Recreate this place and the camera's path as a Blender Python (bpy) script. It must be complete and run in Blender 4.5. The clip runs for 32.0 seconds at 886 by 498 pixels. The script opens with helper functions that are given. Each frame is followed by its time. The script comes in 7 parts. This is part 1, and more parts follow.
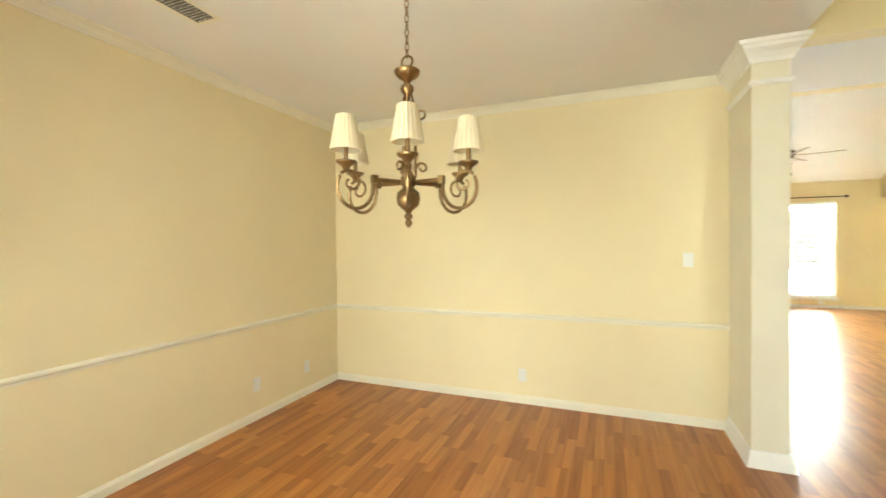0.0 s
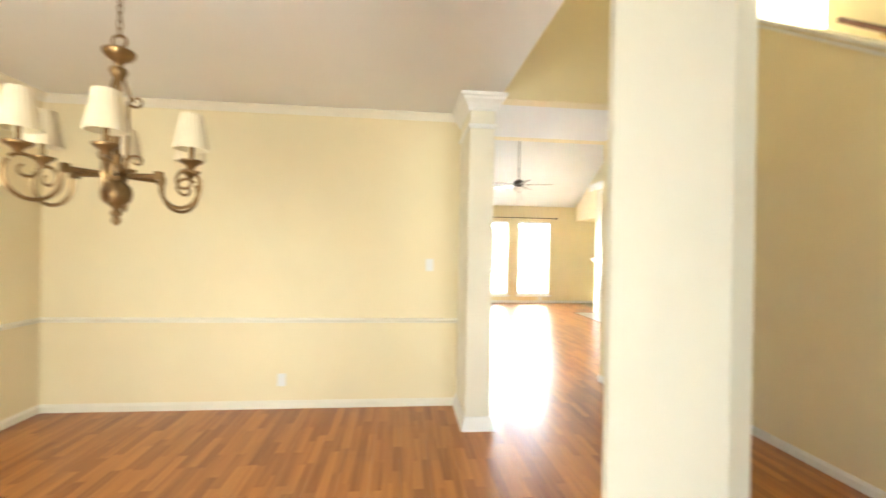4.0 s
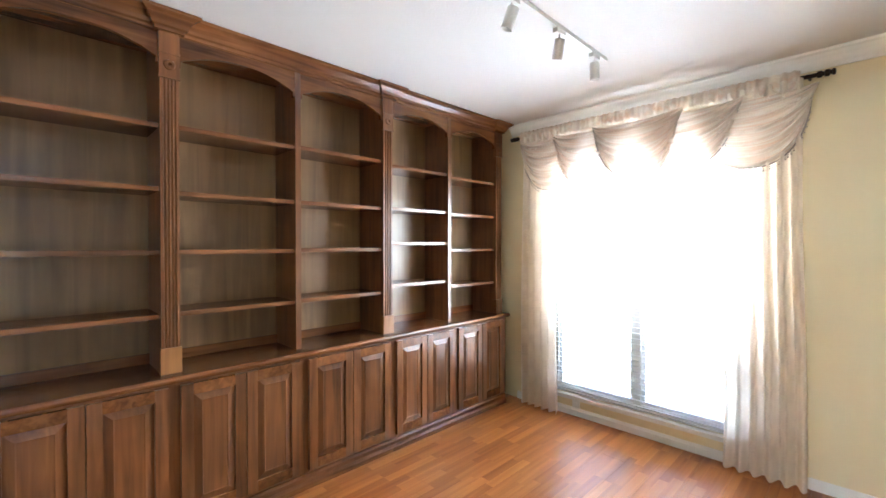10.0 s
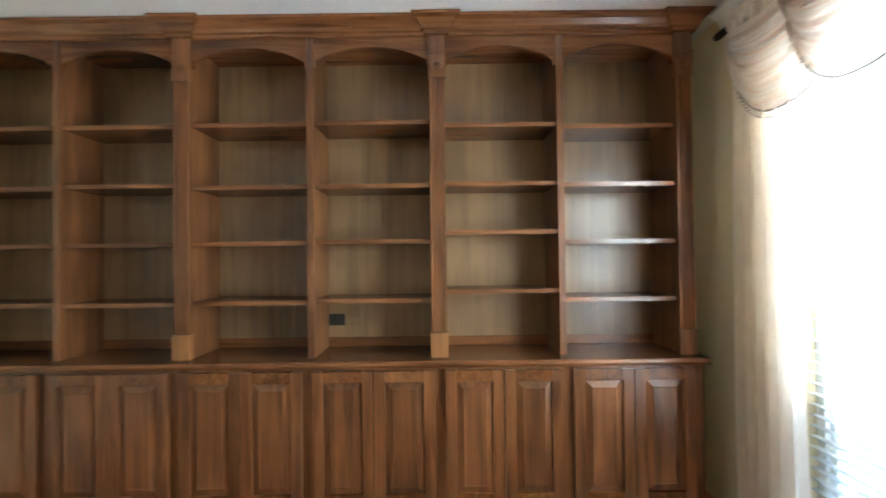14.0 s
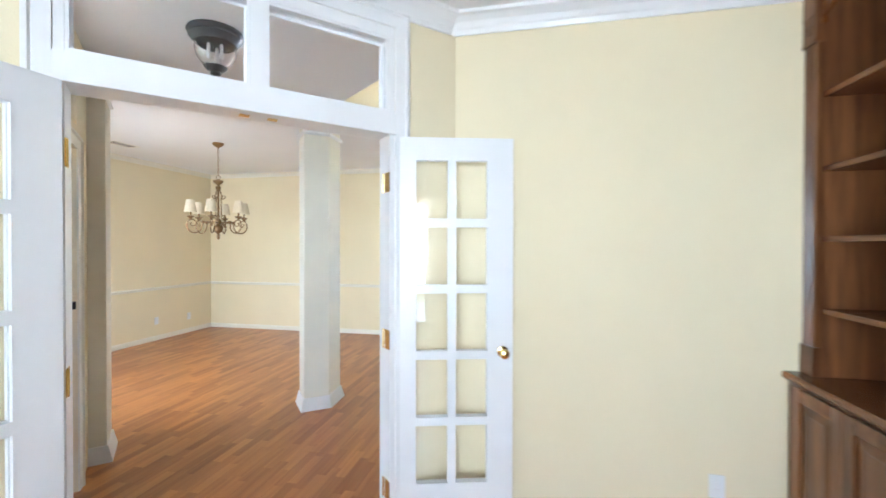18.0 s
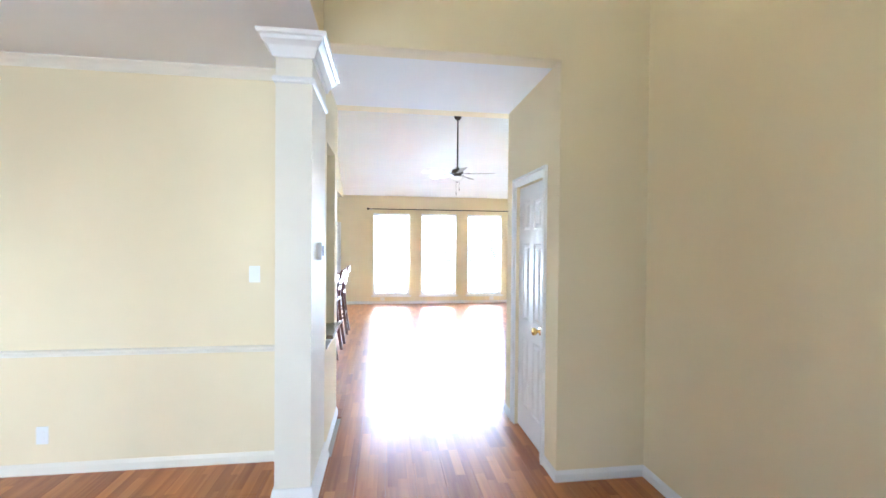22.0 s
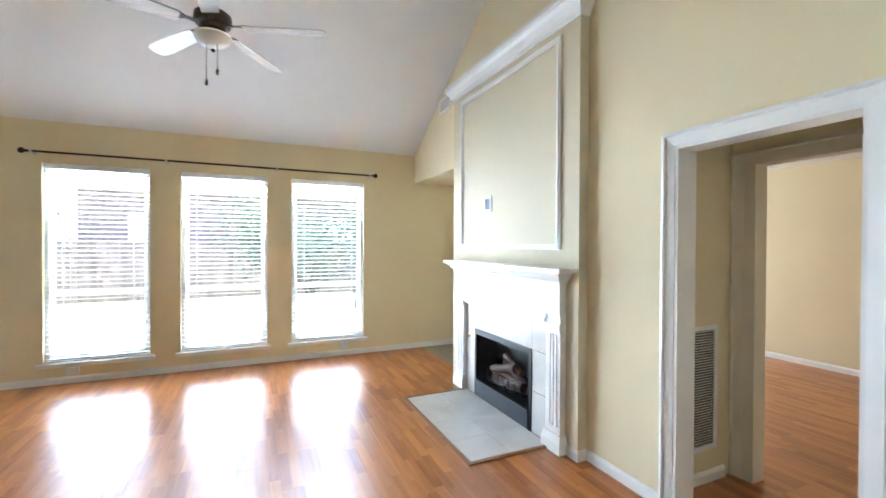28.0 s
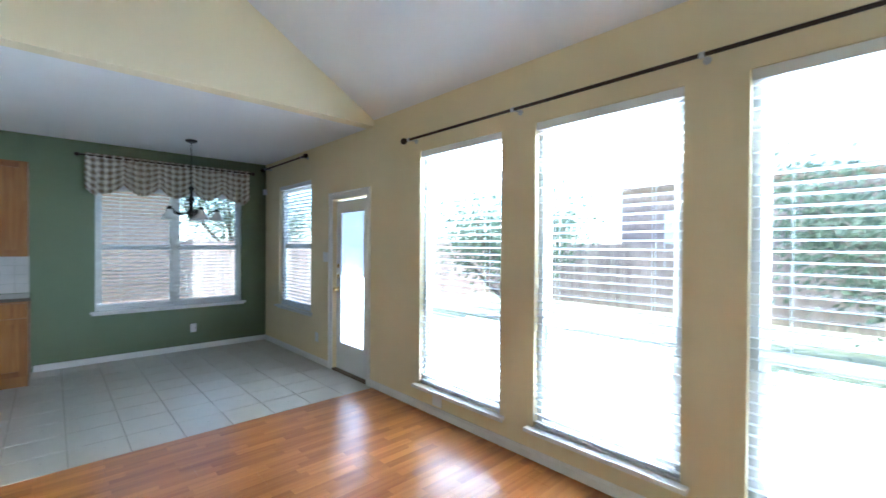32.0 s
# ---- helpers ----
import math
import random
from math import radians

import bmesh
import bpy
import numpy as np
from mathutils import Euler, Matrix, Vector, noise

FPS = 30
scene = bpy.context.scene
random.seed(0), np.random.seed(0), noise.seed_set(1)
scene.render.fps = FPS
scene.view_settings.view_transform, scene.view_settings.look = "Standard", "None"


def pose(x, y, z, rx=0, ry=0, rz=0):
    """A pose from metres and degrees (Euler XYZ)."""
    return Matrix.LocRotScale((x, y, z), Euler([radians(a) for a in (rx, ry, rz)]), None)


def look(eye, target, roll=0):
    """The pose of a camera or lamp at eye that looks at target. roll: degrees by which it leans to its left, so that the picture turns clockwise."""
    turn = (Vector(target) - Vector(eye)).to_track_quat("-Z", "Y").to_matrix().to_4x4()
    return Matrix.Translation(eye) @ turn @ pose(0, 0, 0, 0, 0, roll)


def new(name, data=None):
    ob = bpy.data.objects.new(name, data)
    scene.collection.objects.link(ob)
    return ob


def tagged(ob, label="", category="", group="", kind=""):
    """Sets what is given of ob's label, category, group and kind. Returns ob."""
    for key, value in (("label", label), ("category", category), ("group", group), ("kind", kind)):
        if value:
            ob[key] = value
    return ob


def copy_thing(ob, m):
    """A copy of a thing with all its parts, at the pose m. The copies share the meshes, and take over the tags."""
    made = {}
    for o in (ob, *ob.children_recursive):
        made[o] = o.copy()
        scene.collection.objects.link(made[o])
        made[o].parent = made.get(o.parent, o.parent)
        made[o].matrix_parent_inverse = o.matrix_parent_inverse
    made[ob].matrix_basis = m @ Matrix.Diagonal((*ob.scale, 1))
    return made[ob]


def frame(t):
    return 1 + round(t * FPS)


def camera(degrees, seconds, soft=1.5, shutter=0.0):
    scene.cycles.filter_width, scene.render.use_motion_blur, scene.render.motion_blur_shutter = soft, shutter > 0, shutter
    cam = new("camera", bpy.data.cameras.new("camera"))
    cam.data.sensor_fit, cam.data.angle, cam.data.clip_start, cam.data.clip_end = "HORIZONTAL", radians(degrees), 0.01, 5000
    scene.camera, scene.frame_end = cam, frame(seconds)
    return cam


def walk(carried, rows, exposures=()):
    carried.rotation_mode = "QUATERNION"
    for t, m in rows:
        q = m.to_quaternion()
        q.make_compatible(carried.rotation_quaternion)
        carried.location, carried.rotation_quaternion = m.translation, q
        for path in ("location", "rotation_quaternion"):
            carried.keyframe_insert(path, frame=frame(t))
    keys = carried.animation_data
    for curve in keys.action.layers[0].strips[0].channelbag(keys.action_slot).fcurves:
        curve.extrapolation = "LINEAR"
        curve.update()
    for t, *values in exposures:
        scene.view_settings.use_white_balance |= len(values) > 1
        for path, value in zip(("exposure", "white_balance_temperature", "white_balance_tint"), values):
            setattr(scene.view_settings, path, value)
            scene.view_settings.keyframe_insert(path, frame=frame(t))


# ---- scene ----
cam = camera(93.2, 32.0, soft=1.5, shutter=0.4)
PATH = [
    (0, (-1.071, -3.842, 1.477), (-1.807, -1.983, 1.451), -0.5),
    (0.5, (-1.072, -3.806, 1.479), (-2.075, -2.076, 1.466), -0.5),
    (1, (-1.005, -3.857, 1.488), (-2.101, -2.185, 1.47), -0.4),
    (1.5, (-0.934, -3.941, 1.509), (-2.067, -2.293, 1.494), -0.4),
    (2, (-0.871, -3.994, 1.517), (-1.992, -2.338, 1.505), -0.3),
    (2.5, (-0.821, -3.985, 1.524), (-1.926, -2.318, 1.512), -0.2),
    (4.5, (-0.673, -3.956, 1.471), (0.107, -2.114, 1.481), 1.1),
    (5, (-0.52, -4.055, 1.478), (0.701, -2.471, 1.491), 0.9),
    (5.5, (-0.392, -4.072, 1.483), (1.192, -2.85, 1.493), 0.7),
    (6, (-0.321, -4.078, 1.483), (1.53, -3.321, 1.499), 0.2),
    (6.5, (-0.327, -4.147, 1.473), (1.665, -3.974, 1.495), 0.4),
    (7, (-0.265, -4.127, 1.552), (1.669, -4.637, 1.522), 1.0),
    (7.5, (-0.085, -4.33, 1.537), (1.64, -5.341, 1.524), 0.6),
    (8, (0.17, -4.513, 1.52), (1.682, -5.822, 1.512), 0.1),
    (8.5, (0.245, -4.696, 1.52), (1.664, -6.105, 1.512), 0.2),
    (9, (0.352, -4.882, 1.531), (1.772, -6.29, 1.518), 0.1),
    (9.5, (0.499, -5.056, 1.538), (1.921, -6.462, 1.52), -0.1),
    (10, (0.6, -5.201, 1.559), (2.022, -6.608, 1.538), -0.0),
    (10.5, (0.659, -5.33, 1.553), (2.071, -6.746, 1.532), -0.1),
    (11, (0.771, -5.533, 1.539), (2.196, -6.936, 1.514), -0.1),
    (11.5, (0.847, -5.842, 1.555), (2.29, -7.227, 1.522), -0.1),
    (12, (0.881, -6.185, 1.548), (2.338, -7.554, 1.514), -0.3),
    (12.5, (0.911, -6.507, 1.527), (2.485, -7.741, 1.5), -0.7),
    (13, (0.896, -6.762, 1.495), (2.641, -7.741, 1.491), -1.0),
    (13.5, (0.857, -6.992, 1.438), (2.79, -7.506, 1.463), -1.0),
    (14, (0.856, -7.166, 1.444), (2.856, -7.164, 1.472), -0.7),
    (14.5, (0.913, -7.319, 1.522), (2.851, -6.827, 1.491), -0.3),
    (15, (1.017, -7.448, 1.525), (2.764, -6.475, 1.482), -0.2),
    (15.5, (1.179, -7.483, 1.533), (2.631, -6.108, 1.485), -0.1),
    (17.5, (2.055, -6.967, 1.486), (1.904, -4.972, 1.468), 0.0),
    (18, (1.881, -6.607, 1.486), (1.467, -4.65, 1.469), 0.1),
    (18.5, (1.619, -6.204, 1.504), (1.077, -4.279, 1.49), 0.1),
    (19, (1.368, -5.841, 1.528), (0.804, -3.922, 1.519), 0.2),
    (19.5, (1.046, -5.461, 1.543), (0.507, -3.535, 1.532), 0.3),
    (20, (0.824, -5.051, 1.533), (0.312, -3.117, 1.524), 0.4),
    (20.5, (0.633, -4.622, 1.494), (0.359, -2.641, 1.487), 1.0),
    (21, (0.571, -4.156, 1.492), (0.651, -2.158, 1.487), 0.8),
    (21.5, (0.484, -3.641, 1.536), (0.729, -1.656, 1.521), 0.5),
    (22, (0.428, -3.102, 1.558), (0.702, -1.121, 1.531), 0.5),
    (22.5, (0.484, -2.58, 1.518), (0.755, -0.598, 1.489), 0.3),
    (23, (0.537, -2.054, 1.514), (0.81, -0.073, 1.483), 0.2),
    (23.5, (0.582, -1.518, 1.522), (0.878, 0.46, 1.492), 0.2),
    (24, (0.57, -0.917, 1.512), (0.855, 1.062, 1.486), -0.4),
    (24.5, (0.623, -0.393, 1.495), (0.955, 1.58, 1.466), -0.1),
    (25, (0.684, 0.006, 1.463), (1.145, 1.952, 1.439), 0.3),
    (25.5, (0.722, 0.388, 1.459), (1.331, 2.293, 1.437), 0.4),
    (26, (0.855, 0.722, 1.438), (1.622, 2.569, 1.423), 0.5),
    (26.5, (1.088, 1.05, 1.436), (1.932, 2.864, 1.425), 0.4),
    (28.5, (2.5, 2.371, 1.484), (3.291, 4.207, 1.456), 0.0),
    (29, (2.828, 2.761, 1.483), (3.397, 4.678, 1.456), -0.1),
    (29.5, (3.022, 3.168, 1.495), (3.312, 5.147, 1.466), -0.2),
    (30, (3.135, 3.608, 1.492), (3.033, 5.605, 1.471), -0.1),
    (30.5, (3.15, 4.043, 1.503), (2.665, 5.983, 1.484), -0.1),
    (31, (3.124, 4.461, 1.504), (2.279, 6.274, 1.485), 0.1),
    (31.5, (3.07, 4.872, 1.484), (1.898, 6.492, 1.472), 0.2),
    (32, (3.024, 5.251, 1.467), (1.561, 6.615, 1.451), 0.4),
]
EXPOSURES = [(0.0, 3.5, 6900, -6), (2.0, 3.75, 6900, -6), (2.5, 3.7, 6900, -6), (4.5, 3.6, 6400, 4), (6.0, 4.2, 6200, 5), (7.0, 4.3, 5900, 6), (7.8, 4.0, 5600, 8), (9.0, 3.8, 5600, 8), (12.0, 3.05, 5400, 0), (13.0, 2.65, 5200, 0),
             (14.0, 3.25, 5500, -2), (15.0, 4.35, 5500, -3), (17.5, 3.5, 5200, 4), (20.0, 3.55, 5200, 6), (21.5, 3.6, 4950, 6), (23.0, 3.52, 4900, 8), (24.0, 3.65, 4900, 7), (25.0, 3.35, 4850, 4), (26.0, 2.85, 5000, 6), (29.0, 2.48, 5400, 4),
             (30.0, 2.35, 5450, 3), (31.0, 2.35, 5250, 0), (32.0, 2.3, 4900, 2)]
walk(cam, [(t, look(eye, target, roll)) for t, eye, target, roll in PATH], EXPOSURES)

# ---- light ----
world = bpy.data.worlds.new("sky")
scene.world = world
world.use_nodes = True
wn = world.node_tree.nodes
sky = wn.new("ShaderNodeTexSky")
sky.sky_type, sky.sun_disc = "NISHITA", False
sky.sun_elevation, sky.sun_rotation = radians(74), radians(90)
wn["Background"].inputs[1].default_value = 0.15
world.node_tree.links.new(sky.outputs[0], wn["Background"].inputs[0])


def sun_lamp():
    data = bpy.data.lights.new("sun", "SUN")
    data.energy, data.angle, data.color = 5.0, radians(0.6), (1.0, 0.95, 0.87)
    ob = new("sun", data)
    ob.matrix_basis = look((0, 0, 20), (-1.0, 0.02, 20 - 3.5))
    return ob


sun_lamp()


def area(name, eye, target, w, h, watts, color=(1, 1, 1), spread=180):
    data = bpy.data.lights.new(name, "AREA")
    data.shape, data.size, data.size_y, data.energy, data.color = "RECTANGLE", w, h, watts, color
    data.spread = radians(spread)
    ob = new(name, data)
    ob.matrix_basis = look(eye, target)
    return ob

# sky light through the windows, and added lamps upstairs and in the bedroom
area("study_window_light", (1.935, -8.800, 1.58), (1.935, -7.0, 1.50), 1.50, 1.54, 17.0, (0.98, 0.98, 0.97))
area("dining_window_light", (-2.05, -4.60, 1.35), (-2.05, -3.0, 0.85), 1.45, 1.6, 5.4, (1.0, 0.97, 0.90), 140)
# added lamp in an unseen upstairs opening, brightens foyer and stairs
area("gallery_fill_light", (4.48, 0.275, 4.3), (3.0, 0.275, 4.2), 0.9, 1.15, 30.0, (1.0, 0.97, 0.92))
# added lamp behind an opening out of view, lightens the bedroom passage
area("bedroom_fill_light", (6.9, 8.03, 1.4), (6.9, 6.0, 1.4), 1.35, 1.5, 13.0, (1.0, 0.98, 0.95))
for wx in (0.590, 1.812, 3.022):
    area("living_window_light", (wx, 8.03, 0.52), (wx, 6.53, 1.78), 0.84, 0.66, 14.5, (0.95, 0.98, 1.0))
    area("living_window_head_light", (wx, 8.04, 2.26), (wx, 7.64, 1.66), 0.84, 0.42, 22.0, (0.95, 0.98, 1.0))
area("back_door_light", (-1.11, 7.83, 0.72), (-1.11, 6.0, 0.72), 0.5, 0.78, 4.5, (0.93, 0.97, 1.0))


# ---- materials ----
def nodes(name):
    m = bpy.data.materials.new(name)
    m.use_nodes = True
    t = m.node_tree
    return m, t, t.nodes["Principled BSDF"]


def plain(name, color, rough=0.5, metal=0.0, var=0.08, scale=6.0, bump=0.05, fine=90.0, coat=0.0, spec=0.5):
    """A painted or solid surface with faint blotches, fine relief and uneven gloss."""
    m, t, b = nodes(name)
    L = t.links.new
    co = t.nodes.new("ShaderNodeTexCoord")
    big = t.nodes.new("ShaderNodeTexNoise")
    big.inputs["Scale"].default_value, big.inputs["Detail"].default_value = scale, 5
    small = t.nodes.new("ShaderNodeTexNoise")
    small.inputs["Scale"].default_value, small.inputs["Detail"].default_value = fine, 3
    L(co.outputs["Object"], big.inputs["Vector"])
    L(co.outputs["Object"], small.inputs["Vector"])
    ramp = t.nodes.new("ShaderNodeValToRGB")
    e = ramp.color_ramp.elements
    e[0].position, e[1].position = 0.3, 0.7
    e[0].color = (*[c * (1 - var) for c in color], 1)
    e[1].color = (*[min(1, c * (1 + var * 0.5)) for c in color], 1)
    L(big.outputs["Fac"], ramp.inputs[0])
    L(ramp.outputs[0], b.inputs["Base Color"])
    rr = t.nodes.new("ShaderNodeMapRange")
    rr.inputs["To Min"].default_value, rr.inputs["To Max"].default_value = max(0.02, rough - 0.06), min(1, rough + 0.06)
    L(small.outputs["Fac"], rr.inputs[0])
    L(rr.outputs[0], b.inputs["Roughness"])
    b.inputs["Metallic"].default_value = metal
    b.inputs["Coat Weight"].default_value = coat
    b.inputs["Specular IOR Level"].default_value = spec
    if bump:
        bp = t.nodes.new("ShaderNodeBump")
        bp.inputs["Strength"].default_value, bp.inputs["Distance"].default_value = bump, 0.004
        L(small.outputs["Fac"], bp.inputs["Height"])
        L(bp.outputs[0], b.inputs["Normal"])
    return m


def timber(name, dark, light, rough=0.35, axis="Z", grain=26.0, coat=0.15, bump=0.08):
    """Stained wood with streaks along one axis, different on every piece."""
    m, t, b = nodes(name)
    L = t.links.new
    co = t.nodes.new("ShaderNodeTexCoord")
    info = t.nodes.new("ShaderNodeObjectInfo")
    mp = t.nodes.new("ShaderNodeMapping")
    s = {"X": (0.06, 1, 1), "Y": (1, 0.06, 1), "Z": (1, 1, 0.06)}[axis]
    mp.inputs["Scale"].default_value = s
    sh = t.nodes.new("ShaderNodeVectorMath")
    sh.operation = "SCALE"
    cmb = t.nodes.new("ShaderNodeCombineXYZ")
    for k in range(3):
        L(info.outputs["Random"], cmb.inputs[k])
    L(cmb.outputs[0], sh.inputs[0])
    sh.inputs["Scale"].default_value = 17.0
    add = t.nodes.new("ShaderNodeVectorMath")
    L(co.outputs["Object"], add.inputs[0])
    L(sh.outputs[0], add.inputs[1])
    L(add.outputs[0], mp.inputs["Vector"])
    n1 = t.nodes.new("ShaderNodeTexNoise")
    n1.inputs["Scale"].default_value, n1.inputs["Detail"].default_value, n1.inputs["Distortion"].default_value = grain, 6, 0.8
    n2 = t.nodes.new("ShaderNodeTexNoise")
    n2.inputs["Scale"].default_value, n2.inputs["Detail"].default_value = 2.2, 3
    L(mp.outputs[0], n1.inputs["Vector"])
    L(add.outputs[0], n2.inputs["Vector"])
    mix = t.nodes.new("ShaderNodeMath")
    mix.operation = "MULTIPLY_ADD"
    mix.inputs[1].default_value = 0.45
    L(n2.outputs["Fac"], mix.inputs[0])
    sc = t.nodes.new("ShaderNodeMath")
    sc.operation = "MULTIPLY"
    sc.inputs[1].default_value = 0.62
    L(n1.outputs["Fac"], sc.inputs[0])
    L(sc.outputs[0], mix.inputs[2])
    ramp = t.nodes.new("ShaderNodeValToRGB")
    e = ramp.color_ramp.elements
    e[0].position, e[1].position = 0.36, 0.7
    e[0].color, e[1].color = (*dark, 1), (*light, 1)
    L(mix.outputs[0], ramp.inputs[0])
    hsv = t.nodes.new("ShaderNodeHueSaturation")
    rv = t.nodes.new("ShaderNodeMapRange")
    rv.inputs["To Min"].default_value, rv.inputs["To Max"].default_value = 0.82, 1.18
    L(info.outputs["Random"], rv.inputs[0])
    L(rv.outputs[0], hsv.inputs["Value"])
    L(ramp.outputs[0], hsv.inputs["Color"])
    L(hsv.outputs[0], b.inputs["Base Color"])
    b.inputs["Roughness"].default_value = rough
    b.inputs["Coat Weight"].default_value = coat
    b.inputs["Coat Roughness"].default_value = 0.15
    bp = t.nodes.new("ShaderNodeBump")
    bp.inputs["Strength"].default_value, bp.inputs["Distance"].default_value = bump, 0.003
    L(n1.outputs["Fac"], bp.inputs["Height"])
    L(bp.outputs[0], b.inputs["Normal"])
    return m


def laminate(name):
    """Laminate boards printed with narrow strips of uneven length, long axis on Y, in world coordinates."""
    m, t, b = nodes(name)
    L = t.links.new
    geo = t.nodes.new("ShaderNodeNewGeometry")
    br = t.nodes.new("ShaderNodeTexBrick")
    sw = t.nodes.new("ShaderNodeSeparateXYZ")
    cw = t.nodes.new("ShaderNodeCombineXYZ")
    L(geo.outputs["Position"], sw.inputs[0])
    L(sw.outputs["Y"], cw.inputs["X"])
    L(sw.outputs["X"], cw.inputs["Y"])
    L(cw.outputs[0], br.inputs["Vector"])
    br.offset, br.offset_frequency, br.squash, br.squash_frequency = 0.37, 3, 0.8, 2
    br.inputs["Scale"].default_value = 1.0
    br.inputs["Brick Width"].default_value, br.inputs["Row Height"].default_value = 0.43, 0.065
    br.inputs["Mortar Size"].default_value, br.inputs["Bias"].default_value = 0.0006, 0.0
    br.inputs["Color1"].default_value, br.inputs["Color2"].default_value = (0, 0, 0, 1), (1, 1, 1, 1)
    br.inputs["Mortar"].default_value = (0.25, 0.25, 0.25, 1)
    mp = t.nodes.new("ShaderNodeMapping")
    mp.inputs["Scale"].default_value = (1.0, 0.05, 1.0)
    L(geo.outputs["Position"], mp.inputs["Vector"])
    off = t.nodes.new("ShaderNodeVectorMath")
    off.operation = "MULTIPLY_ADD"
    off.inputs[1].default_value = (7, 3.0, 0)
    L(br.outputs["Color"], off.inputs[0])
    L(mp.outputs[0], off.inputs[2])
    n1 = t.nodes.new("ShaderNodeTexNoise")
    n1.noise_dimensions = "2D"
    n1.inputs["Scale"].default_value, n1.inputs["Detail"].default_value, n1.inputs["Distortion"].default_value = 24, 2, 0.0
    L(off.outputs[0], n1.inputs["Vector"])
    a = t.nodes.new("ShaderNodeMath")
    a.operation = "MULTIPLY"
    a.inputs[1].default_value = 0.46
    L(br.outputs["Color"], a.inputs[0])
    s = t.nodes.new("ShaderNodeMath")
    s.operation = "MULTIPLY_ADD"
    s.inputs[1].default_value = 0.6
    L(n1.outputs["Fac"], s.inputs[0])
    L(a.outputs[0], s.inputs[2])
    ramp = t.nodes.new("ShaderNodeValToRGB")
    e = ramp.color_ramp.elements
    e[0].position, e[1].position = 0.2, 0.85
    e[0].color, e[1].color = (0.25, 0.070, 0.016, 1), (0.53, 0.215, 0.058, 1)
    L(s.outputs[0], ramp.inputs[0])
    L(ramp.outputs[0], b.inputs["Base Color"])
    big = t.nodes.new("ShaderNodeTexNoise")
    big.inputs["Scale"].default_value, big.inputs["Detail"].default_value = 3.0, 4
    L(geo.outputs["Position"], big.inputs["Vector"])
    rr = t.nodes.new("ShaderNodeMapRange")
    rr.inputs["To Min"].default_value, rr.inputs["To Max"].default_value = 0.28, 0.30
    L(big.outputs["Fac"], rr.inputs[0])
    L(rr.outputs[0], b.inputs["Roughness"])
    b.inputs["Coat Weight"].default_value, b.inputs["Coat Roughness"].default_value = 0.2, 0.21
    b.inputs["Specular IOR Level"].default_value = 0.4
    bp = t.nodes.new("ShaderNodeBump")
    return m


def carpet_mat(name):
    m, t, b = nodes(name)
    L = t.links.new
    co = t.nodes.new("ShaderNodeTexCoord")
    n = t.nodes.new("ShaderNodeTexNoise")
    n.inputs["Scale"].default_value, n.inputs["Detail"].default_value = 260, 4
    n2 = t.nodes.new("ShaderNodeTexNoise")
    n2.inputs["Scale"].default_value, n2.inputs["Detail"].default_value, n2.inputs["Distortion"].default_value = 7, 5, 1.2
    L(co.outputs["Object"], n.inputs["Vector"])
    L(co.outputs["Object"], n2.inputs["Vector"])
    mx = t.nodes.new("ShaderNodeMath")
    mx.operation = "MULTIPLY_ADD"
    mx.inputs[1].default_value = 0.4
    L(n.outputs["Fac"], mx.inputs[0])
    sc = t.nodes.new("ShaderNodeMath")
    sc.operation = "MULTIPLY"
    sc.inputs[1].default_value = 0.6
    L(n2.outputs["Fac"], sc.inputs[0])
    L(sc.outputs[0], mx.inputs[2])
    r = t.nodes.new("ShaderNodeValToRGB")
    e = r.color_ramp.elements
    e[0].position, e[1].position = 0.38, 0.62
    e[0].color, e[1].color = (0.28, 0.20, 0.11, 1), (0.44, 0.325, 0.185, 1)
    L(mx.outputs[0], r.inputs[0])
    L(r.outputs[0], b.inputs["Base Color"])
    b.inputs["Roughness"].default_value, b.inputs["Sheen Weight"].default_value = 0.95, 0.3
    bp = t.nodes.new("ShaderNodeBump")
    bp.inputs["Strength"].default_value, bp.inputs["Distance"].default_value = 0.6, 0.006
    L(n.outputs["Fac"], bp.inputs["Height"])
    L(bp.outputs[0], b.inputs["Normal"])
    return m


def glass_mat(name, rough=0.0, tint=(1, 1, 1)):
    m, t, b = nodes(name)
    b.inputs["Base Color"].default_value = (*tint, 1)
    b.inputs["Roughness"].default_value, b.inputs["Transmission Weight"].default_value, b.inputs["IOR"].default_value = rough, 1.0, 1.45
    return m


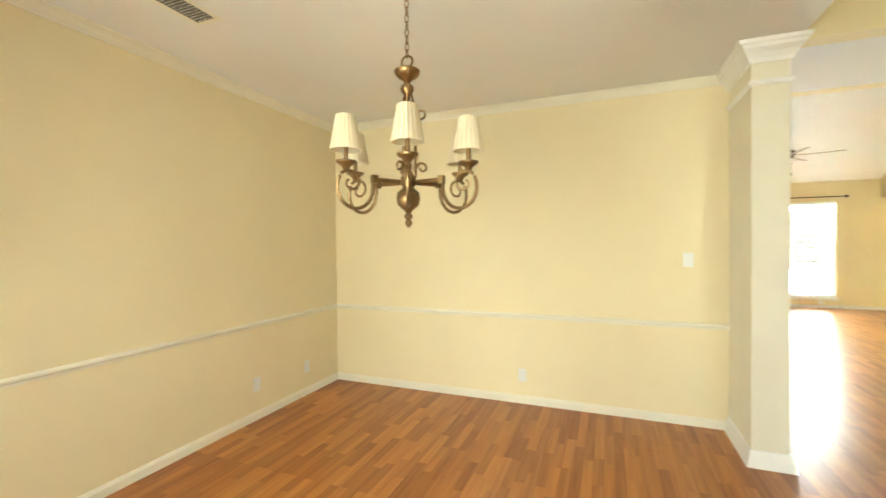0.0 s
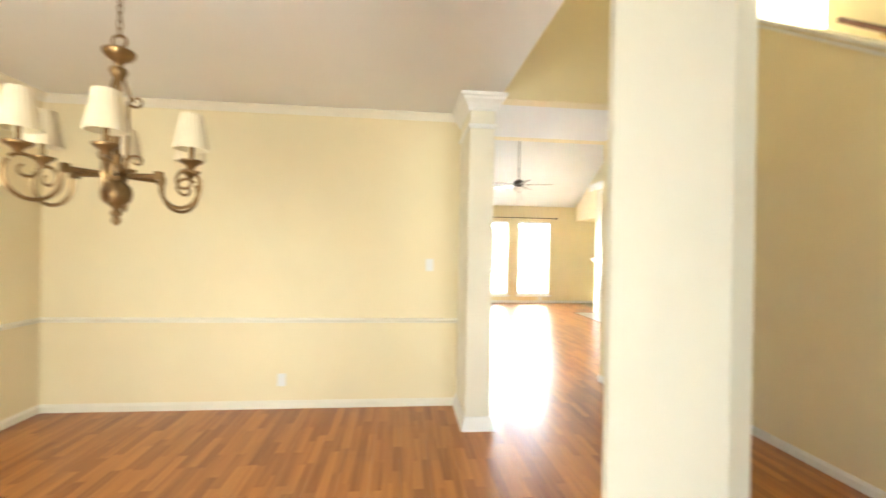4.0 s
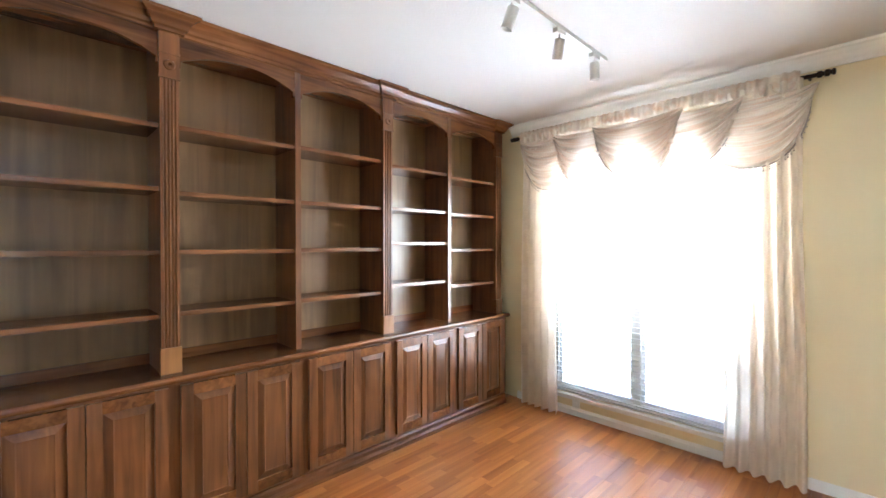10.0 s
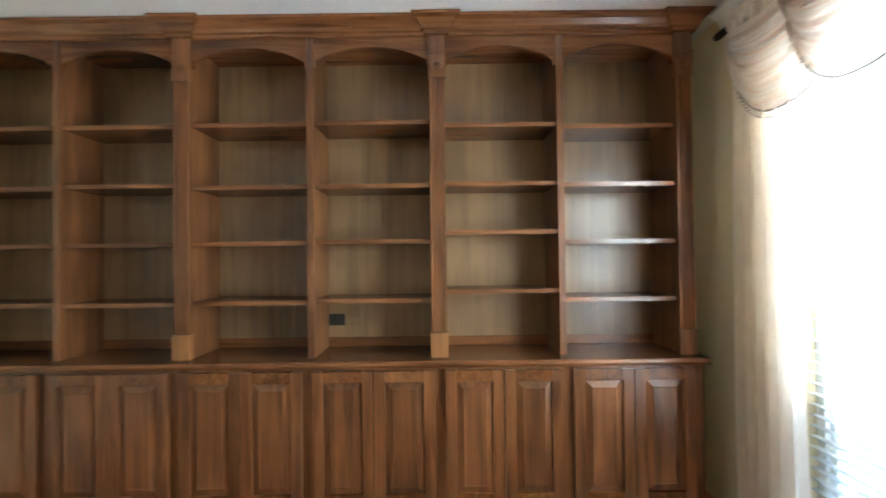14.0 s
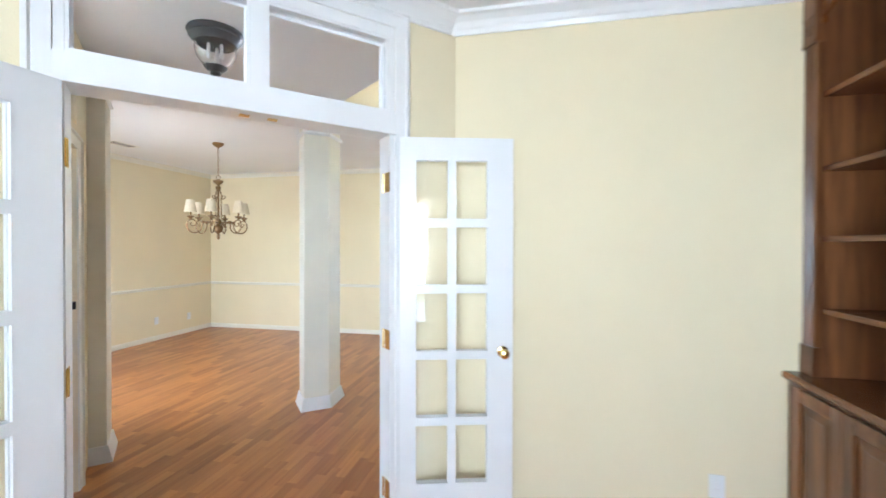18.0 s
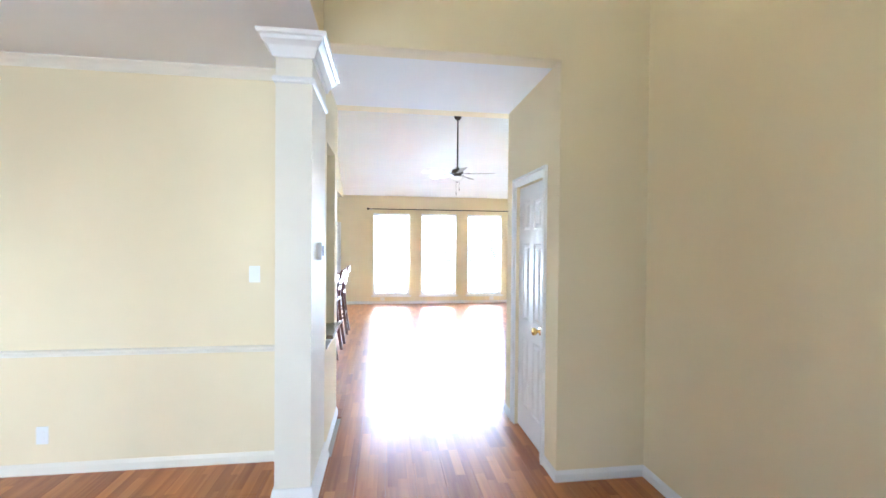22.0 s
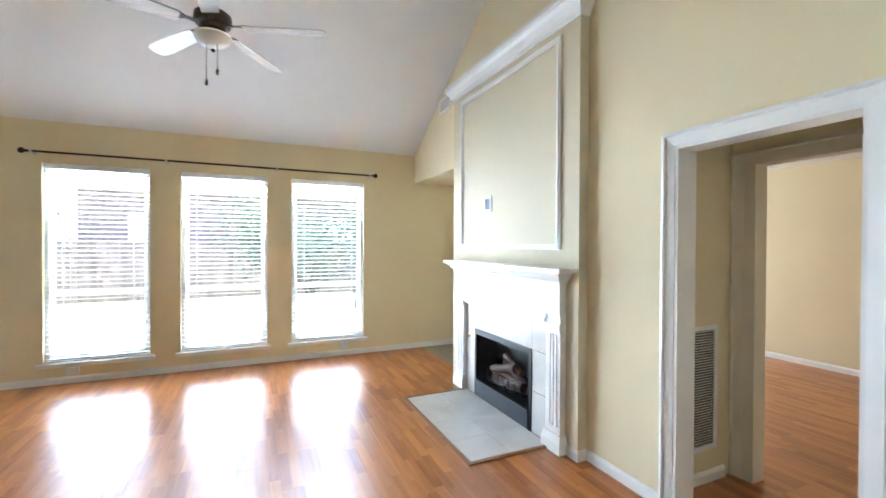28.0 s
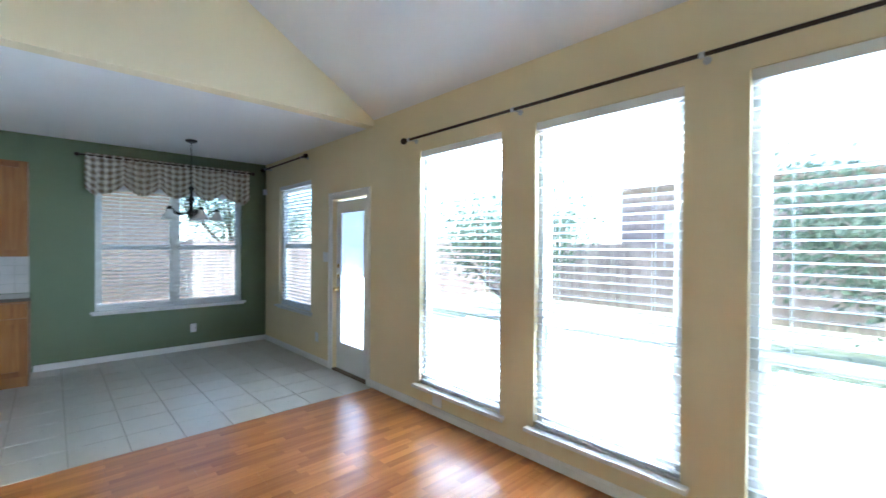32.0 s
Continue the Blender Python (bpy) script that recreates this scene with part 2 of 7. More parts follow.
def cloth(name, color, thin=0.35, weave=180.0, var=0.12):
    """Light fabric that lets part of the light through."""
    m, t, b = nodes(name)
    L = t.links.new
    co = t.nodes.new("ShaderNodeTexCoord")
    n = t.nodes.new("ShaderNodeTexNoise")
    n.inputs["Scale"].default_value, n.inputs["Detail"].default_value = weave, 2
    n2 = t.nodes.new("ShaderNodeTexNoise")
    n2.inputs["Scale"].default_value, n2.inputs["Detail"].default_value = 9, 3
    L(co.outputs["Object"], n.inputs["Vector"])
    L(co.outputs["Object"], n2.inputs["Vector"])
    r = t.nodes.new("ShaderNodeValToRGB")
    e = r.color_ramp.elements
    e[0].position, e[1].position = 0.3, 0.7
    e[0].color = (*[c * (1 - var) for c in color], 1)
    e[1].color = (*[min(1, c * (1 + var)) for c in color], 1)
    L(n2.outputs["Fac"], r.inputs[0])
    L(r.outputs[0], b.inputs["Base Color"])
    b.inputs["Roughness"].default_value, b.inputs["Sheen Weight"].default_value = 0.75, 0.25
    tr = t.nodes.new("ShaderNodeBsdfTranslucent")
    L(r.outputs[0], tr.inputs["Color"])
    mx = t.nodes.new("ShaderNodeMixShader")
    mx.inputs[0].default_value = thin
    L(b.outputs[0], mx.inputs[1])
    L(tr.outputs[0], mx.inputs[2])
    L(mx.outputs[0], t.nodes["Material Output"].inputs["Surface"])
    bp = t.nodes.new("ShaderNodeBump")
    bp.inputs["Strength"].default_value, bp.inputs["Distance"].default_value = 0.15, 0.002
    L(n.outputs["Fac"], bp.inputs["Height"])
    L(bp.outputs[0], b.inputs["Normal"])
    return m


PAINT = plain("wall_paint", (0.80, 0.70, 0.475), 0.8, var=0.04, scale=1.3, bump=0.25, fine=140, spec=0.25)
GREEN = plain("green_paint", (0.16, 0.20, 0.115), 0.6, var=0.05, scale=1.5, bump=0.25, fine=140)
CEIL = plain("ceiling_paint", (0.80, 0.79, 0.78), 0.85, var=0.03, scale=1.2, bump=0.5, fine=70)
WHITE = plain("white_trim", (0.82, 0.81, 0.79), 0.32, var=0.03, scale=4, bump=0.03)
CREAM = plain("cream_trim", (0.80, 0.755, 0.64), 0.6, var=0.03, scale=4, bump=0.04, spec=0.3)
LAMINATE = laminate("laminate_oak")
CARPET = carpet_mat("beige_carpet")
WALNUT = timber("walnut_vertical", (0.066, 0.023, 0.0085), (0.235, 0.094, 0.031), 0.3, "Z")
WALNUT_H = timber("walnut_along", (0.066, 0.023, 0.0085), (0.25, 0.100, 0.033), 0.27, "Y")
WALNUT_BACK = timber("walnut_backing", (0.14, 0.080, 0.036), (0.30, 0.180, 0.082), 0.36, "Z", grain=14)
CHERRY = timber("red_stained_rail", (0.07, 0.018, 0.009), (0.17, 0.05, 0.022), 0.3, "Y")
STOOL = timber("dark_cherry_stain", (0.055, 0.018, 0.010), (0.17, 0.055, 0.028), 0.3, "Z")
OAK = timber("honey_oak", (0.18, 0.072, 0.022), (0.34, 0.155, 0.05), 0.35, "Z")
DOORWOOD = timber("front_door_wood", (0.05, 0.024, 0.012), (0.14, 0.07, 0.035), 0.4, "Z")
TILE = plain("cream_floor_tile", (0.54, 0.50, 0.44), 0.3, var=0.10, scale=3, bump=0.008, fine=18, coat=0.1)
GROUT = plain("grout", (0.42, 0.39, 0.33), 0.9, var=0.15, scale=20)
HEARTHTILE = plain("hearth_tile", (0.62, 0.595, 0.56), 0.3, var=0.12, scale=4, bump=0.04, fine=25, coat=0.1)
BRASS = plain("polished_brass", (0.80, 0.58, 0.22), 0.2, metal=1.0, var=0.06, bump=0.0)
BRONZE = plain("aged_bronze", (0.26, 0.16, 0.07), 0.38, metal=0.85, var=0.3, scale=20, bump=0.1)
BLACK = plain("black_metal", (0.018, 0.017, 0.017), 0.4, metal=0.4, var=0.2, bump=0.05)
IRON = plain("dark_oiled_bronze", (0.045, 0.032, 0.025), 0.42, metal=0.7, var=0.25, bump=0.05)
STEEL = plain("brushed_steel", (0.55, 0.56, 0.58), 0.3, metal=1.0, var=0.05)
GLASS = glass_mat("clear_glass")
FROST = plain("frosted_white_glass", (0.85, 0.85, 0.83), 0.25, var=0.05, coat=0.3)
PLASTIC = plain("white_plastic", (0.80, 0.80, 0.78), 0.35, var=0.02, bump=0.0)
SLAT = plain("blind_slat", (0.84, 0.85, 0.86), 0.35, var=0.02, bump=0.0)
SOOT = plain("firebox_black", (0.02, 0.019, 0.018), 0.7, var=0.3, scale=12, bump=0.3)
GRANITE = plain("polished_granite", (0.13, 0.12, 0.10), 0.12, var=0.7, scale=120, bump=0.0, coat=0.4)


# ---- mesh helpers ----
def box(bm, x0, y0, z0, x1, y1, z1, m=None):
    vs = [bm.verts.new((x, y, z)) for x in (x0, x1) for y in (y0, y1) for z in (z0, z1)]
    if m is not None:
        for v in vs:
            v.co = m @ v.co
    for f in ((0, 1, 3, 2), (4, 6, 7, 5), (0, 4, 5, 1), (2, 3, 7, 6), (0, 2, 6, 4), (1, 5, 7, 3)):
        bm.faces.new([vs[i] for i in f])
    return vs


def prism(bm, poly, z0, z1, m=None):
    """A polygon of x, y drawn up from z0 to z1."""
    lo = [bm.verts.new((x, y, z0)) for x, y in poly]
    hi = [bm.verts.new((x, y, z1)) for x, y in poly]
    if m is not None:
        for v in lo + hi:
            v.co = m @ v.co
    n = len(poly)
    fs = [bm.faces.new(lo[::-1]), bm.faces.new(hi)]
    for i in range(n):
        fs.append(bm.faces.new((lo[i], lo[(i + 1) % n], hi[(i + 1) % n], hi[i])))
    bmesh.ops.recalc_face_normals(bm, faces=fs)


def sweep(bm, prof, line, closed=False, up=Vector((0, 0, 1))):
    """A profile of (out, up) carried along a line of points, mitred; out is to the right of the way."""
    pts = [Vector(p) for p in line]
    n = len(pts)
    rings = []
    for i, p in enumerate(pts):
        a = (p - pts[i - 1]).normalized() if i or closed else None
        b = (pts[(i + 1) % n] - p).normalized() if i < n - 1 or closed else None
        a, b = a or b, b or a
        sa, sb = a.cross(up).normalized(), b.cross(up).normalized()
        s = (sa + sb)
        s = s / max(0.2, s.dot(sb)) if s.length > 1e-6 else sb
        rings.append([bm.verts.new(p + s * o + up * u) for o, u in prof])
    k = len(prof)
    fs = []
    for i in range(n if closed else n - 1):
        r, q = rings[i], rings[(i + 1) % n]
        for j in range(k):
            fs.append(bm.faces.new((r[j], r[(j + 1) % k], q[(j + 1) % k], q[j])))
    if not closed:
        fs += [bm.faces.new(rings[0][::-1]), bm.faces.new(rings[-1])]
    bmesh.ops.recalc_face_normals(bm, faces=fs)


def lathe(bm, prof, n=20, m=None):
    """A profile of (radius, z) turned round z."""
    rings = []
    for r, z in prof:
        if r < 1e-5:
            rings.append([bm.verts.new((0, 0, z))])
        else:
            rings.append([bm.verts.new((r * math.cos(2 * math.pi * i / n), r * math.sin(2 * math.pi * i / n), z)) for i in range(n)])
    if m is not None:
        for ring in rings:
            for v in ring:
                v.co = m @ v.co
    fs = []
    for a, b in zip(rings, rings[1:]):
        for i in range(n):
            j = (i + 1) % n
            if len(a) == 1 and len(b) == 1:
                continue
            if len(a) == 1:
                fs.append(bm.faces.new((a[0], b[i], b[j])))
            elif len(b) == 1:
                fs.append(bm.faces.new((a[i], a[j], b[0])))
            else:
                fs.append(bm.faces.new((a[i], a[j], b[j], b[i])))
    for ring, flip in ((rings[0], True), (rings[-1], False)):
        if len(ring) > 1:
            fs.append(bm.faces.new(ring[::-1] if flip else ring))
    bmesh.ops.recalc_face_normals(bm, faces=fs)


def tube(bm, pts, r, n=8):
    """A round bar along points; r may be a list."""
    pts = [Vector(p) for p in pts]
    rs = r if isinstance(r, (list, tuple)) else [r] * len(pts)
    rings, side = [], None
    for i, p in enumerate(pts):
        d = (pts[min(i + 1, len(pts) - 1)] - pts[max(i - 1, 0)]).normalized()
        if side is None:
            side = d.cross(Vector((0, 0, 1)) if abs(d.z) < 0.9 else Vector((1, 0, 0))).normalized()
        side = (side - d * side.dot(d)).normalized()
        o = d.cross(side)
        rings.append([bm.verts.new(p + (side * math.cos(2 * math.pi * k / n) + o * math.sin(2 * math.pi * k / n)) * rs[i]) for k in range(n)])
    fs = []
    for a, b in zip(rings, rings[1:]):
        for k in range(n):
            fs.append(bm.faces.new((a[k], a[(k + 1) % n], b[(k + 1) % n], b[k])))
    fs += [bm.faces.new(rings[0][::-1]), bm.faces.new(rings[-1])]
    bmesh.ops.recalc_face_normals(bm, faces=fs)


def finish(bm, name, material, smooth=False, bevel=0.0):
    if bevel:
        es = [e for e in bm.edges if len(e.link_faces) == 2 and e.calc_face_angle(0) > 0.6]
        bmesh.ops.bevel(bm, geom=es, offset=bevel, segments=2, profile=0.6, affect="EDGES")
    me = bpy.data.meshes.new(name)
    bm.to_mesh(me)
    bm.free()
    if material:
        me.materials.append(material)
    if smooth:
        for p in me.polygons:
            p.use_smooth = True
        me.set_sharp_from_angle(angle=radians(40))
    return me


def part(name, bm, material, parent, label="", smooth=False, bevel=0.0):
    ob = new(name, finish(bm, name, material, smooth, bevel))
    ob.parent = parent
    if label:
        ob["label"] = label
    return ob


def thing(name, label, category, group="", m=None):
    ob = new(name)
    ob.empty_display_size = 0.1
    if m is not None:
        ob.matrix_basis = m
    return tagged(ob, label, category, group)


def setting(name, bm, material, label, category, bevel=0.0):
    ob = new(name, finish(bm, name, material, False, bevel))
    return tagged(ob, label, category, kind="structure")


def pierced(bm, along, a0, a1, b0, b1, z0, z1, holes, m=None):
    """A wall from a0 to a1 along x or y, thick from b0 to b1, with holes (from, to, bottom, top)."""
    cuts = sorted({a0, a1, *[h[0] for h in holes], *[h[1] for h in holes]})
    for s, e in zip(cuts, cuts[1:]):
        mid = (s + e) / 2
        spans = sorted((h[2], h[3]) for h in holes if h[0] < mid < h[1])
        z = z0
        for lo, hi in spans + [(z1, z1)]:
            if lo > z + 1e-4:
                if along == "x":
                    box(bm, s, b0, z, e, b1, lo, m)
                else:
                    box(bm, b0, s, z, b1, e, lo, m)
            z = max(z, hi)

# ---- the shell ----
H = 2.755          # flat ceilings
T = 0.14           # wall thickness
XD, YN = -3.85, 7.67
XE = 4.22          # east wall of the living room
XK = -3.6          # green wall of the breakfast nook
XB = -0.62         # line of the bar and the beam over it
HTOP = 5.3         # stairwell and upper floor
SLOPE = 0.58
ZB = 2.75          # foot of the sloped ceiling
HK = 2.69          # kitchen ceiling


def ceil_z(y):
    return ZB + SLOPE * (YN - y)


def wall(name, along, a0, a1, b0, b1, z0, z1, holes=(), mat=None, label="warm cream painted plaster wall", m=None):
    bm = bmesh.new()
    pierced(bm, along, a0, a1, b0, b1, z0, z1, list(holes), m)
    return setting(name, bm, mat or PAINT, label, "wall")


# dining room
wall("wall_dining_west", "y", -4.5, T, XD - T, XD, 0, H)
wall("wall_dining_north", "x", XD, -T, 0.0, T, 0, H)
DW = (-2.80, -1.30, 0.55, 2.35)
wall("wall_dining_south", "x", XD - T, -1.2, -4.5, -4.36, 0, H, [DW])
# hall: west wall with the niche, east wall with the closet door
NICHE = (0.075, 0.58, 0.84, 2.30)
wall("wall_hall_west", "y", 0.0, 0.76, -T, 0.0, 0, H, [NICHE])
bm = bmesh.new()
box(bm, -0.46, 0.075, 0.80, -0.40, 0.58, 2.30)
box(bm, -0.40, 0.145, 0.78, -T, 0.58, 0.84)
box(bm, -0.46, 0.58, 0.78, -T, 0.65, 2.36)
box(bm, -0.46, 0.145, 2.30, -T, 0.58, 2.36)
setting("wall_niche", bm, PAINT, "plaster lining of the deep niche in the hall wall", "wall")
HD = (-0.22, 0.39, 0.0, 2.04)
wall("wall_hall_east", "y", -0.50, 0.66, 1.55, 1.55 + T, 0, H, [HD])
wall("wall_hall_jut", "x", 1.55 + T, 2.17, -0.50, -0.36, 0, H)
# wall over the hall mouth up to the gallery ledge
wall("wall_gallery_front", "x", 0.054, 2.17, -0.50, -0.36, H - 0.0, 3.93)
wall("wall_gallery_west", "y", -3.0, -0.50, -0.07, 0.054, H + 0.002, 3.98)
# stairs
bm = bmesh.new()
SW0, SW1 = -0.50, -3.13
zs0, zs1 = 3.615, 1.71
prism(bm, [(SW1, 0), (SW0, 0), (SW0, zs0), (SW1, zs1)], 2.17, 2.29, Matrix(((0, 0, 1, 0), (1, 0, 0, 0), (0, 1, 0, 0), (0, 0, 0, 1))))
setting("wall_stair_knee", bm, PAINT, "cream stair knee wall with a sloping top", "wall")
wall("wall_stair_back", "y", -4.27, -0.42, 3.15, 3.15 + T, 0, HTOP)
wall("wall_stair_south", "x", 1.44, 3.15 + T, -4.28, -4.13, 0, HTOP)
wall("wall_upper_north", "x", -0.2, 4.6, 0.9, 1.04, 2.9, HTOP, mat=PAINT)
wall("wall_upper_east", "y", -0.42, 0.9, 4.4, 4.54, 2.9, HTOP, [(-0.2, 0.75, 3.7, 4.9)])
wall("wall_upper_west", "y", -4.4, 0.9, -0.34, -0.2, 2.9, HTOP)
bm = bmesh.new()
prism(bm, [(-0.34, -3.0), (0.0, -3.0), (1.44, -4.2), (3.3, -4.27), (3.3, -4.41), (1.4, -4.41), (-0.34, -3.3)], 2.9, HTOP)
setting("wall_upper_south", bm, PAINT, "cream wall closing the stairwell", "wall")
bm = bmesh.new()
box(bm, -0.34, -0.36, 2.9, 4.54, 1.04, 2.98)
setting("floor_gallery", bm, CARPET, "carpeted gallery floor at the head of the stairs", "floor")
bm = bmesh.new()
box(bm, -0.34, -4.41, HTOP, 4.6, 1.04, HTOP + 0.1)
setting("ceiling_stairwell", bm, CEIL, "white stairwell ceiling", "ceiling")
# study
wall("wall_study_north", "x", 1.46, 3.64, -4.284, -4.143, 0, H)
STW = (1.17, 2.70, 0.19, 2.36)
wall("wall_study_south", "x", -0.46, 3.64, -8.88, -8.74, 0, H, [STW])
wall("wall_study_east", "y", -8.74, -4.284, 3.50, 3.64, 0, H)
wall("wall_study_west", "y", -8.74, -5.72, -0.46, -0.32, 0, H)
wall("wall_study_corner", "x", -0.46, 0.0, -5.72, -5.58, 0, H)
# diagonal walls of the foyer: origin on the study doorway's outer face line
R45 = Matrix.Translation((0.09, -5.48, 0)) @ Matrix.Rotation(radians(45), 4, "Z")
FO = (0.13, 1.44, 0.0, 2.60)
wall("wall_study_diagonal", "x", -0.10, 1.91, -0.12, 0.0, 0, H, [FO], m=R45)
# front door wall, x along the wall to the north-west
RF = Matrix.Translation((0.09, -5.48, 0)) @ Matrix.Rotation(radians(135), 4, "Z")
FD = (0.30, 1.24, 0.0, 2.06)
FT = (0.30, 1.24, 2.2, 2.62)
wall("wall_front_door", "x", 0.002, 1.86, 0.0, 0.14, 0, H, [FD, FT], m=RF)
# living room
W1, W2, W3 = (0.125, 1.056, 0.222, 2.315), (1.350, 2.274, 0.222, 2.315), (2.558, 3.485, 0.222, 2.315)
BD = (-1.475, -0.745, 0.0, 2.0)
NW = (-3.07, -2.045, 0.60, 2.30)
wall("wall_back", "x", XK - T, 5.1, YN, YN + T, 0, ZB, [W1, W2, W3, BD, NW])
ED = (2.79, 3.58, 0.0, 2.02)
bm = bmesh.new()
pierced(bm, "y", 2.14, 6.18, XE, XE + T, 0, 2.36, [ED, (4.74, 5.67, 0.0, 0.655)])
box(bm, XE, 2.14, 2.36, XE + T, 6.18, ZB)
box(bm, XE, 6.18, 2.36, XE + T, YN, ZB)
box(bm, XE + T, 6.18, 2.36, 4.92, YN, 2.46)
prism(bm, [(2.14, ZB), (YN, ZB), (2.14, ceil_z(2.14))], XE, XE + T, Matrix(((0, 0, 1, 0), (1, 0, 0, 0), (0, 1, 0, 0), (0, 0, 0, 1))))
box(bm, 4.92, 6.03, 0, 5.06, YN, 2.46)
box(bm, XE + T, 6.03, 0, 4.92, 6.18, 2.46)
setting("wall_living_east", bm, PAINT, "warm tan living room wall with an alcove beside the chimney", "wall")
wall("wall_living_jog", "x", XE, XE + 0.9, 2.0, 2.137, 0, ceil_z(2.14) - 0.01)
wall("wall_living_south_east", "x", 1.55 + T, XE + 0.9, 0.52, 0.66, 0, H)
bm = bmesh.new()
prism(bm, [(0.8, 0), (2.0, 0), (2.0, ceil_z(2.0)), (0.8, ceil_z(0.8))], 4.7, 4.84, Matrix(((0, 0, 1, 0), (1, 0, 0, 0), (0, 1, 0, 0), (0, 0, 0, 1))))
setting("wall_living_jog_east", bm, PAINT, "warm cream painted plaster wall", "wall")
wall("wall_living_south_high", "x", XB, XE + 0.64, 0.66, 0.80, H, ceil_z(0.8))
bm = bmesh.new()
prism(bm, [(0.7, HK), (YN, HK), (YN, ZB), (0.7, ceil_z(0.7))], XB - T, XB, Matrix(((0, 0, 1, 0), (1, 0, 0, 0), (0, 1, 0, 0), (0, 0, 0, 1))))
setting("beam_wall_west", bm, PAINT, "tan gable wall above the kitchen opening", "wall")
# room behind the east doorway
wall("wall_bedroom_hall_north", "x", XE + T, 4.95, 3.72, 3.84, 0, 2.5)
wall("wall_bedroom_hall_south", "x", XE + T, 8.4, 2.2, 2.32, 0, 2.5)
wall("wall_bedroom_entry", "y", 2.32, 5.9, 4.95, 5.06, 0, 2.5, [(2.77, 3.65, 0, 2.0)])
wall("wall_bedroom_east", "y", 2.32, 8.0, 8.4, 8.52, 0, 2.5)
wall("wall_bedroom_north", "x", 5.06, 8.52, 8.0, 8.12, 0, 2.5, [(6.2, 7.6, 0.6, 2.2)])
bm = bmesh.new()
box(bm, XE + T, 2.2, 2.5, 8.52, 8.12, 2.6)
setting("ceiling_bedroom", bm, CEIL, "white bedroom ceiling", "ceiling")
# kitchen
NKW = (5.63, 7.32, 0.63, 2.2)
wall("wall_nook_green", "y", 0.2, YN + T, XK - T, XK, 0, HK, [NKW], GREEN, "sage green painted plaster wall")
wall("wall_kitchen_south", "x", XK, -T, 0.14, 0.28, 0, HK)
bm = bmesh.new()
box(bm, -0.84, 1.97, 0, -0.72, 4.45, 1.03)
setting("wall_bar", bm, PAINT, "cream half wall under the bar counter", "wall")
wall("wall_bar_south", "y", 0.76, 1.73, -0.84, -0.72, 0, HK)
wall("wall_living_south_west", "x", -0.84, -T, 0.70, 0.76, 0, H)
# ceilings
bm = bmesh.new()
prism(bm, [(XD - T, -4.5), (-1.2, -4.5), (0.1, -5.66), (1.55, -4.22), (1.44, -4.13), (0.05, -3.0), (0.05, -0.36), (-T, -0.36), (-T, 0.14), (XD - T, 0.14)], H, H + 0.1)
setting("ceiling_dining", bm, CEIL, "white textured dining and foyer ceiling", "ceiling")
bm = bmesh.new()
box(bm, -T, -0.36, H, 1.69, 0.655, H + 0.1)
setting("ceiling_hall", bm, CEIL, "white hall ceiling", "ceiling")
bm = bmesh.new()
prism(bm, [(-0.46, -8.88), (3.64, -8.88), (3.64, -4.284), (1.40, -4.284), (0.0, -5.66), (-0.46, -5.66)], H, H + 0.1)
setting("ceiling_study", bm, CEIL, "white study ceiling", "ceiling")
bm = bmesh.new()
box(bm, XK - T, 0.14, HK, XB - T, YN, HK + 0.1)
setting("ceiling_kitchen", bm, CEIL, "white kitchen and nook ceiling", "ceiling")
bm = bmesh.new()
prism(bm, [(0.7, ceil_z(0.7)), (YN + 0.05, ceil_z(YN + 0.05)), (YN + 0.05, ceil_z(YN + 0.05) + 0.1), (0.7, ceil_z(0.7) + 0.1)], XB - T, 4.84, Matrix(((0, 0, 1, 0), (1, 0, 0, 0), (0, 1, 0, 0), (0, 0, 0, 1))))
setting("ceiling_vault", bm, CEIL, "white sloped vaulted living room ceiling", "ceiling")
# ground and floor bases
bm = bmesh.new()
box(bm, -250, -250, -0.5, 250, 250, -0.32)
setting("ground", bm, plain("dry_lawn", (0.24, 0.25, 0.14), 0.9, var=0.4, scale=1.5, bump=0.4), "pale lawn outside the house", "ground")
bm = bmesh.new()
box(bm, XD - T, -9.0, -0.3, 8.6, YN + T, -0.012)
setting("floor", bm, GROUT, "floor slab under boards and tiles", "floor")

# ---- trims ----
BASE = [(0, 0), (0.015, 0), (0.015, 0.05), (0.009, 0.062), (0.005, 0.072), (0, 0.072)]
CROWN = [(0, 0), (0.012, 0), (0.022, 0.022), (0.03, 0.03), (0.045, 0.055), (0.07, 0.078), (0.085, 0.085), (0.09, 0.10), (0, 0.10)]
CROWN_SMALL = [(x * 0.66, y * 0.66) for x, y in CROWN]
RAIL = [(0, 0), (0.010, 0.003), (0.013, 0.016), (0.024, 0.026), (0.024, 0.036), (0.012, 0.045), (0, 0.048)]


def run(name, prof, lines, material, label, z=0.0):
    for line in lines:
        bm = bmesh.new()
        sweep(bm, prof, [(x, y, z) for x, y in line])
        setting(name, bm, material, label, "trim")


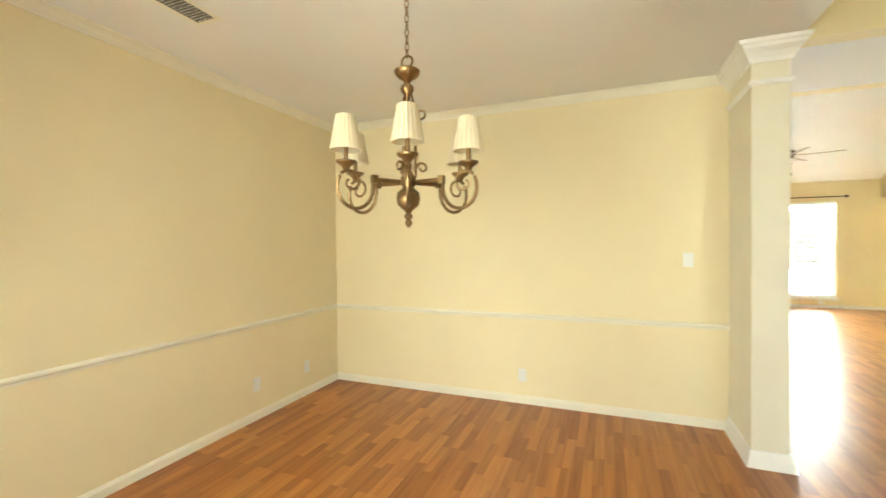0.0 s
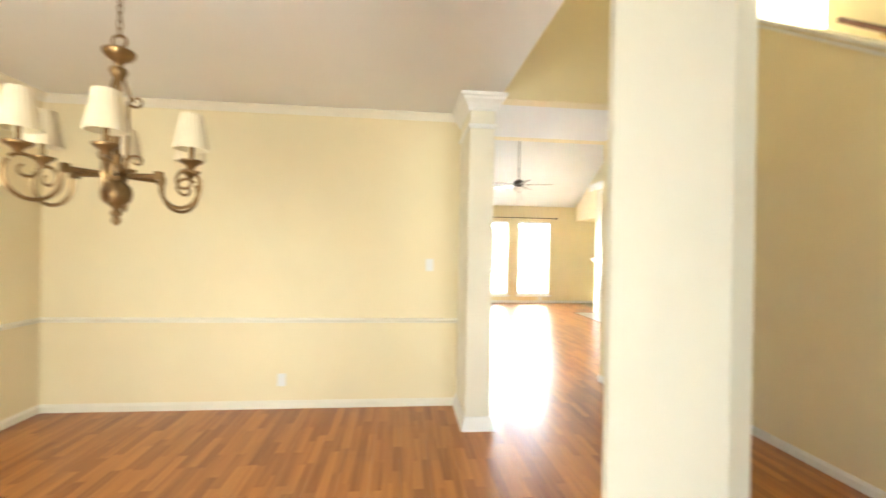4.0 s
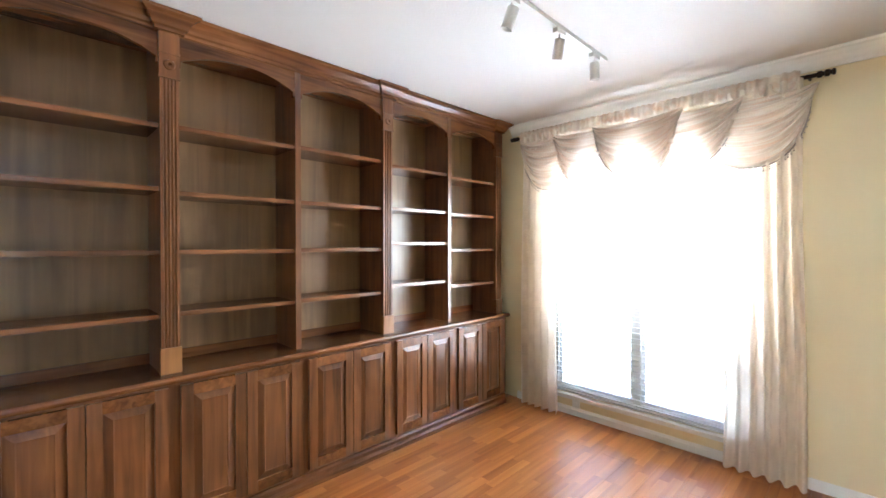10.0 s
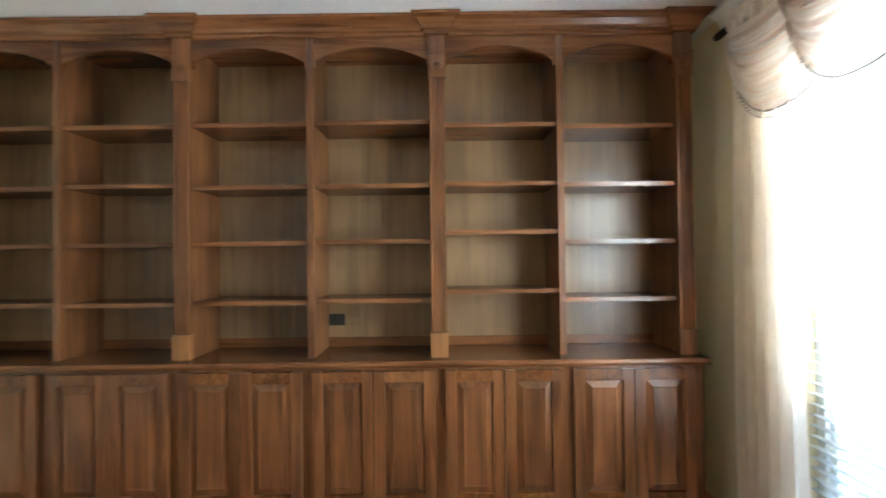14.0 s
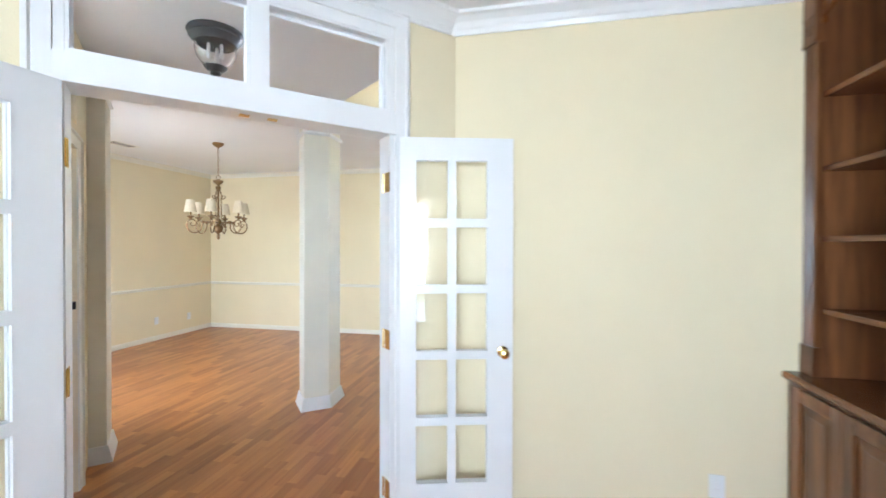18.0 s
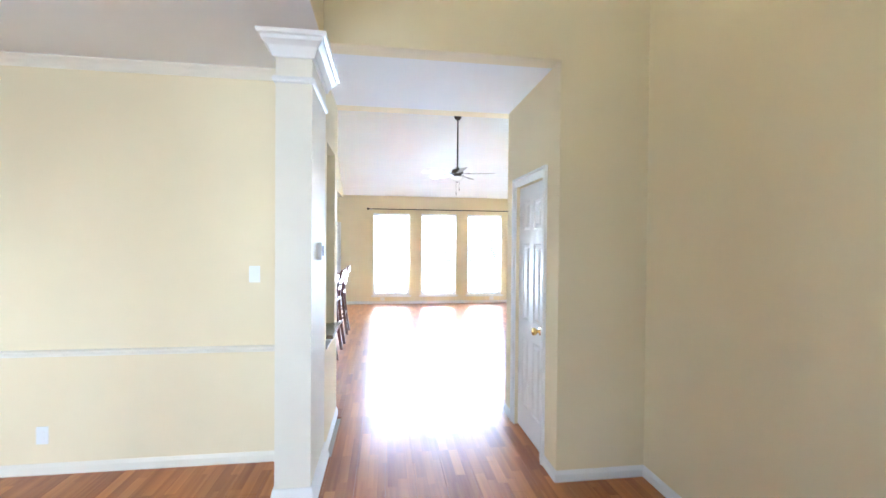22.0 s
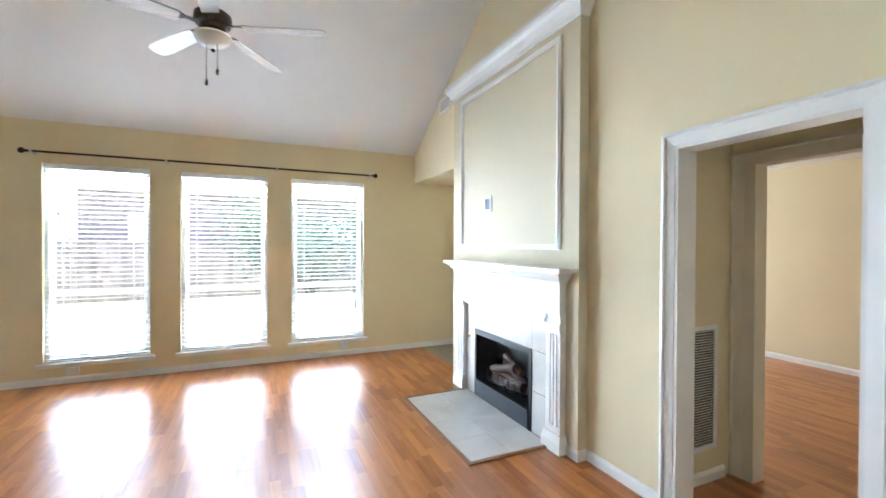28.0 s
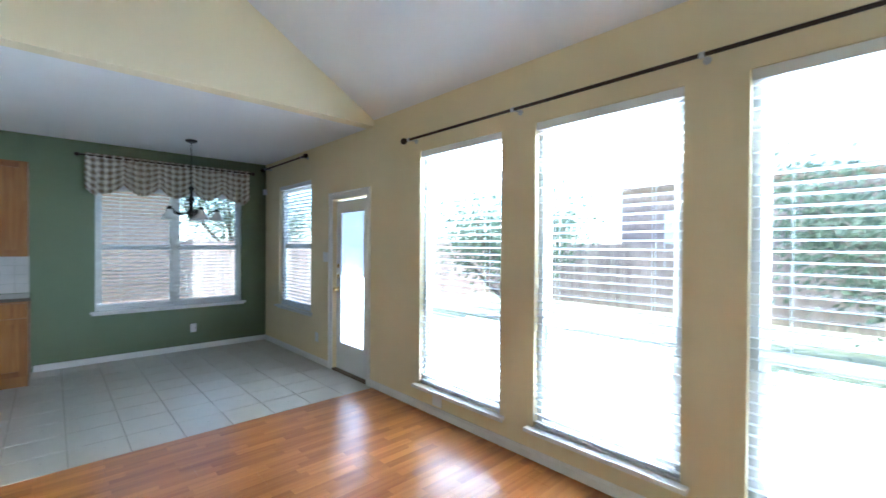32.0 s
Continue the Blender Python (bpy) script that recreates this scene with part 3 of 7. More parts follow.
run("baseboard", BASE, [[(XD, -4.36), (XD, 0), (-0.205, 0)]], CREAM, "cream painted baseboard along the dining walls")
run("crown_moulding", CROWN_SMALL, [[(XD, -4.36), (XD, 0), (-0.205, 0)]], CREAM, "cream painted crown moulding in the dining room", H - 0.066)
run("baseboard", BASE, [
    [(0, -0.56), (0, 0.76)],
    [(1.55, 0.66), (1.55, 0.457)], [(1.55, -0.287), (1.55, -0.5), (2.17, -0.5), (2.17, -2.42)],
    [(-0.67, YN), (4.92, YN), (4.92, 6.18)],
    [(4.14, 4.36), (4.14, 4.235), (XE, 4.235), (XE, 3.65)], [(XE, 2.715), (XE, 2.14), (4.7, 2.14), (4.7, 0.66), (1.69, 0.66), (1.55, 0.66)],
    [(-0.72, 4.45), (-0.72, 1.975)],
    [(1.47, -4.284), (3.09, -4.284)], [(3.09, -8.74), (-0.32, -8.74), (-0.32, -5.72)],
    [(8.4, 8.0), (8.4, 2.32), (5.06, 2.32)], [(XE + T, 3.72), (4.88, 3.72)],
    [(XK, 5.09), (XK, YN), (-1.55, YN)],
], WHITE, "white painted baseboard along the floor")
run("crown_moulding", CROWN, [
    [(1.42, -4.284), (3.16, -4.284)], [(3.16, -8.74), (-0.32, -8.74), (-0.32, -5.72), (0.0, -5.72)],
], WHITE, "white painted crown moulding", H - 0.10)
run("chair_rail", RAIL, [[(XD, -4.36), (XD, 0), (-0.205, 0)]], CREAM, "cream chair rail moulding", 0.78)
# diagonal wall of the study, inside: baseboard and crown
for prof, z, nm in ((CROWN, H - 0.10, "crown_moulding"),):
    bm = bmesh.new()
    sweep(bm, prof, [R45 @ Vector((-0.10, -0.12, z)), R45 @ Vector((1.78, -0.12, z))][::1])
    setting(nm, bm, WHITE, "white painted crown moulding", "trim")


def casing(lines, name="door_casing", w=0.075, t=0.02, m=None, mat=None, label="white moulded door casing"):
    """Flat moulding with a raised back band round an opening; lines hold (along, z) corners, drawn in local x, z with y outward."""
    bm = bmesh.new()
    prof = [(0, 0), (w, 0), (w, t), (w - 0.018, t + 0.006), (w - 0.024, t * 0.7), (0.02, t * 0.55), (0, t * 0.4)]
    pts = [Vector(p) for p in lines]
    rings = []
    n = len(pts)
    for i, p in enumerate(pts):
        a = (p - pts[i - 1]).normalized() if i else None
        b = (pts[i + 1] - p).normalized() if i < n - 1 else None
        a, b = a or b, b or a
        na, nb = Vector((-a.y, a.x)), Vector((-b.y, b.x))
        s = na + nb
        s = s / s.dot(nb)
        rings.append([bm.verts.new((p.x + s.x * o, u, p.y + s.y * o)) for o, u in prof])
    fs = []
    for r, q in zip(rings, rings[1:]):
        for j in range(len(prof)):
            fs.append(bm.faces.new((r[j], r[(j + 1) % len(prof)], q[(j + 1) % len(prof)], q[j])))
    fs += [bm.faces.new(rings[0][::-1]), bm.faces.new(rings[-1])]
    bmesh.ops.recalc_face_normals(bm, faces=fs)
    if m is not None:
        bmesh.ops.transform(bm, matrix=m, verts=bm.verts)
    return setting(name, bm, mat or WHITE, label, "trim")


def frame_m(o, along, out):
    """Local x along the wall, y out of it, z up."""
    a, u = Vector(along), Vector(out)
    return Matrix(((a.x, u.x, 0, o[0]), (a.y, u.y, 0, o[1]), (0, 0, 1, o[2] if len(o) > 2 else 0), (0, 0, 0, 1)))


# ---- columns ----
def column(name, poly, z0, z1, label, m=None, shaft=CREAM):
    """A straight pillar with a plinth moulding, a neck band and a stepped capital. poly runs anticlockwise."""
    root = thing(name, label, "column", m=m)
    bm = bmesh.new()
    prism(bm, poly, z0, z1)
    part("shaft", bm, shaft, root)
    line = [(x, y, 0) for x, y in poly]
    if z0 < 0.5:
        bm = bmesh.new()
        sweep(bm, [(0, z0), (0.034, z0), (0.03, z0 + 0.02), (0.014, z0 + 0.085), (0.01, z0 + 0.11), (0, z0 + 0.11)], line, True)
        part("plinth", bm, WHITE, root)
    bm = bmesh.new()
    sweep(bm, [(0, z1 - 0.275), (0.012, z1 - 0.27), (0.018, z1 - 0.255), (0.012, z1 - 0.24), (0, z1 - 0.235)], line, True)
    part("neck_band", bm, WHITE, root)
    bm = bmesh.new()
    sweep(bm, [(0, z1 - 0.13), (0.014, z1 - 0.13), (0.02, z1 - 0.11), (0.04, z1 - 0.075), (0.065, z1 - 0.05), (0.07, z1 - 0.03), (0.085, z1 - 0.025), (0.09, z1 - 0.002), (0, z1 - 0.002)], line, True)
    part("capital", bm, WHITE, root)
    return root


column("dining_column", [(-0.108, -3.20), (0.062, -3.065), (0.046, -2.805), (-0.165, -2.805), (-0.165, -2.92), (-0.262, -3.02)], 0, H, "cream angled column with white stepped capital between dining room and foyer")
column("hall_pilaster", [(-0.205, -0.56), (0.0, -0.56), (0.0, 0.0), (-0.205, 0.0)], 0, H, "cream square pilaster with white capital at the hall mouth")
column("entry_pilaster", [(1.60, -0.10), (1.88, -0.10), (1.88, 0.16), (1.60, 0.16)], 0, H, "cream pilaster with white capital beside the front door", RF)
# bar shafts use the tan wall paint, so backlit shade sits in their colour
column("bar_pilaster", [(-0.765, 1.73), (-0.53, 1.73), (-0.53, 1.97), (-0.765, 1.97)], 0, HK, "square pilaster with capital where the bar begins, backlit shade put into its tan", shaft=PAINT)
column("bar_column", [(-0.765, 4.45), (-0.53, 4.45), (-0.53, 4.69), (-0.765, 4.69)], 0, HK, "square column with capital at the end of the bar, backlit shade put into its tan", shaft=PAINT)


# ---- panelled doors ----
def raised(bm, x0, z0, x1, z1, y, d=0.010, e=0.028):
    """A raised field: sunk rim and proud middle, on the face at y, towards -y."""
    ring = []
    for inset, dep in ((0.0, 0.0), (0.012, d), (e, d), (e + 0.018, -0.002)):
        ring.append([bm.verts.new((a, y + dep, b)) for a, b in ((x0 + inset, z0 + inset), (x1 - inset, z0 + inset), (x1 - inset, z1 - inset), (x0 + inset, z1 - inset))])
    for r, q in zip(ring, ring[1:]):
        for i in range(4):
            bm.faces.new((r[i], r[(i + 1) % 4], q[(i + 1) % 4], q[i]))
    bm.faces.new(ring[-1])


def panelled(bm, w, h, t, rows, cols, stile=0.11, both=True):
    """A slab of width w in x, thickness t in y (face at 0 and t), with raised fields let in: rows of (z0, z1)."""
    xs = []
    n = cols
    inner = (w - stile * (n + 1)) / n
    for i in range(n):
        xs.append((stile + i * (inner + stile), stile + i * (inner + stile) + inner))
    holes = [(a, b, z0, z1) for a, b in xs for z0, z1 in rows]
    pierced(bm, "x", 0, w, 0, t, 0, h, holes)
    for a, b, z0, z1 in holes:
        raised(bm, a, z0, b, z1, 0.0)
        if both:
            k = len(bm.verts)
            raised(bm, a, z0, b, z1, 0.0)
            bm.verts.ensure_lookup_table()
            for v in list(bm.verts)[k:]:
                v.co.y = t - v.co.y
    bmesh.ops.recalc_face_normals(bm, faces=bm.faces)


def knob_set(parent, x, y, z, out, mat=BRASS, name="door_knob", label="polished brass knob"):
    bm = bmesh.new()
    prof = [(0.0, 0.0), (0.032, 0.0), (0.032, 0.006), (0.014, 0.012), (0.012, 0.03), (0.024, 0.04), (0.029, 0.052), (0.026, 0.064), (0.012, 0.071), (0, 0.072)]
    lathe(bm, prof, 18, Matrix.Translation((x, y, z)) @ Vector((0, 0, 1)).rotation_difference(Vector(out)).to_matrix().to_4x4())
    return part(name, bm, mat, parent, label, True)


# hall closet door, closed, in the hall's east wall
root = thing("closet_door", "white six-panel door with a brass knob, closed in the hall wall", "door", m=frame_m((1.575, 0.385, 0.012), (0, -1, 0), (1, 0, 0)))
bm = bmesh.new()
panelled(bm, 0.60, 2.02, 0.035, [(0.20, 0.78), (0.92, 1.55), (1.66, 1.90)], 2, 0.095)
part("leaf", bm, WHITE, root)
knob_set(root, 0.525, 0.0, 0.90, (0, -1, 0))
casing([(-0.22, 0.0), (-0.22, 2.04), (0.39, 2.04), (0.39, 0.0)], m=frame_m((1.55, 0, 0), (0, 1, 0), (-1, 0, 0)), label="white casing round the hall closet door")

# ledge of the niche in the hall's west wall
root = thing("pass_through_ledge", "brown stone ledge on a white apron in the hall opening", "ledge")
bm = bmesh.new()
box(bm, -0.395, 0.075, 0.842, 0.05, 0.615, 0.868)
part("slab", bm, plain("brown_stone", (0.20, 0.14, 0.09), 0.25, var=0.5, scale=60, bump=0.02), root, bevel=0.004)
bm = bmesh.new()
sweep(bm, [(0, 0), (0.012, 0), (0.016, 0.03), (0.034, 0.05), (0.036, 0.065), (0, 0.065)], [(0.0, 0.05, 0.772), (0.0, 0.65, 0.772)])
part("apron", bm, WHITE, root)

# ---- wall plates ----
def plate(kind, o, out, label, wide=0.072, tall=0.115, mat=None):
    along = Vector((0, 0, 1)).cross(Vector(out))
    root = thing(kind, label, kind.replace("_", " "), m=frame_m(o, along, out))
    bm = bmesh.new()
    box(bm, -wide / 2, 0.0, -tall / 2, wide / 2, 0.006, tall / 2)
    part("cover", bm, mat or PLASTIC, root, bevel=0.002)
    if "outlet" in kind:
        for dz in (-0.024, 0.024):
            bm = bmesh.new()
            lathe(bm, [(0.0, 0), (0.0155, 0), (0.0155, 0.003), (0, 0.003)], 12, Matrix.Translation((0, 0.006, dz)) @ Matrix.Rotation(radians(-90), 4, "X"))
            for dx in (-0.006, 0.006):
                box(bm, dx - 0.0012, 0.0085, dz - 0.004, dx + 0.0012, 0.0098, dz + 0.005)
            part("socket", bm, mat or PLASTIC, root)
    else:
        n = max(1, round(wide / 0.072))
        for i in range(n):
            bm = bmesh.new()
            x = (i - (n - 1) / 2) * 0.046
            box(bm, x - 0.012, 0.006, -0.026, x + 0.012, 0.010, 0.026)
            part("rocker", bm, PLASTIC, root, bevel=0.0015)
    return root


plate("wall_outlet", (XD, -1.14, 0.30), (1, 0, 0), "white duplex outlet low on the dining wall")
plate("wall_outlet", (XD, -3.41, 0.30), (1, 0, 0), "white duplex outlet low on the dining wall")
plate("cable_plate", (XD, -0.507, 0.275), (1, 0, 0), "white cable plate low on the dining wall")
plate("wall_outlet", (-1.816, 0, 0.26), (0, -1, 0), "white duplex outlet under the chair rail")
plate("light_switch", (-0.48, 0, 1.33), (0, -1, 0), "white light switch on the dining wall")
plate("wall_outlet", (2.17, -1.89, 0.30), (-1, 0, 0), "white duplex outlet on the stair wall")
plate("wall_outlet", (2.79, -4.284, 0.285), (0, -1, 0), "white duplex outlet on the study wall")
plate("wall_outlet", (2.45, -8.74, 0.13), (0, 1, 0), "white duplex outlet under the study window")
plate("light_switch", (-1.65, YN, 1.32), (0, -1, 0), "white double light switch beside the back door", wide=0.115)
plate("wall_outlet", (-1.87, YN, 0.315), (0, -1, 0), "white duplex outlet beside the back door")
plate("wall_outlet", (0.37, YN, 0.125), (0, -1, 0), "white outlet low under the living room window", 0.115, 0.08)
plate("wall_outlet", (3.22, YN, 0.125), (0, -1, 0), "white outlet low under the living room window", 0.115, 0.08)
plate("wall_outlet", (XK, 6.685, 0.30), (1, 0, 0), "white duplex outlet on the green wall")

root = thing("thermostat", "white and grey wall thermostat in the hall", "thermostat", m=frame_m((0.0, -0.29, 1.50), (0, 1, 0), (1, 0, 0)))
bm = bmesh.new()
box(bm, -0.06, 0.0, -0.055, 0.06, 0.028, 0.055)
part("case", bm, PLASTIC, root, bevel=0.006)
bm = bmesh.new()
box(bm, -0.042, 0.028, -0.03, 0.03, 0.0295, 0.035)
part("display", bm, plain("grey_display", (0.30, 0.32, 0.32), 0.2), root, "grey screen")

# ---- stairs ----
R, TR = 0.185, 0.262
stairs = thing("staircase", "beige carpeted stairs that wind round the end of a knee wall", "stairs")


def step(poly, z0, z1):
    bm = bmesh.new()
    prism(bm, poly, z0, z1)
    part("step", bm, CARPET, stairs, bevel=0.012)


step([(2.168, -2.44), (1.665, -2.61), (1.63, -4.125), (3.145, -4.125), (3.145, -3.14), (2.168, -3.14)], 0.0, R)
step([(2.168, -2.705), (1.93, -2.86), (1.90, -4.125), (3.145, -4.125), (3.145, -3.14), (2.168, -3.14)], R, 2 * R)
step([(2.168, -2.97), (2.145, -3.10), (2.17, -4.125), (3.145, -4.125), (3.145, -3.14), (2.29, -3.14)], 2 * R, 3 * R)
step([(2.295, -3.14), (3.0, -4.125), (3.145, -4.125), (3.145, -3.0), (2.295, -3.0)], 3 * R, 4 * R)
y = -3.06
for k in range(5, 16):
    step([(2.295, y), (3.145, y), (3.145, min(-0.37, y + TR + 0.30)), (2.295, min(-0.37, y + TR + 0.30))], (k - 2) * R if k > 5 else 0.0, k * R)
    y += TR * 0.95
bm = bmesh.new()
box(bm, 2.30, -2.6, 0, 3.14, -0.4, 0.6)
part("stair_base", bm, PAINT, stairs)
for ya, yb, za, zb in ((-2.44, -2.705, 0.0, 0.33), (-2.705, -2.97, 0.185, 0.515), (-2.97, -3.132, 0.37, 0.705)):
    bm = bmesh.new()
    box(bm, 2.155, yb, za, 2.17, ya, zb)
    part("skirt_block", bm, WHITE, stairs, bevel=0.002)
bm = bmesh.new()
box(bm, 2.16, -3.148, 0.5, 2.29, -3.13, 0.93)
part("end_skirt", bm, WHITE, stairs, bevel=0.002)
bm = bmesh.new()
M_YZ = Matrix(((0, 0, 1, 0), (1, 0, 0, 0), (0, 1, 0, 0), (0, 0, 0, 1)))
prism(bm, [(-4.12, 0.74), (-3.17, 0.74), (-0.5, 2.76), (-0.5, 2.98), (-3.2, 0.935), (-4.12, 0.935)], 3.132, 3.15, M_YZ)
part("wall_skirt", bm, WHITE, stairs)
# cap of the knee wall
bm = bmesh.new()
sl = (3.62 - 1.72) / 2.63
prism(bm, [(-3.16, 1.68), (-0.5, 1.68 + sl * 2.66), (-0.5, 1.715 + sl * 2.66), (-3.16, 1.715)], 2.135, 2.325, M_YZ)
part("cap", bm, WHITE, stairs, bevel=0.006)
bm = bmesh.new()
prism(bm, [(-3.14, 1.65), (-0.5, 1.65 + sl * 2.64), (-0.5, 1.68 + sl * 2.64), (-3.14, 1.68)], 2.152, 2.17, M_YZ)
part("cap_moulding", bm, WHITE, stairs, bevel=0.003)
bm = bmesh.new()
box(bm, 2.15, -3.15, 1.55, 2.31, -3.13, 1.70)
part("end_block", bm, WHITE, stairs, bevel=0.004)
# ledge of the gallery
root = thing("gallery_ledge", "white moulded ledge on top of the wall over the hall", "ledge")
bm = bmesh.new()
box(bm, -0.10, -0.54, 3.932, 2.33, -0.32, 3.972)
part("front_cap", bm, WHITE, root, bevel=0.008)
bm = bmesh.new()
box(bm, -0.10, -3.0, 3.982, 0.085, -0.545, 4.02)
part("side_cap", bm, WHITE, root, bevel=0.008)
bm = bmesh.new()
sweep(bm, [(0, 0), (0.01, 0), (0.03, 0.05), (0.034, 0.06), (0, 0.06)], [(0.05, -0.5, 3.87), (2.17, -0.5, 3.87)])
part("moulding", bm, WHITE, root)
bm = bmesh.new()
box(bm, 2.17, -0.42, 2.98, 2.29, -0.36, 3.9)
part("end_post", bm, PAINT, root)

# handrail
root = thing("handrail", "dark red wooden handrail on brass brackets along the stair wall", "handrail")
HR = [(-0.028, -0.02), (-0.022, -0.03), (0.022, -0.03), (0.028, -0.02), (0.026, 0.012), (0.014, 0.026), (-0.014, 0.026), (-0.026, 0.012)]
bm = bmesh.new()
sweep(bm, HR, [(3.075, -0.62, 3.575), (3.075, -3.15, 1.62), (3.075, -4.06, 1.62)])
part("rail_upper", bm, CHERRY, root, bevel=0.0)
bm = bmesh.new()
sweep(bm, HR, [(3.075, -4.055, 1.61), (2.98, -4.06, 1.58), (2.98, -4.06, 1.36)][0:2])
box(bm, 3.045, -4.09, 1.36, 3.105, -4.03, 1.64)
part("rail_drop", bm, CHERRY, root)
bm = bmesh.new()
sweep(bm, HR, [(3.07, -4.06, 1.42), (1.78, -4.06, 0.98)])
box(bm, 1.73, -4.128, 0.94, 1.79, -4.03, 1.0)
part("rail_lower", bm, CHERRY, root)
for p in ((3.10, -0.95, 3.29), (3.10, -2.2, 2.325), (3.10, -3.6, 1.59)):
    bm = bmesh.new()
    tube(bm, [(3.15, p[1], p[2] - 0.03), (3.09, p[1], p[2] - 0.03), (3.075, p[1], p[2])], 0.008, 8)
    lathe(bm, [(0, 0), (0.025, 0), (0.02, 0.008), (0, 0.008)], 12, Matrix.Translation((3.15, p[1], p[2] - 0.03)) @ Matrix.Rotation(radians(-90), 4, "Y"))
    part("bracket", bm, BRASS, root, "brass bracket", True)

# ---- dining chandelier ----
def scroll(bm, c, m, start, end, r0, r1, thick, n=22):
    """A flat spiral in local x, z."""
    pts = []
    for i in range(n + 1):
        u = i / n
        a = radians(start + (end - start) * u)
        r = r0 + (r1 - r0) * u
        pts.append(m @ Vector((c[0] + r * math.cos(a), 0, c[1] + r * math.sin(a))))
    tube(bm, pts, [thick * (1 - 0.35 * i / n) for i in range(n + 1)], 7)
    return pts


SHADE = cloth("pleated_shade", (0.86, 0.78, 0.60), 0.45, 60, 0.04)


def chandelier():
    root = thing("dining_chandelier", "antique brass chandelier with six pleated cream shades on a chain", "chandelier", m=pose(-1.945, -2.07, 0))
    bm = bmesh.new()
    lathe(bm, [(0, H), (0.065, H), (0.067, H - 0.012), (0.058, H - 0.025), (0.035, H - 0.045), (0.012, H - 0.055), (0.008, H - 0.07), (0, H - 0.07)], 24)
    part("ceiling_rose", bm, BRONZE, root, smooth=True)
    z = H - 0.075
    k = 0
    while z > 2.37:
        bm = bmesh.new()
        pts = [(0.009 * math.cos(a) if k % 2 == 0 else 0, 0 if k % 2 == 0 else 0.009 * math.cos(a), z - 0.019 + 0.021 * math.sin(a)) for a in [2 * math.pi * i / 10 for i in range(11)]]
        tube(bm, pts, 0.0026, 5)
        part("chain_link", bm, BRONZE, root)
        z -= 0.033
        k += 1
    bm = bmesh.new()
    tube(bm, [(0.028 * math.cos(2 * math.pi * i / 16), 0, 2.328 + 0.026 * math.sin(2 * math.pi * i / 16)) for i in range(17)], 0.005, 7)
    part("top_ring", bm, BRONZE, root, smooth=True)
    bm = bmesh.new()
    lathe(bm, [(0, 2.305), (0.012, 2.30), (0.05, 2.292), (0.06, 2.284), (0.058, 2.27), (0.045, 2.255), (0.02, 2.24), (0.013, 2.222), (0.028, 2.215), (0.033, 2.20), (0.026, 2.182), (0.015, 2.17),
               (0.011, 2.16), (0.011, 1.86), (0.018, 1.85), (0.014, 1.82), (0.026, 1.80), (0.036, 1.79), (0.036, 1.755), (0.026, 1.742), (0.03, 1.735), (0.050, 1.718), (0.056, 1.69), (0.050, 1.66), (0.035, 1.645), (0.016, 1.63),
               (0.012, 1.62), (0.02, 1.61), (0.02, 1.60), (0.01, 1.592), (0.016, 1.58), (0.016, 1.57), (0.006, 1.556), (0, 1.553)], 24)
    part("stem", bm, BRONZE, root, smooth=True)
    for i in range(3):
        m = Matrix.Rotation(radians(120 * i + 20), 4, "Z")
        bm = bmesh.new()
        a = [m @ Vector((0.016 + 0.03 * u, 0, 2.18 - 0.10 * u)) for u in (0, 0.5, 1)]
        scroll(bm, (0.062, 2.085), m, 190, 560, 0.03, 0.008, 0.006)
        tube(bm, a, 0.006, 7)
        b = [m @ Vector((0.034, 0, 2.07)), m @ Vector((0.035, 0, 1.90)), m @ Vector((0.035, 0, 1.79))]
        tube(bm, b, 0.006, 7)
        scroll(bm, (0.066, 1.83), m, 170, -190, 0.028, 0.008, 0.006)
        part("upper_scroll", bm, BRONZE, root, smooth=True)
    arm = None
    for i in range(6):
        m = Matrix.Rotation(radians(60 * i - 4), 4, "Z")
        bm = bmesh.new()
        tube(bm, [m @ Vector((0.045, 0, 1.765)), m @ Vector((0.17, 0, 1.765))], 0.010, 8)
        box(bm, 0.16, -0.014, 1.748, 0.186, 0.014, 1.784, m)
        pts = [m @ Vector((0.18, 0, 1.76))]
        for j in range(15):
            a_ = radians(180 + 15 * j)
            pts.append(m @ Vector((0.262 + 0.082 * math.cos(a_), 0, 1.735 + 0.092 * math.sin(a_) - 0.01)))
        tube(bm, pts, 0.008, 7)
        scroll(bm, (0.285, 1.745), m, 40, 420, 0.055, 0.012, 0.0075)
        arm = part("arm", bm, BRONZE, root, smooth=True)
        c = m @ Vector((0.305, 0, 0))
        bm = bmesh.new()
        lathe(bm, [(0, 1.79), (0.012, 1.795), (0.018, 1.81), (0.026, 1.816), (0.042, 1.827), (0.044, 1.835), (0.02, 1.84), (0.010, 1.845), (0.010, 1.905), (0, 1.905)], 16, Matrix.Translation(c))
        part("candle_cup", bm, BRONZE, root, smooth=True)
        bm = bmesh.new()
        n = 40
        for z0, z1, r0, r1 in ((1.88, 2.028, 0.066, 0.040),):
            lo, hi, lo2, hi2 = [], [], [], []
            for q in range(n):
                a_ = 2 * math.pi * q / n
                w = 0.0022 if q % 2 else -0.0006
                lo.append(bm.verts.new((c.x + (r0 + w) * math.cos(a_), c.y + (r0 + w) * math.sin(a_), z0)))
                hi.append(bm.verts.new((c.x + (r1 + w) * math.cos(a_), c.y + (r1 + w) * math.sin(a_), z1)))
                lo2.append(bm.verts.new((c.x + (r0 - 0.004) * math.cos(a_), c.y + (r0 - 0.004) * math.sin(a_), z0)))
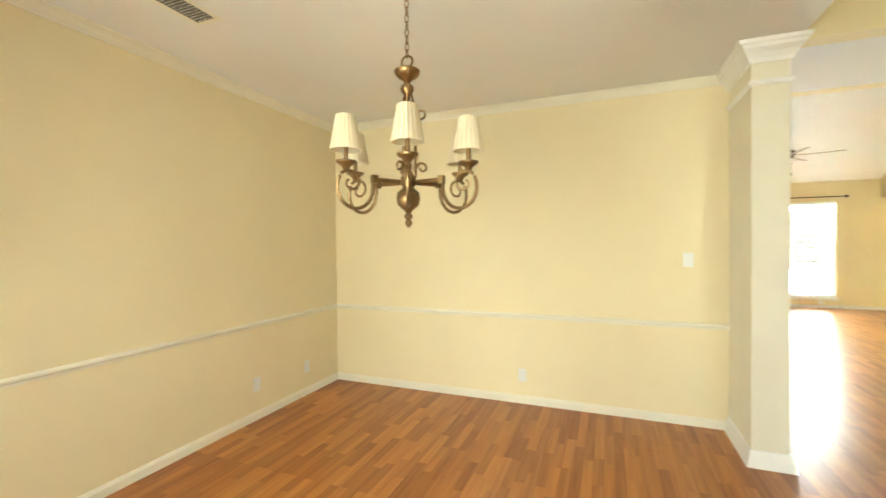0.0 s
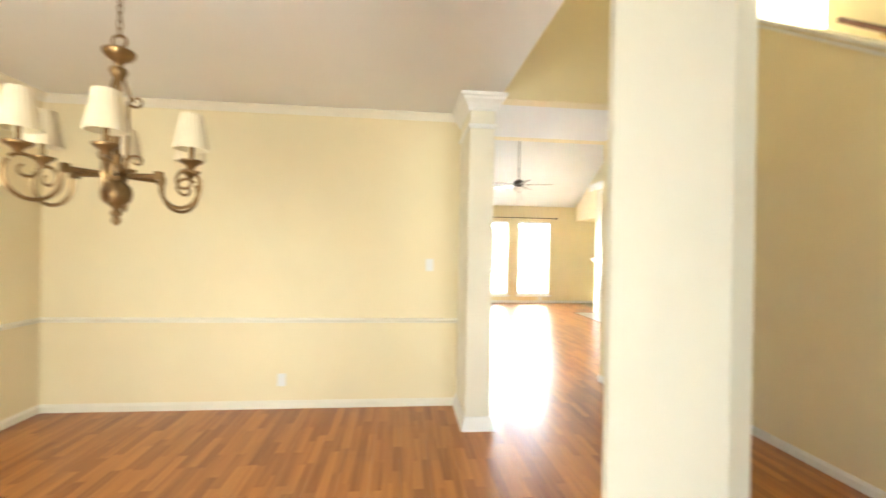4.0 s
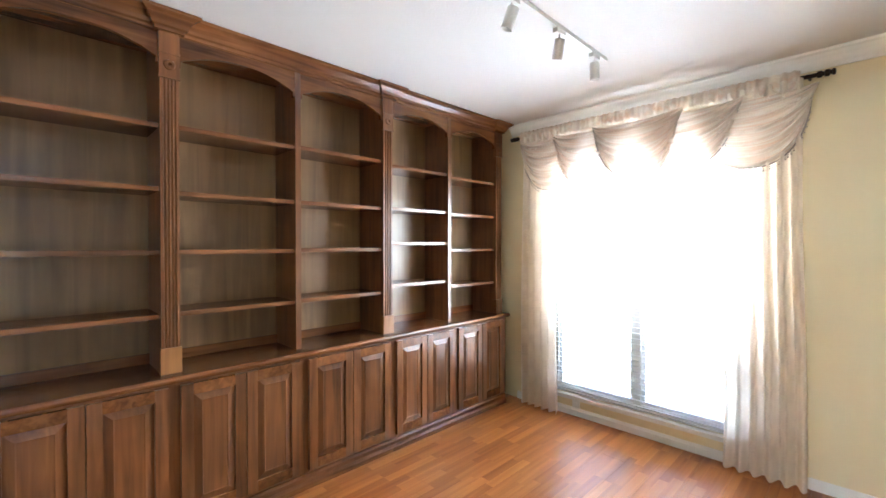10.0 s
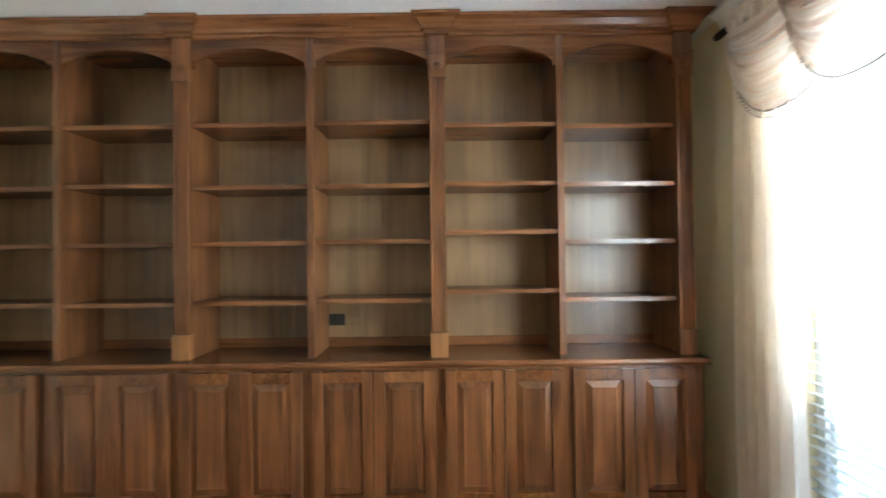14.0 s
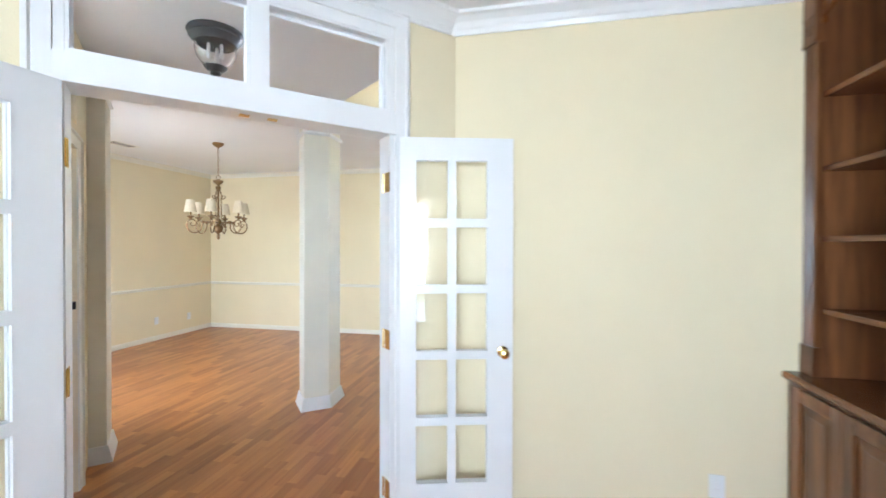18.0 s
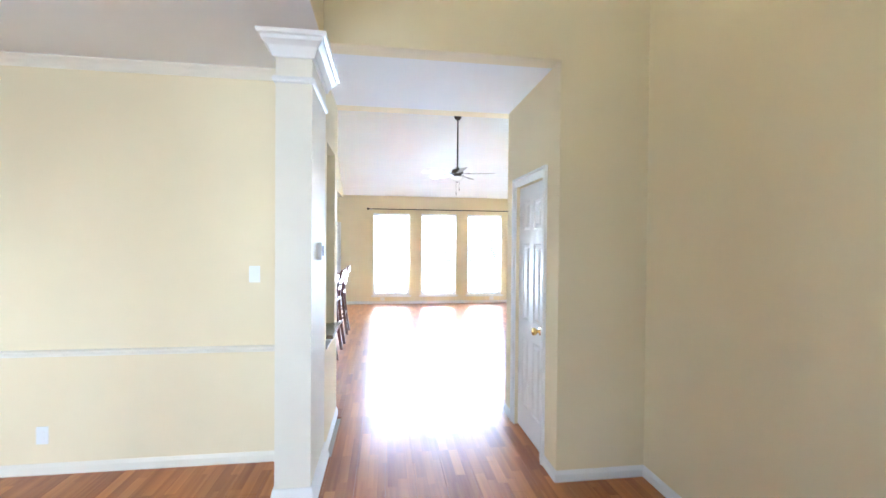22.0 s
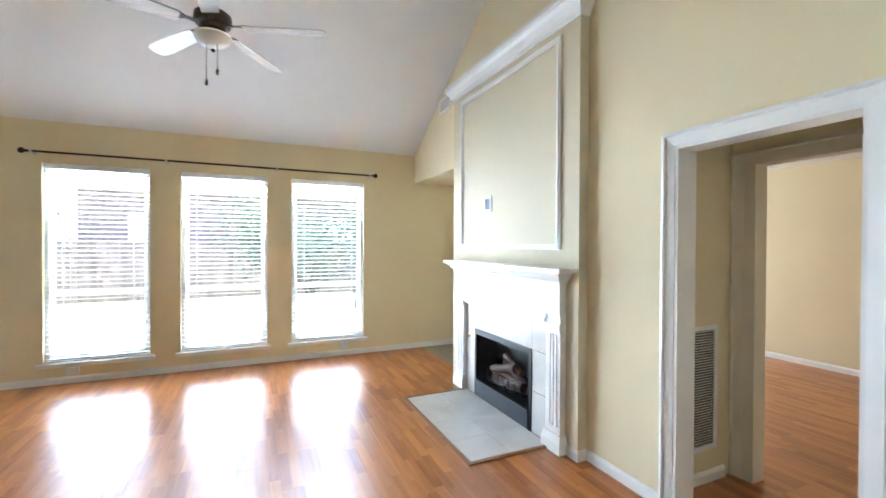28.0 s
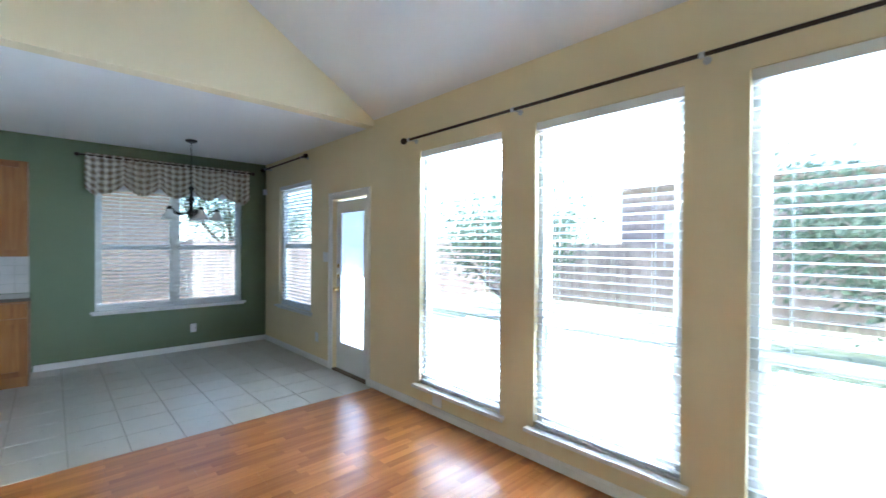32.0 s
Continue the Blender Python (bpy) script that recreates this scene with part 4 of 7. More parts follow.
                hi2.append(bm.verts.new((c.x + (r1 - 0.004) * math.cos(a_), c.y + (r1 - 0.004) * math.sin(a_), z1)))
            for q in range(n):
                p = (q + 1) % n
                bm.faces.new((lo[q], lo[p], hi[p], hi[q]))
                bm.faces.new((hi2[q], hi2[p], lo2[p], lo2[q]))
                bm.faces.new((hi[q], hi[p], hi2[p], hi2[q]))
                bm.faces.new((lo2[q], lo2[p], lo[p], lo[q]))
        part("shade", bm, SHADE, root, "pleated cream fabric shade")


chandelier()


def register(name, o, along, out, w, h, n, label, mat=WHITE, vertical=True):
    """A sheet-metal air grille: frame, slats and a dark sheet for the shade behind them."""
    root = thing(name, label, "air vent", m=frame_m(o, along, out) if abs(out[2]) < 0.5 else Matrix.Translation(o) @ Matrix.Rotation(math.atan2(along[1], along[0]), 4, "Z") @ Matrix.Rotation(radians(90), 4, "X"))
    bm = bmesh.new()
    f = 0.028
    pierced(bm, "x", -w / 2, w / 2, 0.0, 0.008, -h / 2, h / 2, [(-w / 2 + f, w / 2 - f, -h / 2 + f, h / 2 - f)])
    part("frame", bm, mat, root, bevel=0.0)
    # dark sheet stands in for the unlit duct
    bm = bmesh.new()
    box(bm, -w / 2 + f, 0.0005, -h / 2 + f, w / 2 - f, 0.0015, h / 2 - f)
    part("backing", bm, plain("vent_duct_shade", (0.10, 0.10, 0.10), 0.8), root)
    iw, ih = w - 2 * f, h - 2 * f
    for i in range(n):
        bm = bmesh.new()
        if vertical:
            x = -iw / 2 + iw * (i + 0.5) / n
            box(bm, -0.002, -0.005, -ih / 2, 0.002, 0.006, ih / 2, Matrix.Translation((x, 0.004, 0)) @ Matrix.Rotation(radians(35), 4, "Z"))
        else:
            z = -ih / 2 + ih * (i + 0.5) / n
            box(bm, -iw / 2, -0.005, -0.0015, iw / 2, 0.006, 0.0015, Matrix.Translation((0, 0.004, z)) @ Matrix.Rotation(radians(35), 4, "X"))
        part("slat", bm, mat, root)
    return root


register("ceiling_vent", (-3.19, -2.26, H - 0.001), (0, 1, 0), (0, 0, -1), 0.36, 0.19, 14, "metal air vent in the dining ceiling", CREAM)

# ---- foyer lantern ----
def lantern():
    root = thing("foyer_lantern", "black metal ceiling lantern with a clear bell glass", "ceiling light", m=pose(0.03, -4.43, 0))
    bm = bmesh.new()
    lathe(bm, [(0, H), (0.15, H), (0.155, H - 0.012), (0.14, H - 0.03), (0.145, H - 0.04), (0.12, H - 0.065), (0.115, H - 0.075), (0, H - 0.075)], 28)
    part("canopy", bm, BLACK, root, smooth=True)
    bm = bmesh.new()
    lathe(bm, [(0.11, H - 0.075), (0.115, H - 0.11), (0.105, H - 0.15), (0.075, H - 0.19), (0.055, H - 0.205), (0.05, H - 0.205), (0.07, H - 0.188), (0.10, H - 0.15), (0.11, H - 0.11), (0.105, H - 0.075)], 28)
    part("glass", bm, GLASS, root, "clear glass bell", True)
    bm = bmesh.new()
    lathe(bm, [(0, H - 0.195), (0.045, H - 0.2), (0.066, H - 0.208), (0.05, H - 0.225), (0.025, H - 0.235), (0.03, H - 0.25), (0.016, H - 0.262), (0.01, H - 0.275), (0, H - 0.28)], 20)
    part("finial", bm, BLACK, root, smooth=True)
    for k in range(3):
        bm = bmesh.new()
        c = Vector((0.04 * math.cos(2.1 * k), 0.04 * math.sin(2.1 * k), 0))
        lathe(bm, [(0, H - 0.076), (0.009, H - 0.078), (0.009, H - 0.12), (0.016, H - 0.135), (0.012, H - 0.155), (0.004, H - 0.17), (0, H - 0.172)], 10, Matrix.Translation(c))
        part("candle_bulb", bm, FROST, root, smooth=True)


lantern()

def stairwell_pendant():
    z = 2.60
    root = thing("stairwell_pendant", "black metal pendant lantern on a long rod in the stairwell", "pendant light", m=pose(1.016, -2.96, 0))
    bm = bmesh.new()
    lathe(bm, [(0, HTOP), (0.07, HTOP), (0.065, HTOP - 0.02), (0.02, HTOP - 0.04), (0, HTOP - 0.04)], 20)
    part("canopy", bm, BLACK, root, smooth=True)
    bm = bmesh.new()
    tube(bm, [(0, 0, HTOP - 0.03), (0, 0, z + 0.40)], 0.008, 8)
    part("rod", bm, BLACK, root)
    bm = bmesh.new()
    lathe(bm, [(0, z + 0.42), (0.03, z + 0.41), (0.06, z + 0.37), (0.12, z + 0.35), (0.125, z + 0.335), (0, z + 0.335)], 24)
    part("hood", bm, BLACK, root, smooth=True)
    bm = bmesh.new()
    lathe(bm, [(0.11, z + 0.335), (0.112, z + 0.25), (0.09, z + 0.15), (0.055, z + 0.095), (0.05, z + 0.095), (0.085, z + 0.15), (0.107, z + 0.25), (0.105, z + 0.335)], 24)
    part("glass", bm, GLASS, root, "clear glass bell", True)
    bm = bmesh.new()
    lathe(bm, [(0, z + 0.11), (0.05, z + 0.105), (0.062, z + 0.09), (0.045, z + 0.065), (0.022, z + 0.05), (0.028, z + 0.034), (0.014, z + 0.02), (0.010, z + 0.006), (0, z)], 20)
    part("finial", bm, BLACK, root, smooth=True)


stairwell_pendant()

# ---- front door ----
def front_door():
    m = RF @ Matrix.Translation((0.34, 0.06, 0.015))
    root = thing("front_door", "dark wooden front door with a tall arched leaded glass", "door", m=m)
    w, h, t = 0.86, 2.02, 0.045
    bm = bmesh.new()
    gx0, gx1, gz0, gz1 = 0.14, 0.72, 0.55, 1.80
    pierced(bm, "x", 0, w, 0, t, 0, h, [(gx0, gx1, gz0, gz1), (gx0, gx1, 0.16, 0.42)])
    raised(bm, gx0, 0.16, gx1, 0.42, 0.0)
    n = 12
    arch = [(gx0 + (gx1 - gx0) * i / n, gz1 - 0.14 * (2 * i / n - 1) ** 2) for i in range(n + 1)]
    for a, b in zip(arch, arch[1:]):
        for y0, y1 in ((0.0, t),):
            prism(bm, [(a[0], a[1]), (b[0], b[1]), (b[0], gz1 + 0.001), (a[0], gz1 + 0.001)], y0, y1, Matrix(((1, 0, 0, 0), (0, 0, 1, 0), (0, 1, 0, 0), (0, 0, 0, 1))))
    part("leaf", bm, DOORWOOD, root)
    bm = bmesh.new()
    pts = [(gx0, -0.004, gz0)] + [(x, -0.004, z) for x, z in arch] + [(gx1, -0.004, gz0), (gx0, -0.004, gz0)]
    tube(bm, pts, 0.016, 6)
    part("glass_bead", bm, DOORWOOD, root)
    bm = bmesh.new()
    box(bm, gx0, 0.018, gz0, gx1, 0.026, gz1)
    g = part("glass", bm, glass_mat("door_glass", 0.35), root, "frosted leaded glass")
    g.visible_shadow = False
    bm = bmesh.new()
    for k in range(6):
        zc = gz0 + 0.12 + 0.2 * k
        for sx in (-1, 1):
            xc = (gx0 + gx1) / 2
            pts = [(xc + sx * (0.05 + 0.20 * u), 0.014, zc + 0.075 * math.sin(2 * math.pi * u)) for u in [i / 10 for i in range(11)]]
            tube(bm, pts, 0.003, 5)
            pts = [(xc + sx * (0.16 + 0.05 * math.cos(a_)), 0.014, zc + 0.05 * math.sin(a_)) for a_ in [2 * math.pi * i / 10 for i in range(11)]]
            tube(bm, pts, 0.003, 5)
    part("scrollwork", bm, plain("grey_lead", (0.22, 0.23, 0.24), 0.45, metal=0.5, var=0.15), root, "grey leaded scrolls")
    for z, r in ((1.12, 0.03), (0.98, 0.034)):
        bm = bmesh.new()
        mm = Matrix.Translation((w - 0.07, 0, z)) @ Matrix.Rotation(radians(90), 4, "X")
        lathe(bm, [(0, 0), (r, 0), (r, 0.008), (0.016, 0.014), (0.013, 0.045), (0, 0.047)], 14, mm)
        if z < 1.05:
            tube(bm, [(w - 0.07, -0.045, z), (w - 0.12, -0.05, z + 0.004), (w - 0.17, -0.045, z - 0.006)], 0.010, 8)
        else:
            box(bm, w - 0.076, -0.07, z - 0.022, w - 0.064, -0.045, z + 0.022)
        part("handle" if z < 1.05 else "deadbolt", bm, BLACK, root, "black metal lever" if z < 1.05 else "black metal thumb turn", True)
    casing([(0.30, 0.0), (0.30, 2.06), (1.24, 2.06), (1.24, 0.0)], m=RF @ Matrix(((1, 0, 0, 0), (0, -1, 0, 0), (0, 0, 1, 0), (0, 0, 0, 1))), mat=CREAM, label="cream casing round the front door")
    bm = bmesh.new()
    pierced(bm, "x", 0.30, 1.24, 0.03, 0.07, 2.20, 2.62, [(0.34, 1.20, 2.24, 2.58)], RF)
    setting("front_transom_frame", bm, WHITE, "white frame of the window over the front door", "window")
    bm = bmesh.new()
    box(bm, 0.34, 0.048, 2.24, 1.20, 0.054, 2.58, RF)
    setting("front_transom_pane", bm, GLASS, "clear glass over the front door", "window").visible_shadow = False


front_door()

# ---- study doorway: transom, frame and two glazed leaves ----
def study_doorway():
    bm = bmesh.new()
    pierced(bm, "x", FO[0], FO[1], -0.118, -0.002, 0, 2.60, [(0.162, 1.408, 0, 2.05), (0.162, 0.757, 2.165, 2.545), (0.822, 1.408, 2.165, 2.545)], R45)
    setting("study_door_frame", bm, WHITE, "white frame with a two-light transom over the study doors", "door frame")
    for a, b in ((0.162, 0.757), (0.822, 1.408)):
        bm = bmesh.new()
        box(bm, a, -0.063, 2.165, b, -0.057, 2.545, R45)
        setting("transom_pane", bm, GLASS, "clear transom glass over the study doors", "window").visible_shadow = False
        for yy in (-0.108, -0.020):
            bm = bmesh.new()
            pierced(bm, "x", a, b, yy - 0.006, yy + 0.006, 2.165, 2.545, [(a + 0.012, b - 0.012, 2.177, 2.533)], R45)
            setting("transom_bead", bm, WHITE, "white glazing bead in the transom", "trim")
    flip = R45 @ Matrix(((1, 0, 0, 0), (0, -1, 0, -0.12), (0, 0, 1, 0), (0, 0, 0, 1)))
    for mm in (R45, flip):
        casing([(FO[0], 0.0), (FO[0], 2.60), (FO[1], 2.60), (FO[1], 0.0)], m=mm, label="white casing round the study doorway")
        bm = bmesh.new()
        box(bm, FO[0], 0.0, 2.062, FO[1], 0.012, 2.155, mm)
        box(bm, FO[0], 0.0, 2.05, FO[1], 0.022, 2.064, mm)
        setting("transom_bar", bm, WHITE, "white moulded bar under the transom", "trim", 0.002)
    for p in (0.74, 0.855):
        bm = bmesh.new()
        box(bm, p - 0.02, -0.078, 2.046, p + 0.02, -0.048, 2.05, R45)
        setting("door_catch", bm, BRASS, "small brass catch in the door head", "catch")


study_doorway()


def french_leaf(m, label, jamb, face):
    root = thing("french_door", label, "door", m=m)
    w, h, t = 0.645, 2.045, 0.038
    s, top, bot = 0.13, 0.112, 0.24
    holes, k = [], 5
    pw, ph = (w - 2 * s - 0.03) / 2, (h - top - bot - 0.03 * (k - 1)) / k
    for i in range(2):
        for j in range(k):
            x0, z0 = s + i * (pw + 0.03), bot + j * (ph + 0.03)
            holes.append((x0, x0 + pw, z0, z0 + ph))
    bm = bmesh.new()
    pierced(bm, "x", 0, w, -t / 2, t / 2, 0.012, h, holes)
    part("leaf", bm, WHITE, root)
    for a, b, c, d in holes:
        bm = bmesh.new()
        box(bm, a - 0.004, -0.003, c - 0.004, b + 0.004, 0.003, d + 0.004)
        part("pane", bm, GLASS, root, "clear glass").visible_shadow = False
        for yy in (-0.014, 0.014):
            bm = bmesh.new()
            pierced(bm, "x", a, b, yy - 0.007, yy + 0.007, c, d, [(a + 0.007, b - 0.007, c + 0.007, d - 0.007)])
            part("glazing_bead", bm, WHITE, root)
    for sy in (-1, 1):
        bm = bmesh.new()
        mm = Matrix.Translation((w - 0.055, sy * t / 2, 0.93)) @ Matrix.Rotation(radians(90 * -sy), 4, "X")
        lathe(bm, [(0, 0), (0.03, 0), (0.03, 0.006), (0.012, 0.012), (0.01, 0.04), (0, 0.042)], 16, mm)
        lathe(bm, [(0, 0.036), (0.012, 0.038), (0.024, 0.046), (0.027, 0.058), (0.022, 0.07), (0.010, 0.075), (0, 0.076)], 16, mm)
        part("knob", bm, BRASS, root, "polished brass knob", True)
    for z in (0.22, 1.0, 1.81):
        bm = bmesh.new()
        box(bm, -0.002, -t / 2 + 0.004, z - 0.05, 0.0005, t / 2 + 0.002, z + 0.05)
        box(bm, -0.040, t / 2 - 0.001, z - 0.05, -0.003, t / 2 + 0.003, z + 0.05)
        tube(bm, [(-0.002, t / 2 + 0.005, z - 0.05), (-0.002, t / 2 + 0.005, z + 0.05)], 0.006, 8)
        part("hinge", bm, BRASS, root, "brass hinge")
    for z in (0.22, 1.0, 1.81):
        bm = bmesh.new()
        box(bm, min(jamb, jamb + face), -0.121, z - 0.05, max(jamb, jamb + face), -0.070, z + 0.05, m.inverted() @ R45)
        for k in (-0.032, 0.0, 0.032):
            lathe(bm, [(0, 0), (0.004, 0), (0.003, 0.0015), (0, 0.002)], 8, m.inverted() @ R45 @ Matrix.Translation((jamb + face, -0.095 + (0.012 if k else -0.01), z + k)) @ Matrix.Rotation(radians(90 if face > 0 else -90), 4, "Y"))
        part("hinge_plate", bm, BRASS, root, "brass hinge plate on the jamb")
    return root


french_leaf(pose(1.160, -4.535, 0, 0, 0, 15.5), "white ten-pane glass door with brass knob, standing open in the study", 1.408, -0.003)
french_leaf(pose(0.299, -5.4765, 0, 0, 0, -96) @ Matrix(((1, 0, 0, 0), (0, -1, 0, 0), (0, 0, 1, 0), (0, 0, 0, 1))), "white ten-pane glass door folded back into the study", 0.162, 0.003)

# ---- study: wall of bookcases ----
PY = [-4.33, -5.727, -7.140, -8.50]      # pilaster lines
CT = 0.885                               # counter top
BX, UX, KX = 3.10, 3.165, 3.47           # front of the base, front of the shelves, backing
NB, SB = -4.288, -8.545                  # ends


def cabinet_door(parent, y0, y1, z0, z1):
    """A frame-and-panel door on the face of the base, proud of it; y0 > y1."""
    w, h = y0 - y1, z1 - z0
    m = Matrix(((0, 1, 0, BX - 0.022), (-1, 0, 0, y0), (0, 0, 1, z0), (0, 0, 0, 1)))
    d = new("cabinet_door")
    d.parent = parent
    d.matrix_basis = m
    s = 0.058
    for nm, a in (("stile", (0, 0, s, h)), ("stile", (w - s, 0, w, h)), ("rail", (s, 0, w - s, s)), ("rail", (s, h - s, w - s, h))):
        bm = bmesh.new()
        box(bm, a[0], 0, a[1], a[2], 0.021, a[3])
        part(nm, bm, WALNUT if nm == "stile" else WALNUT_H, d, bevel=0.003)
    bm = bmesh.new()
    ring = []
    for inset, dep in ((0.0, 0.014), (0.004, 0.014), (0.040, 0.002), (0.044, 0.004)):
        ring.append([bm.verts.new((a, dep, b)) for a, b in ((s + inset, s + inset), (w - s - inset, s + inset), (w - s - inset, h - s - inset), (s + inset, h - s - inset))])
    for r, q in zip(ring, ring[1:]):
        for i in range(4):
            bm.faces.new((r[i], r[(i + 1) % 4], q[(i + 1) % 4], q[i]))
    bm.faces.new(ring[-1])
    bmesh.ops.recalc_face_normals(bm, faces=bm.faces)
    part("panel", bm, WALNUT, d)
    return d


def wood_box(name, parent, a, b, mat, bevel=0.003):
    bm = bmesh.new()
    box(bm, min(a[0], b[0]), min(a[1], b[1]), min(a[2], b[2]), max(a[0], b[0]), max(a[1], b[1]), max(a[2], b[2]))
    return part(name, bm, mat, parent, bevel=bevel)


SHELVES = {0: (1.20, 1.53, 1.85, 2.19), 1: (1.195, 1.53, 1.86, 2.19), 2: (1.20, 1.53, 1.845, 2.195), 3: (1.205, 1.535, 1.845, 2.20), 4: (1.25, 1.58, 1.85, 2.18), 5: (1.20, 1.52, 1.84, 2.165)}
M_YZX = Matrix(((0, 0, 1, 0), (1, 0, 0, 0), (0, 1, 0, 0), (0, 0, 0, 1)))


def arch_board(y0, y1, zs, zp, ztop, x0, x1):
    """A board between y1 < y0 from ztop down to an arched lower edge."""
    bm = bmesh.new()
    n = 18
    w = (y0 - y1) / 2
    pts = [(y1, ztop), (y1, zs - 0.03), (y1 + 0.012, zs - 0.03)]
    for i in range(n + 1):
        u = -1 + 2 * i / n
        pts.append((y1 + 0.012 + (2 * w - 0.024) * i / n, zs + (zp - zs) * (1 - abs(u) ** 2.2) + 0.0))
    pts += [(y0 - 0.012, zs - 0.03), (y0, zs - 0.03), (y0, ztop)]
    out = []
    for p in pts:
        if not out or (abs(p[0] - out[-1][0]) + abs(p[1] - out[-1][1])) > 1e-5:
            out.append(p)
    prism(bm, out, x0, x1, M_YZX)
    return bm


for u in range(3):
    ya, yb = PY[u], PY[u + 1]
    n_end = NB if u == 0 else ya
    s_end = SB if u == 2 else yb
    unit = thing("bookcase_unit", "dark walnut built-in bookcase with arched bays, empty shelves and panelled doors", "bookcase", "study bookcases")
    # base
    wood_box("base_body", unit, (BX, n_end, 0.10), (KX + 0.02, s_end, CT - 0.036), WALNUT)
    wood_box("toe_board", unit, (BX + 0.012, n_end, 0.0), (KX, s_end, 0.10), WALNUT_H)
    bm = bmesh.new()
    sweep(bm, [(0, 0), (0.022, 0), (0.022, 0.03), (0.012, 0.05), (0.012, 0.075), (0.004, 0.09), (0, 0.09)], [(BX + 0.012, s_end, 0.0), (BX + 0.012, n_end, 0.0)][::-1])
    part("base_moulding", bm, WALNUT_H, unit)
    mid = (ya + yb) / 2
    for b in range(2):
        y0, y1 = (ya, mid) if b == 0 else (mid, yb)
        if u == 0 and b == 0:
            y0 = NB - 0.03
        if u == 2 and b == 1:
            y1 = SB + 0.03
        c = (y0 + y1) / 2
        cabinet_door(unit, y0 - 0.028, c + 0.0025, 0.125, CT - 0.055)
        cabinet_door(unit, c - 0.0025, y1 + 0.028, 0.125, CT - 0.055)
    # upper part
    wood_box("backing", unit, (KX, n_end, CT), (KX + 0.02, s_end, H - 0.01), WALNUT_BACK, 0)
    for b in range(2):
        k = 2 * u + b
        y0 = (ya - 0.043) if b == 0 else (mid - 0.018)
        y1 = (mid + 0.018) if b == 0 else (yb + 0.043)
        for z in SHELVES[k]:
            wood_box("shelf", unit, (UX + 0.02, y0, z - 0.024), (KX, y1, z), WALNUT_H)
        wood_box("back_rail", unit, (KX - 0.016, y0, CT), (KX, y1, CT + 0.055), WALNUT_H)
        bm = arch_board(y0, y1, 2.53, 2.605, 2.66, UX + 0.004, UX + 0.026)
        part("arch", bm, WALNUT_H, unit)
        wood_box("bay_top", unit, (UX + 0.026, y0, 2.64), (KX, y1, 2.66), WALNUT_H, 0)
    wood_box("divider", unit, (UX, mid + 0.018, CT), (KX, mid - 0.018, 2.66), WALNUT)
    for y0, y1 in ((ya - 0.043, ya - 0.021), (yb + 0.043, yb + 0.021)):
        wood_box("side", unit, (UX + 0.01, y0, CT), (KX, y1, 2.66), WALNUT, 0)
    # frieze and cornice
    wood_box("frieze", unit, (UX + 0.002, n_end, 2.655), (KX, s_end, H - 0.004), WALNUT_H, 0)
    bm = bmesh.new()
    CORN = [(0, 0), (0.012, 0.0), (0.014, 0.016), (0.026, 0.022), (0.032, 0.04), (0.052, 0.066), (0.074, 0.078), (0.078, 0.092), (0, 0.092)]
    sweep(bm, CORN, [(UX + 0.002, n_end, H - 0.097), (UX + 0.002, s_end, H - 0.097)])
    part("cornice", bm, WALNUT_H, unit)

for i, yc in enumerate(PY):
    pl = thing("bookcase_pilaster", "fluted walnut pilaster with a square foot block on the counter", "pilaster", "study bookcases")
    w = 0.043
    yc2 = yc
    bm = bmesh.new()
    prof = [(-w, 0.0)]
    for k in range(4):
        c = -0.024 + 0.016 * k
        prof += [(c - 0.0055, 0.0), (c - 0.003, 0.006), (c + 0.003, 0.006), (c + 0.0055, 0.0)]
    prof += [(w, 0.0), (w, 0.03), (-w, 0.03)]
    prism(bm, [(UX - 0.012 + d, yc2 + a) for a, d in prof], 1.02, 2.42)
    part("fluted_shaft", bm, WALNUT, pl)
    wood_box("foot_block", pl, (UX - 0.022, yc - 0.048, CT), (UX + 0.02, yc + 0.048, 1.02), OAK if i in (1, 2) else WALNUT)
    bm = bmesh.new()
    box(bm, UX - 0.018, yc - 0.046, 2.42, UX + 0.02, yc + 0.046, 2.66)
    box(bm, UX - 0.022, yc - 0.049, 2.42, UX - 0.012, yc + 0.049, 2.432)
    box(bm, UX - 0.022, yc - 0.049, 2.545, UX - 0.012, yc + 0.049, 2.557)
    part("head_block", bm, WALNUT, pl, bevel=0.002)
    bm = bmesh.new()
    lathe(bm, [(0, 0), (0.008, 0), (0.01, 0.004), (0.016, 0.006), (0.024, 0.005), (0.027, 0), (0.027, -0.004), (0, -0.004)], 20, Matrix.Translation((UX - 0.018, yc, 2.49)) @ Matrix.Rotation(radians(-90), 4, "Y"))
    part("rosette", bm, WALNUT, pl, smooth=True)
    bm = bmesh.new()
    box(bm, UX - 0.02, yc - 0.052, 2.655, UX + 0.01, yc + 0.052, H - 0.098)
    CB = [(0, 0), (0.012, 0.0), (0.014, 0.016), (0.026, 0.022), (0.032, 0.04), (0.052, 0.066), (0.074, 0.078), (0.078, 0.0915), (0, 0.0915)]
    x = UX - 0.022
    sweep(bm, CB, [(UX + 0.02, yc + 0.055, H - 0.0968), (x, yc + 0.055, H - 0.0968), (x, yc - 0.055, H - 0.0968), (UX + 0.02, yc - 0.055, H - 0.0968)])
    part("cornice_break", bm, WALNUT_H, pl)

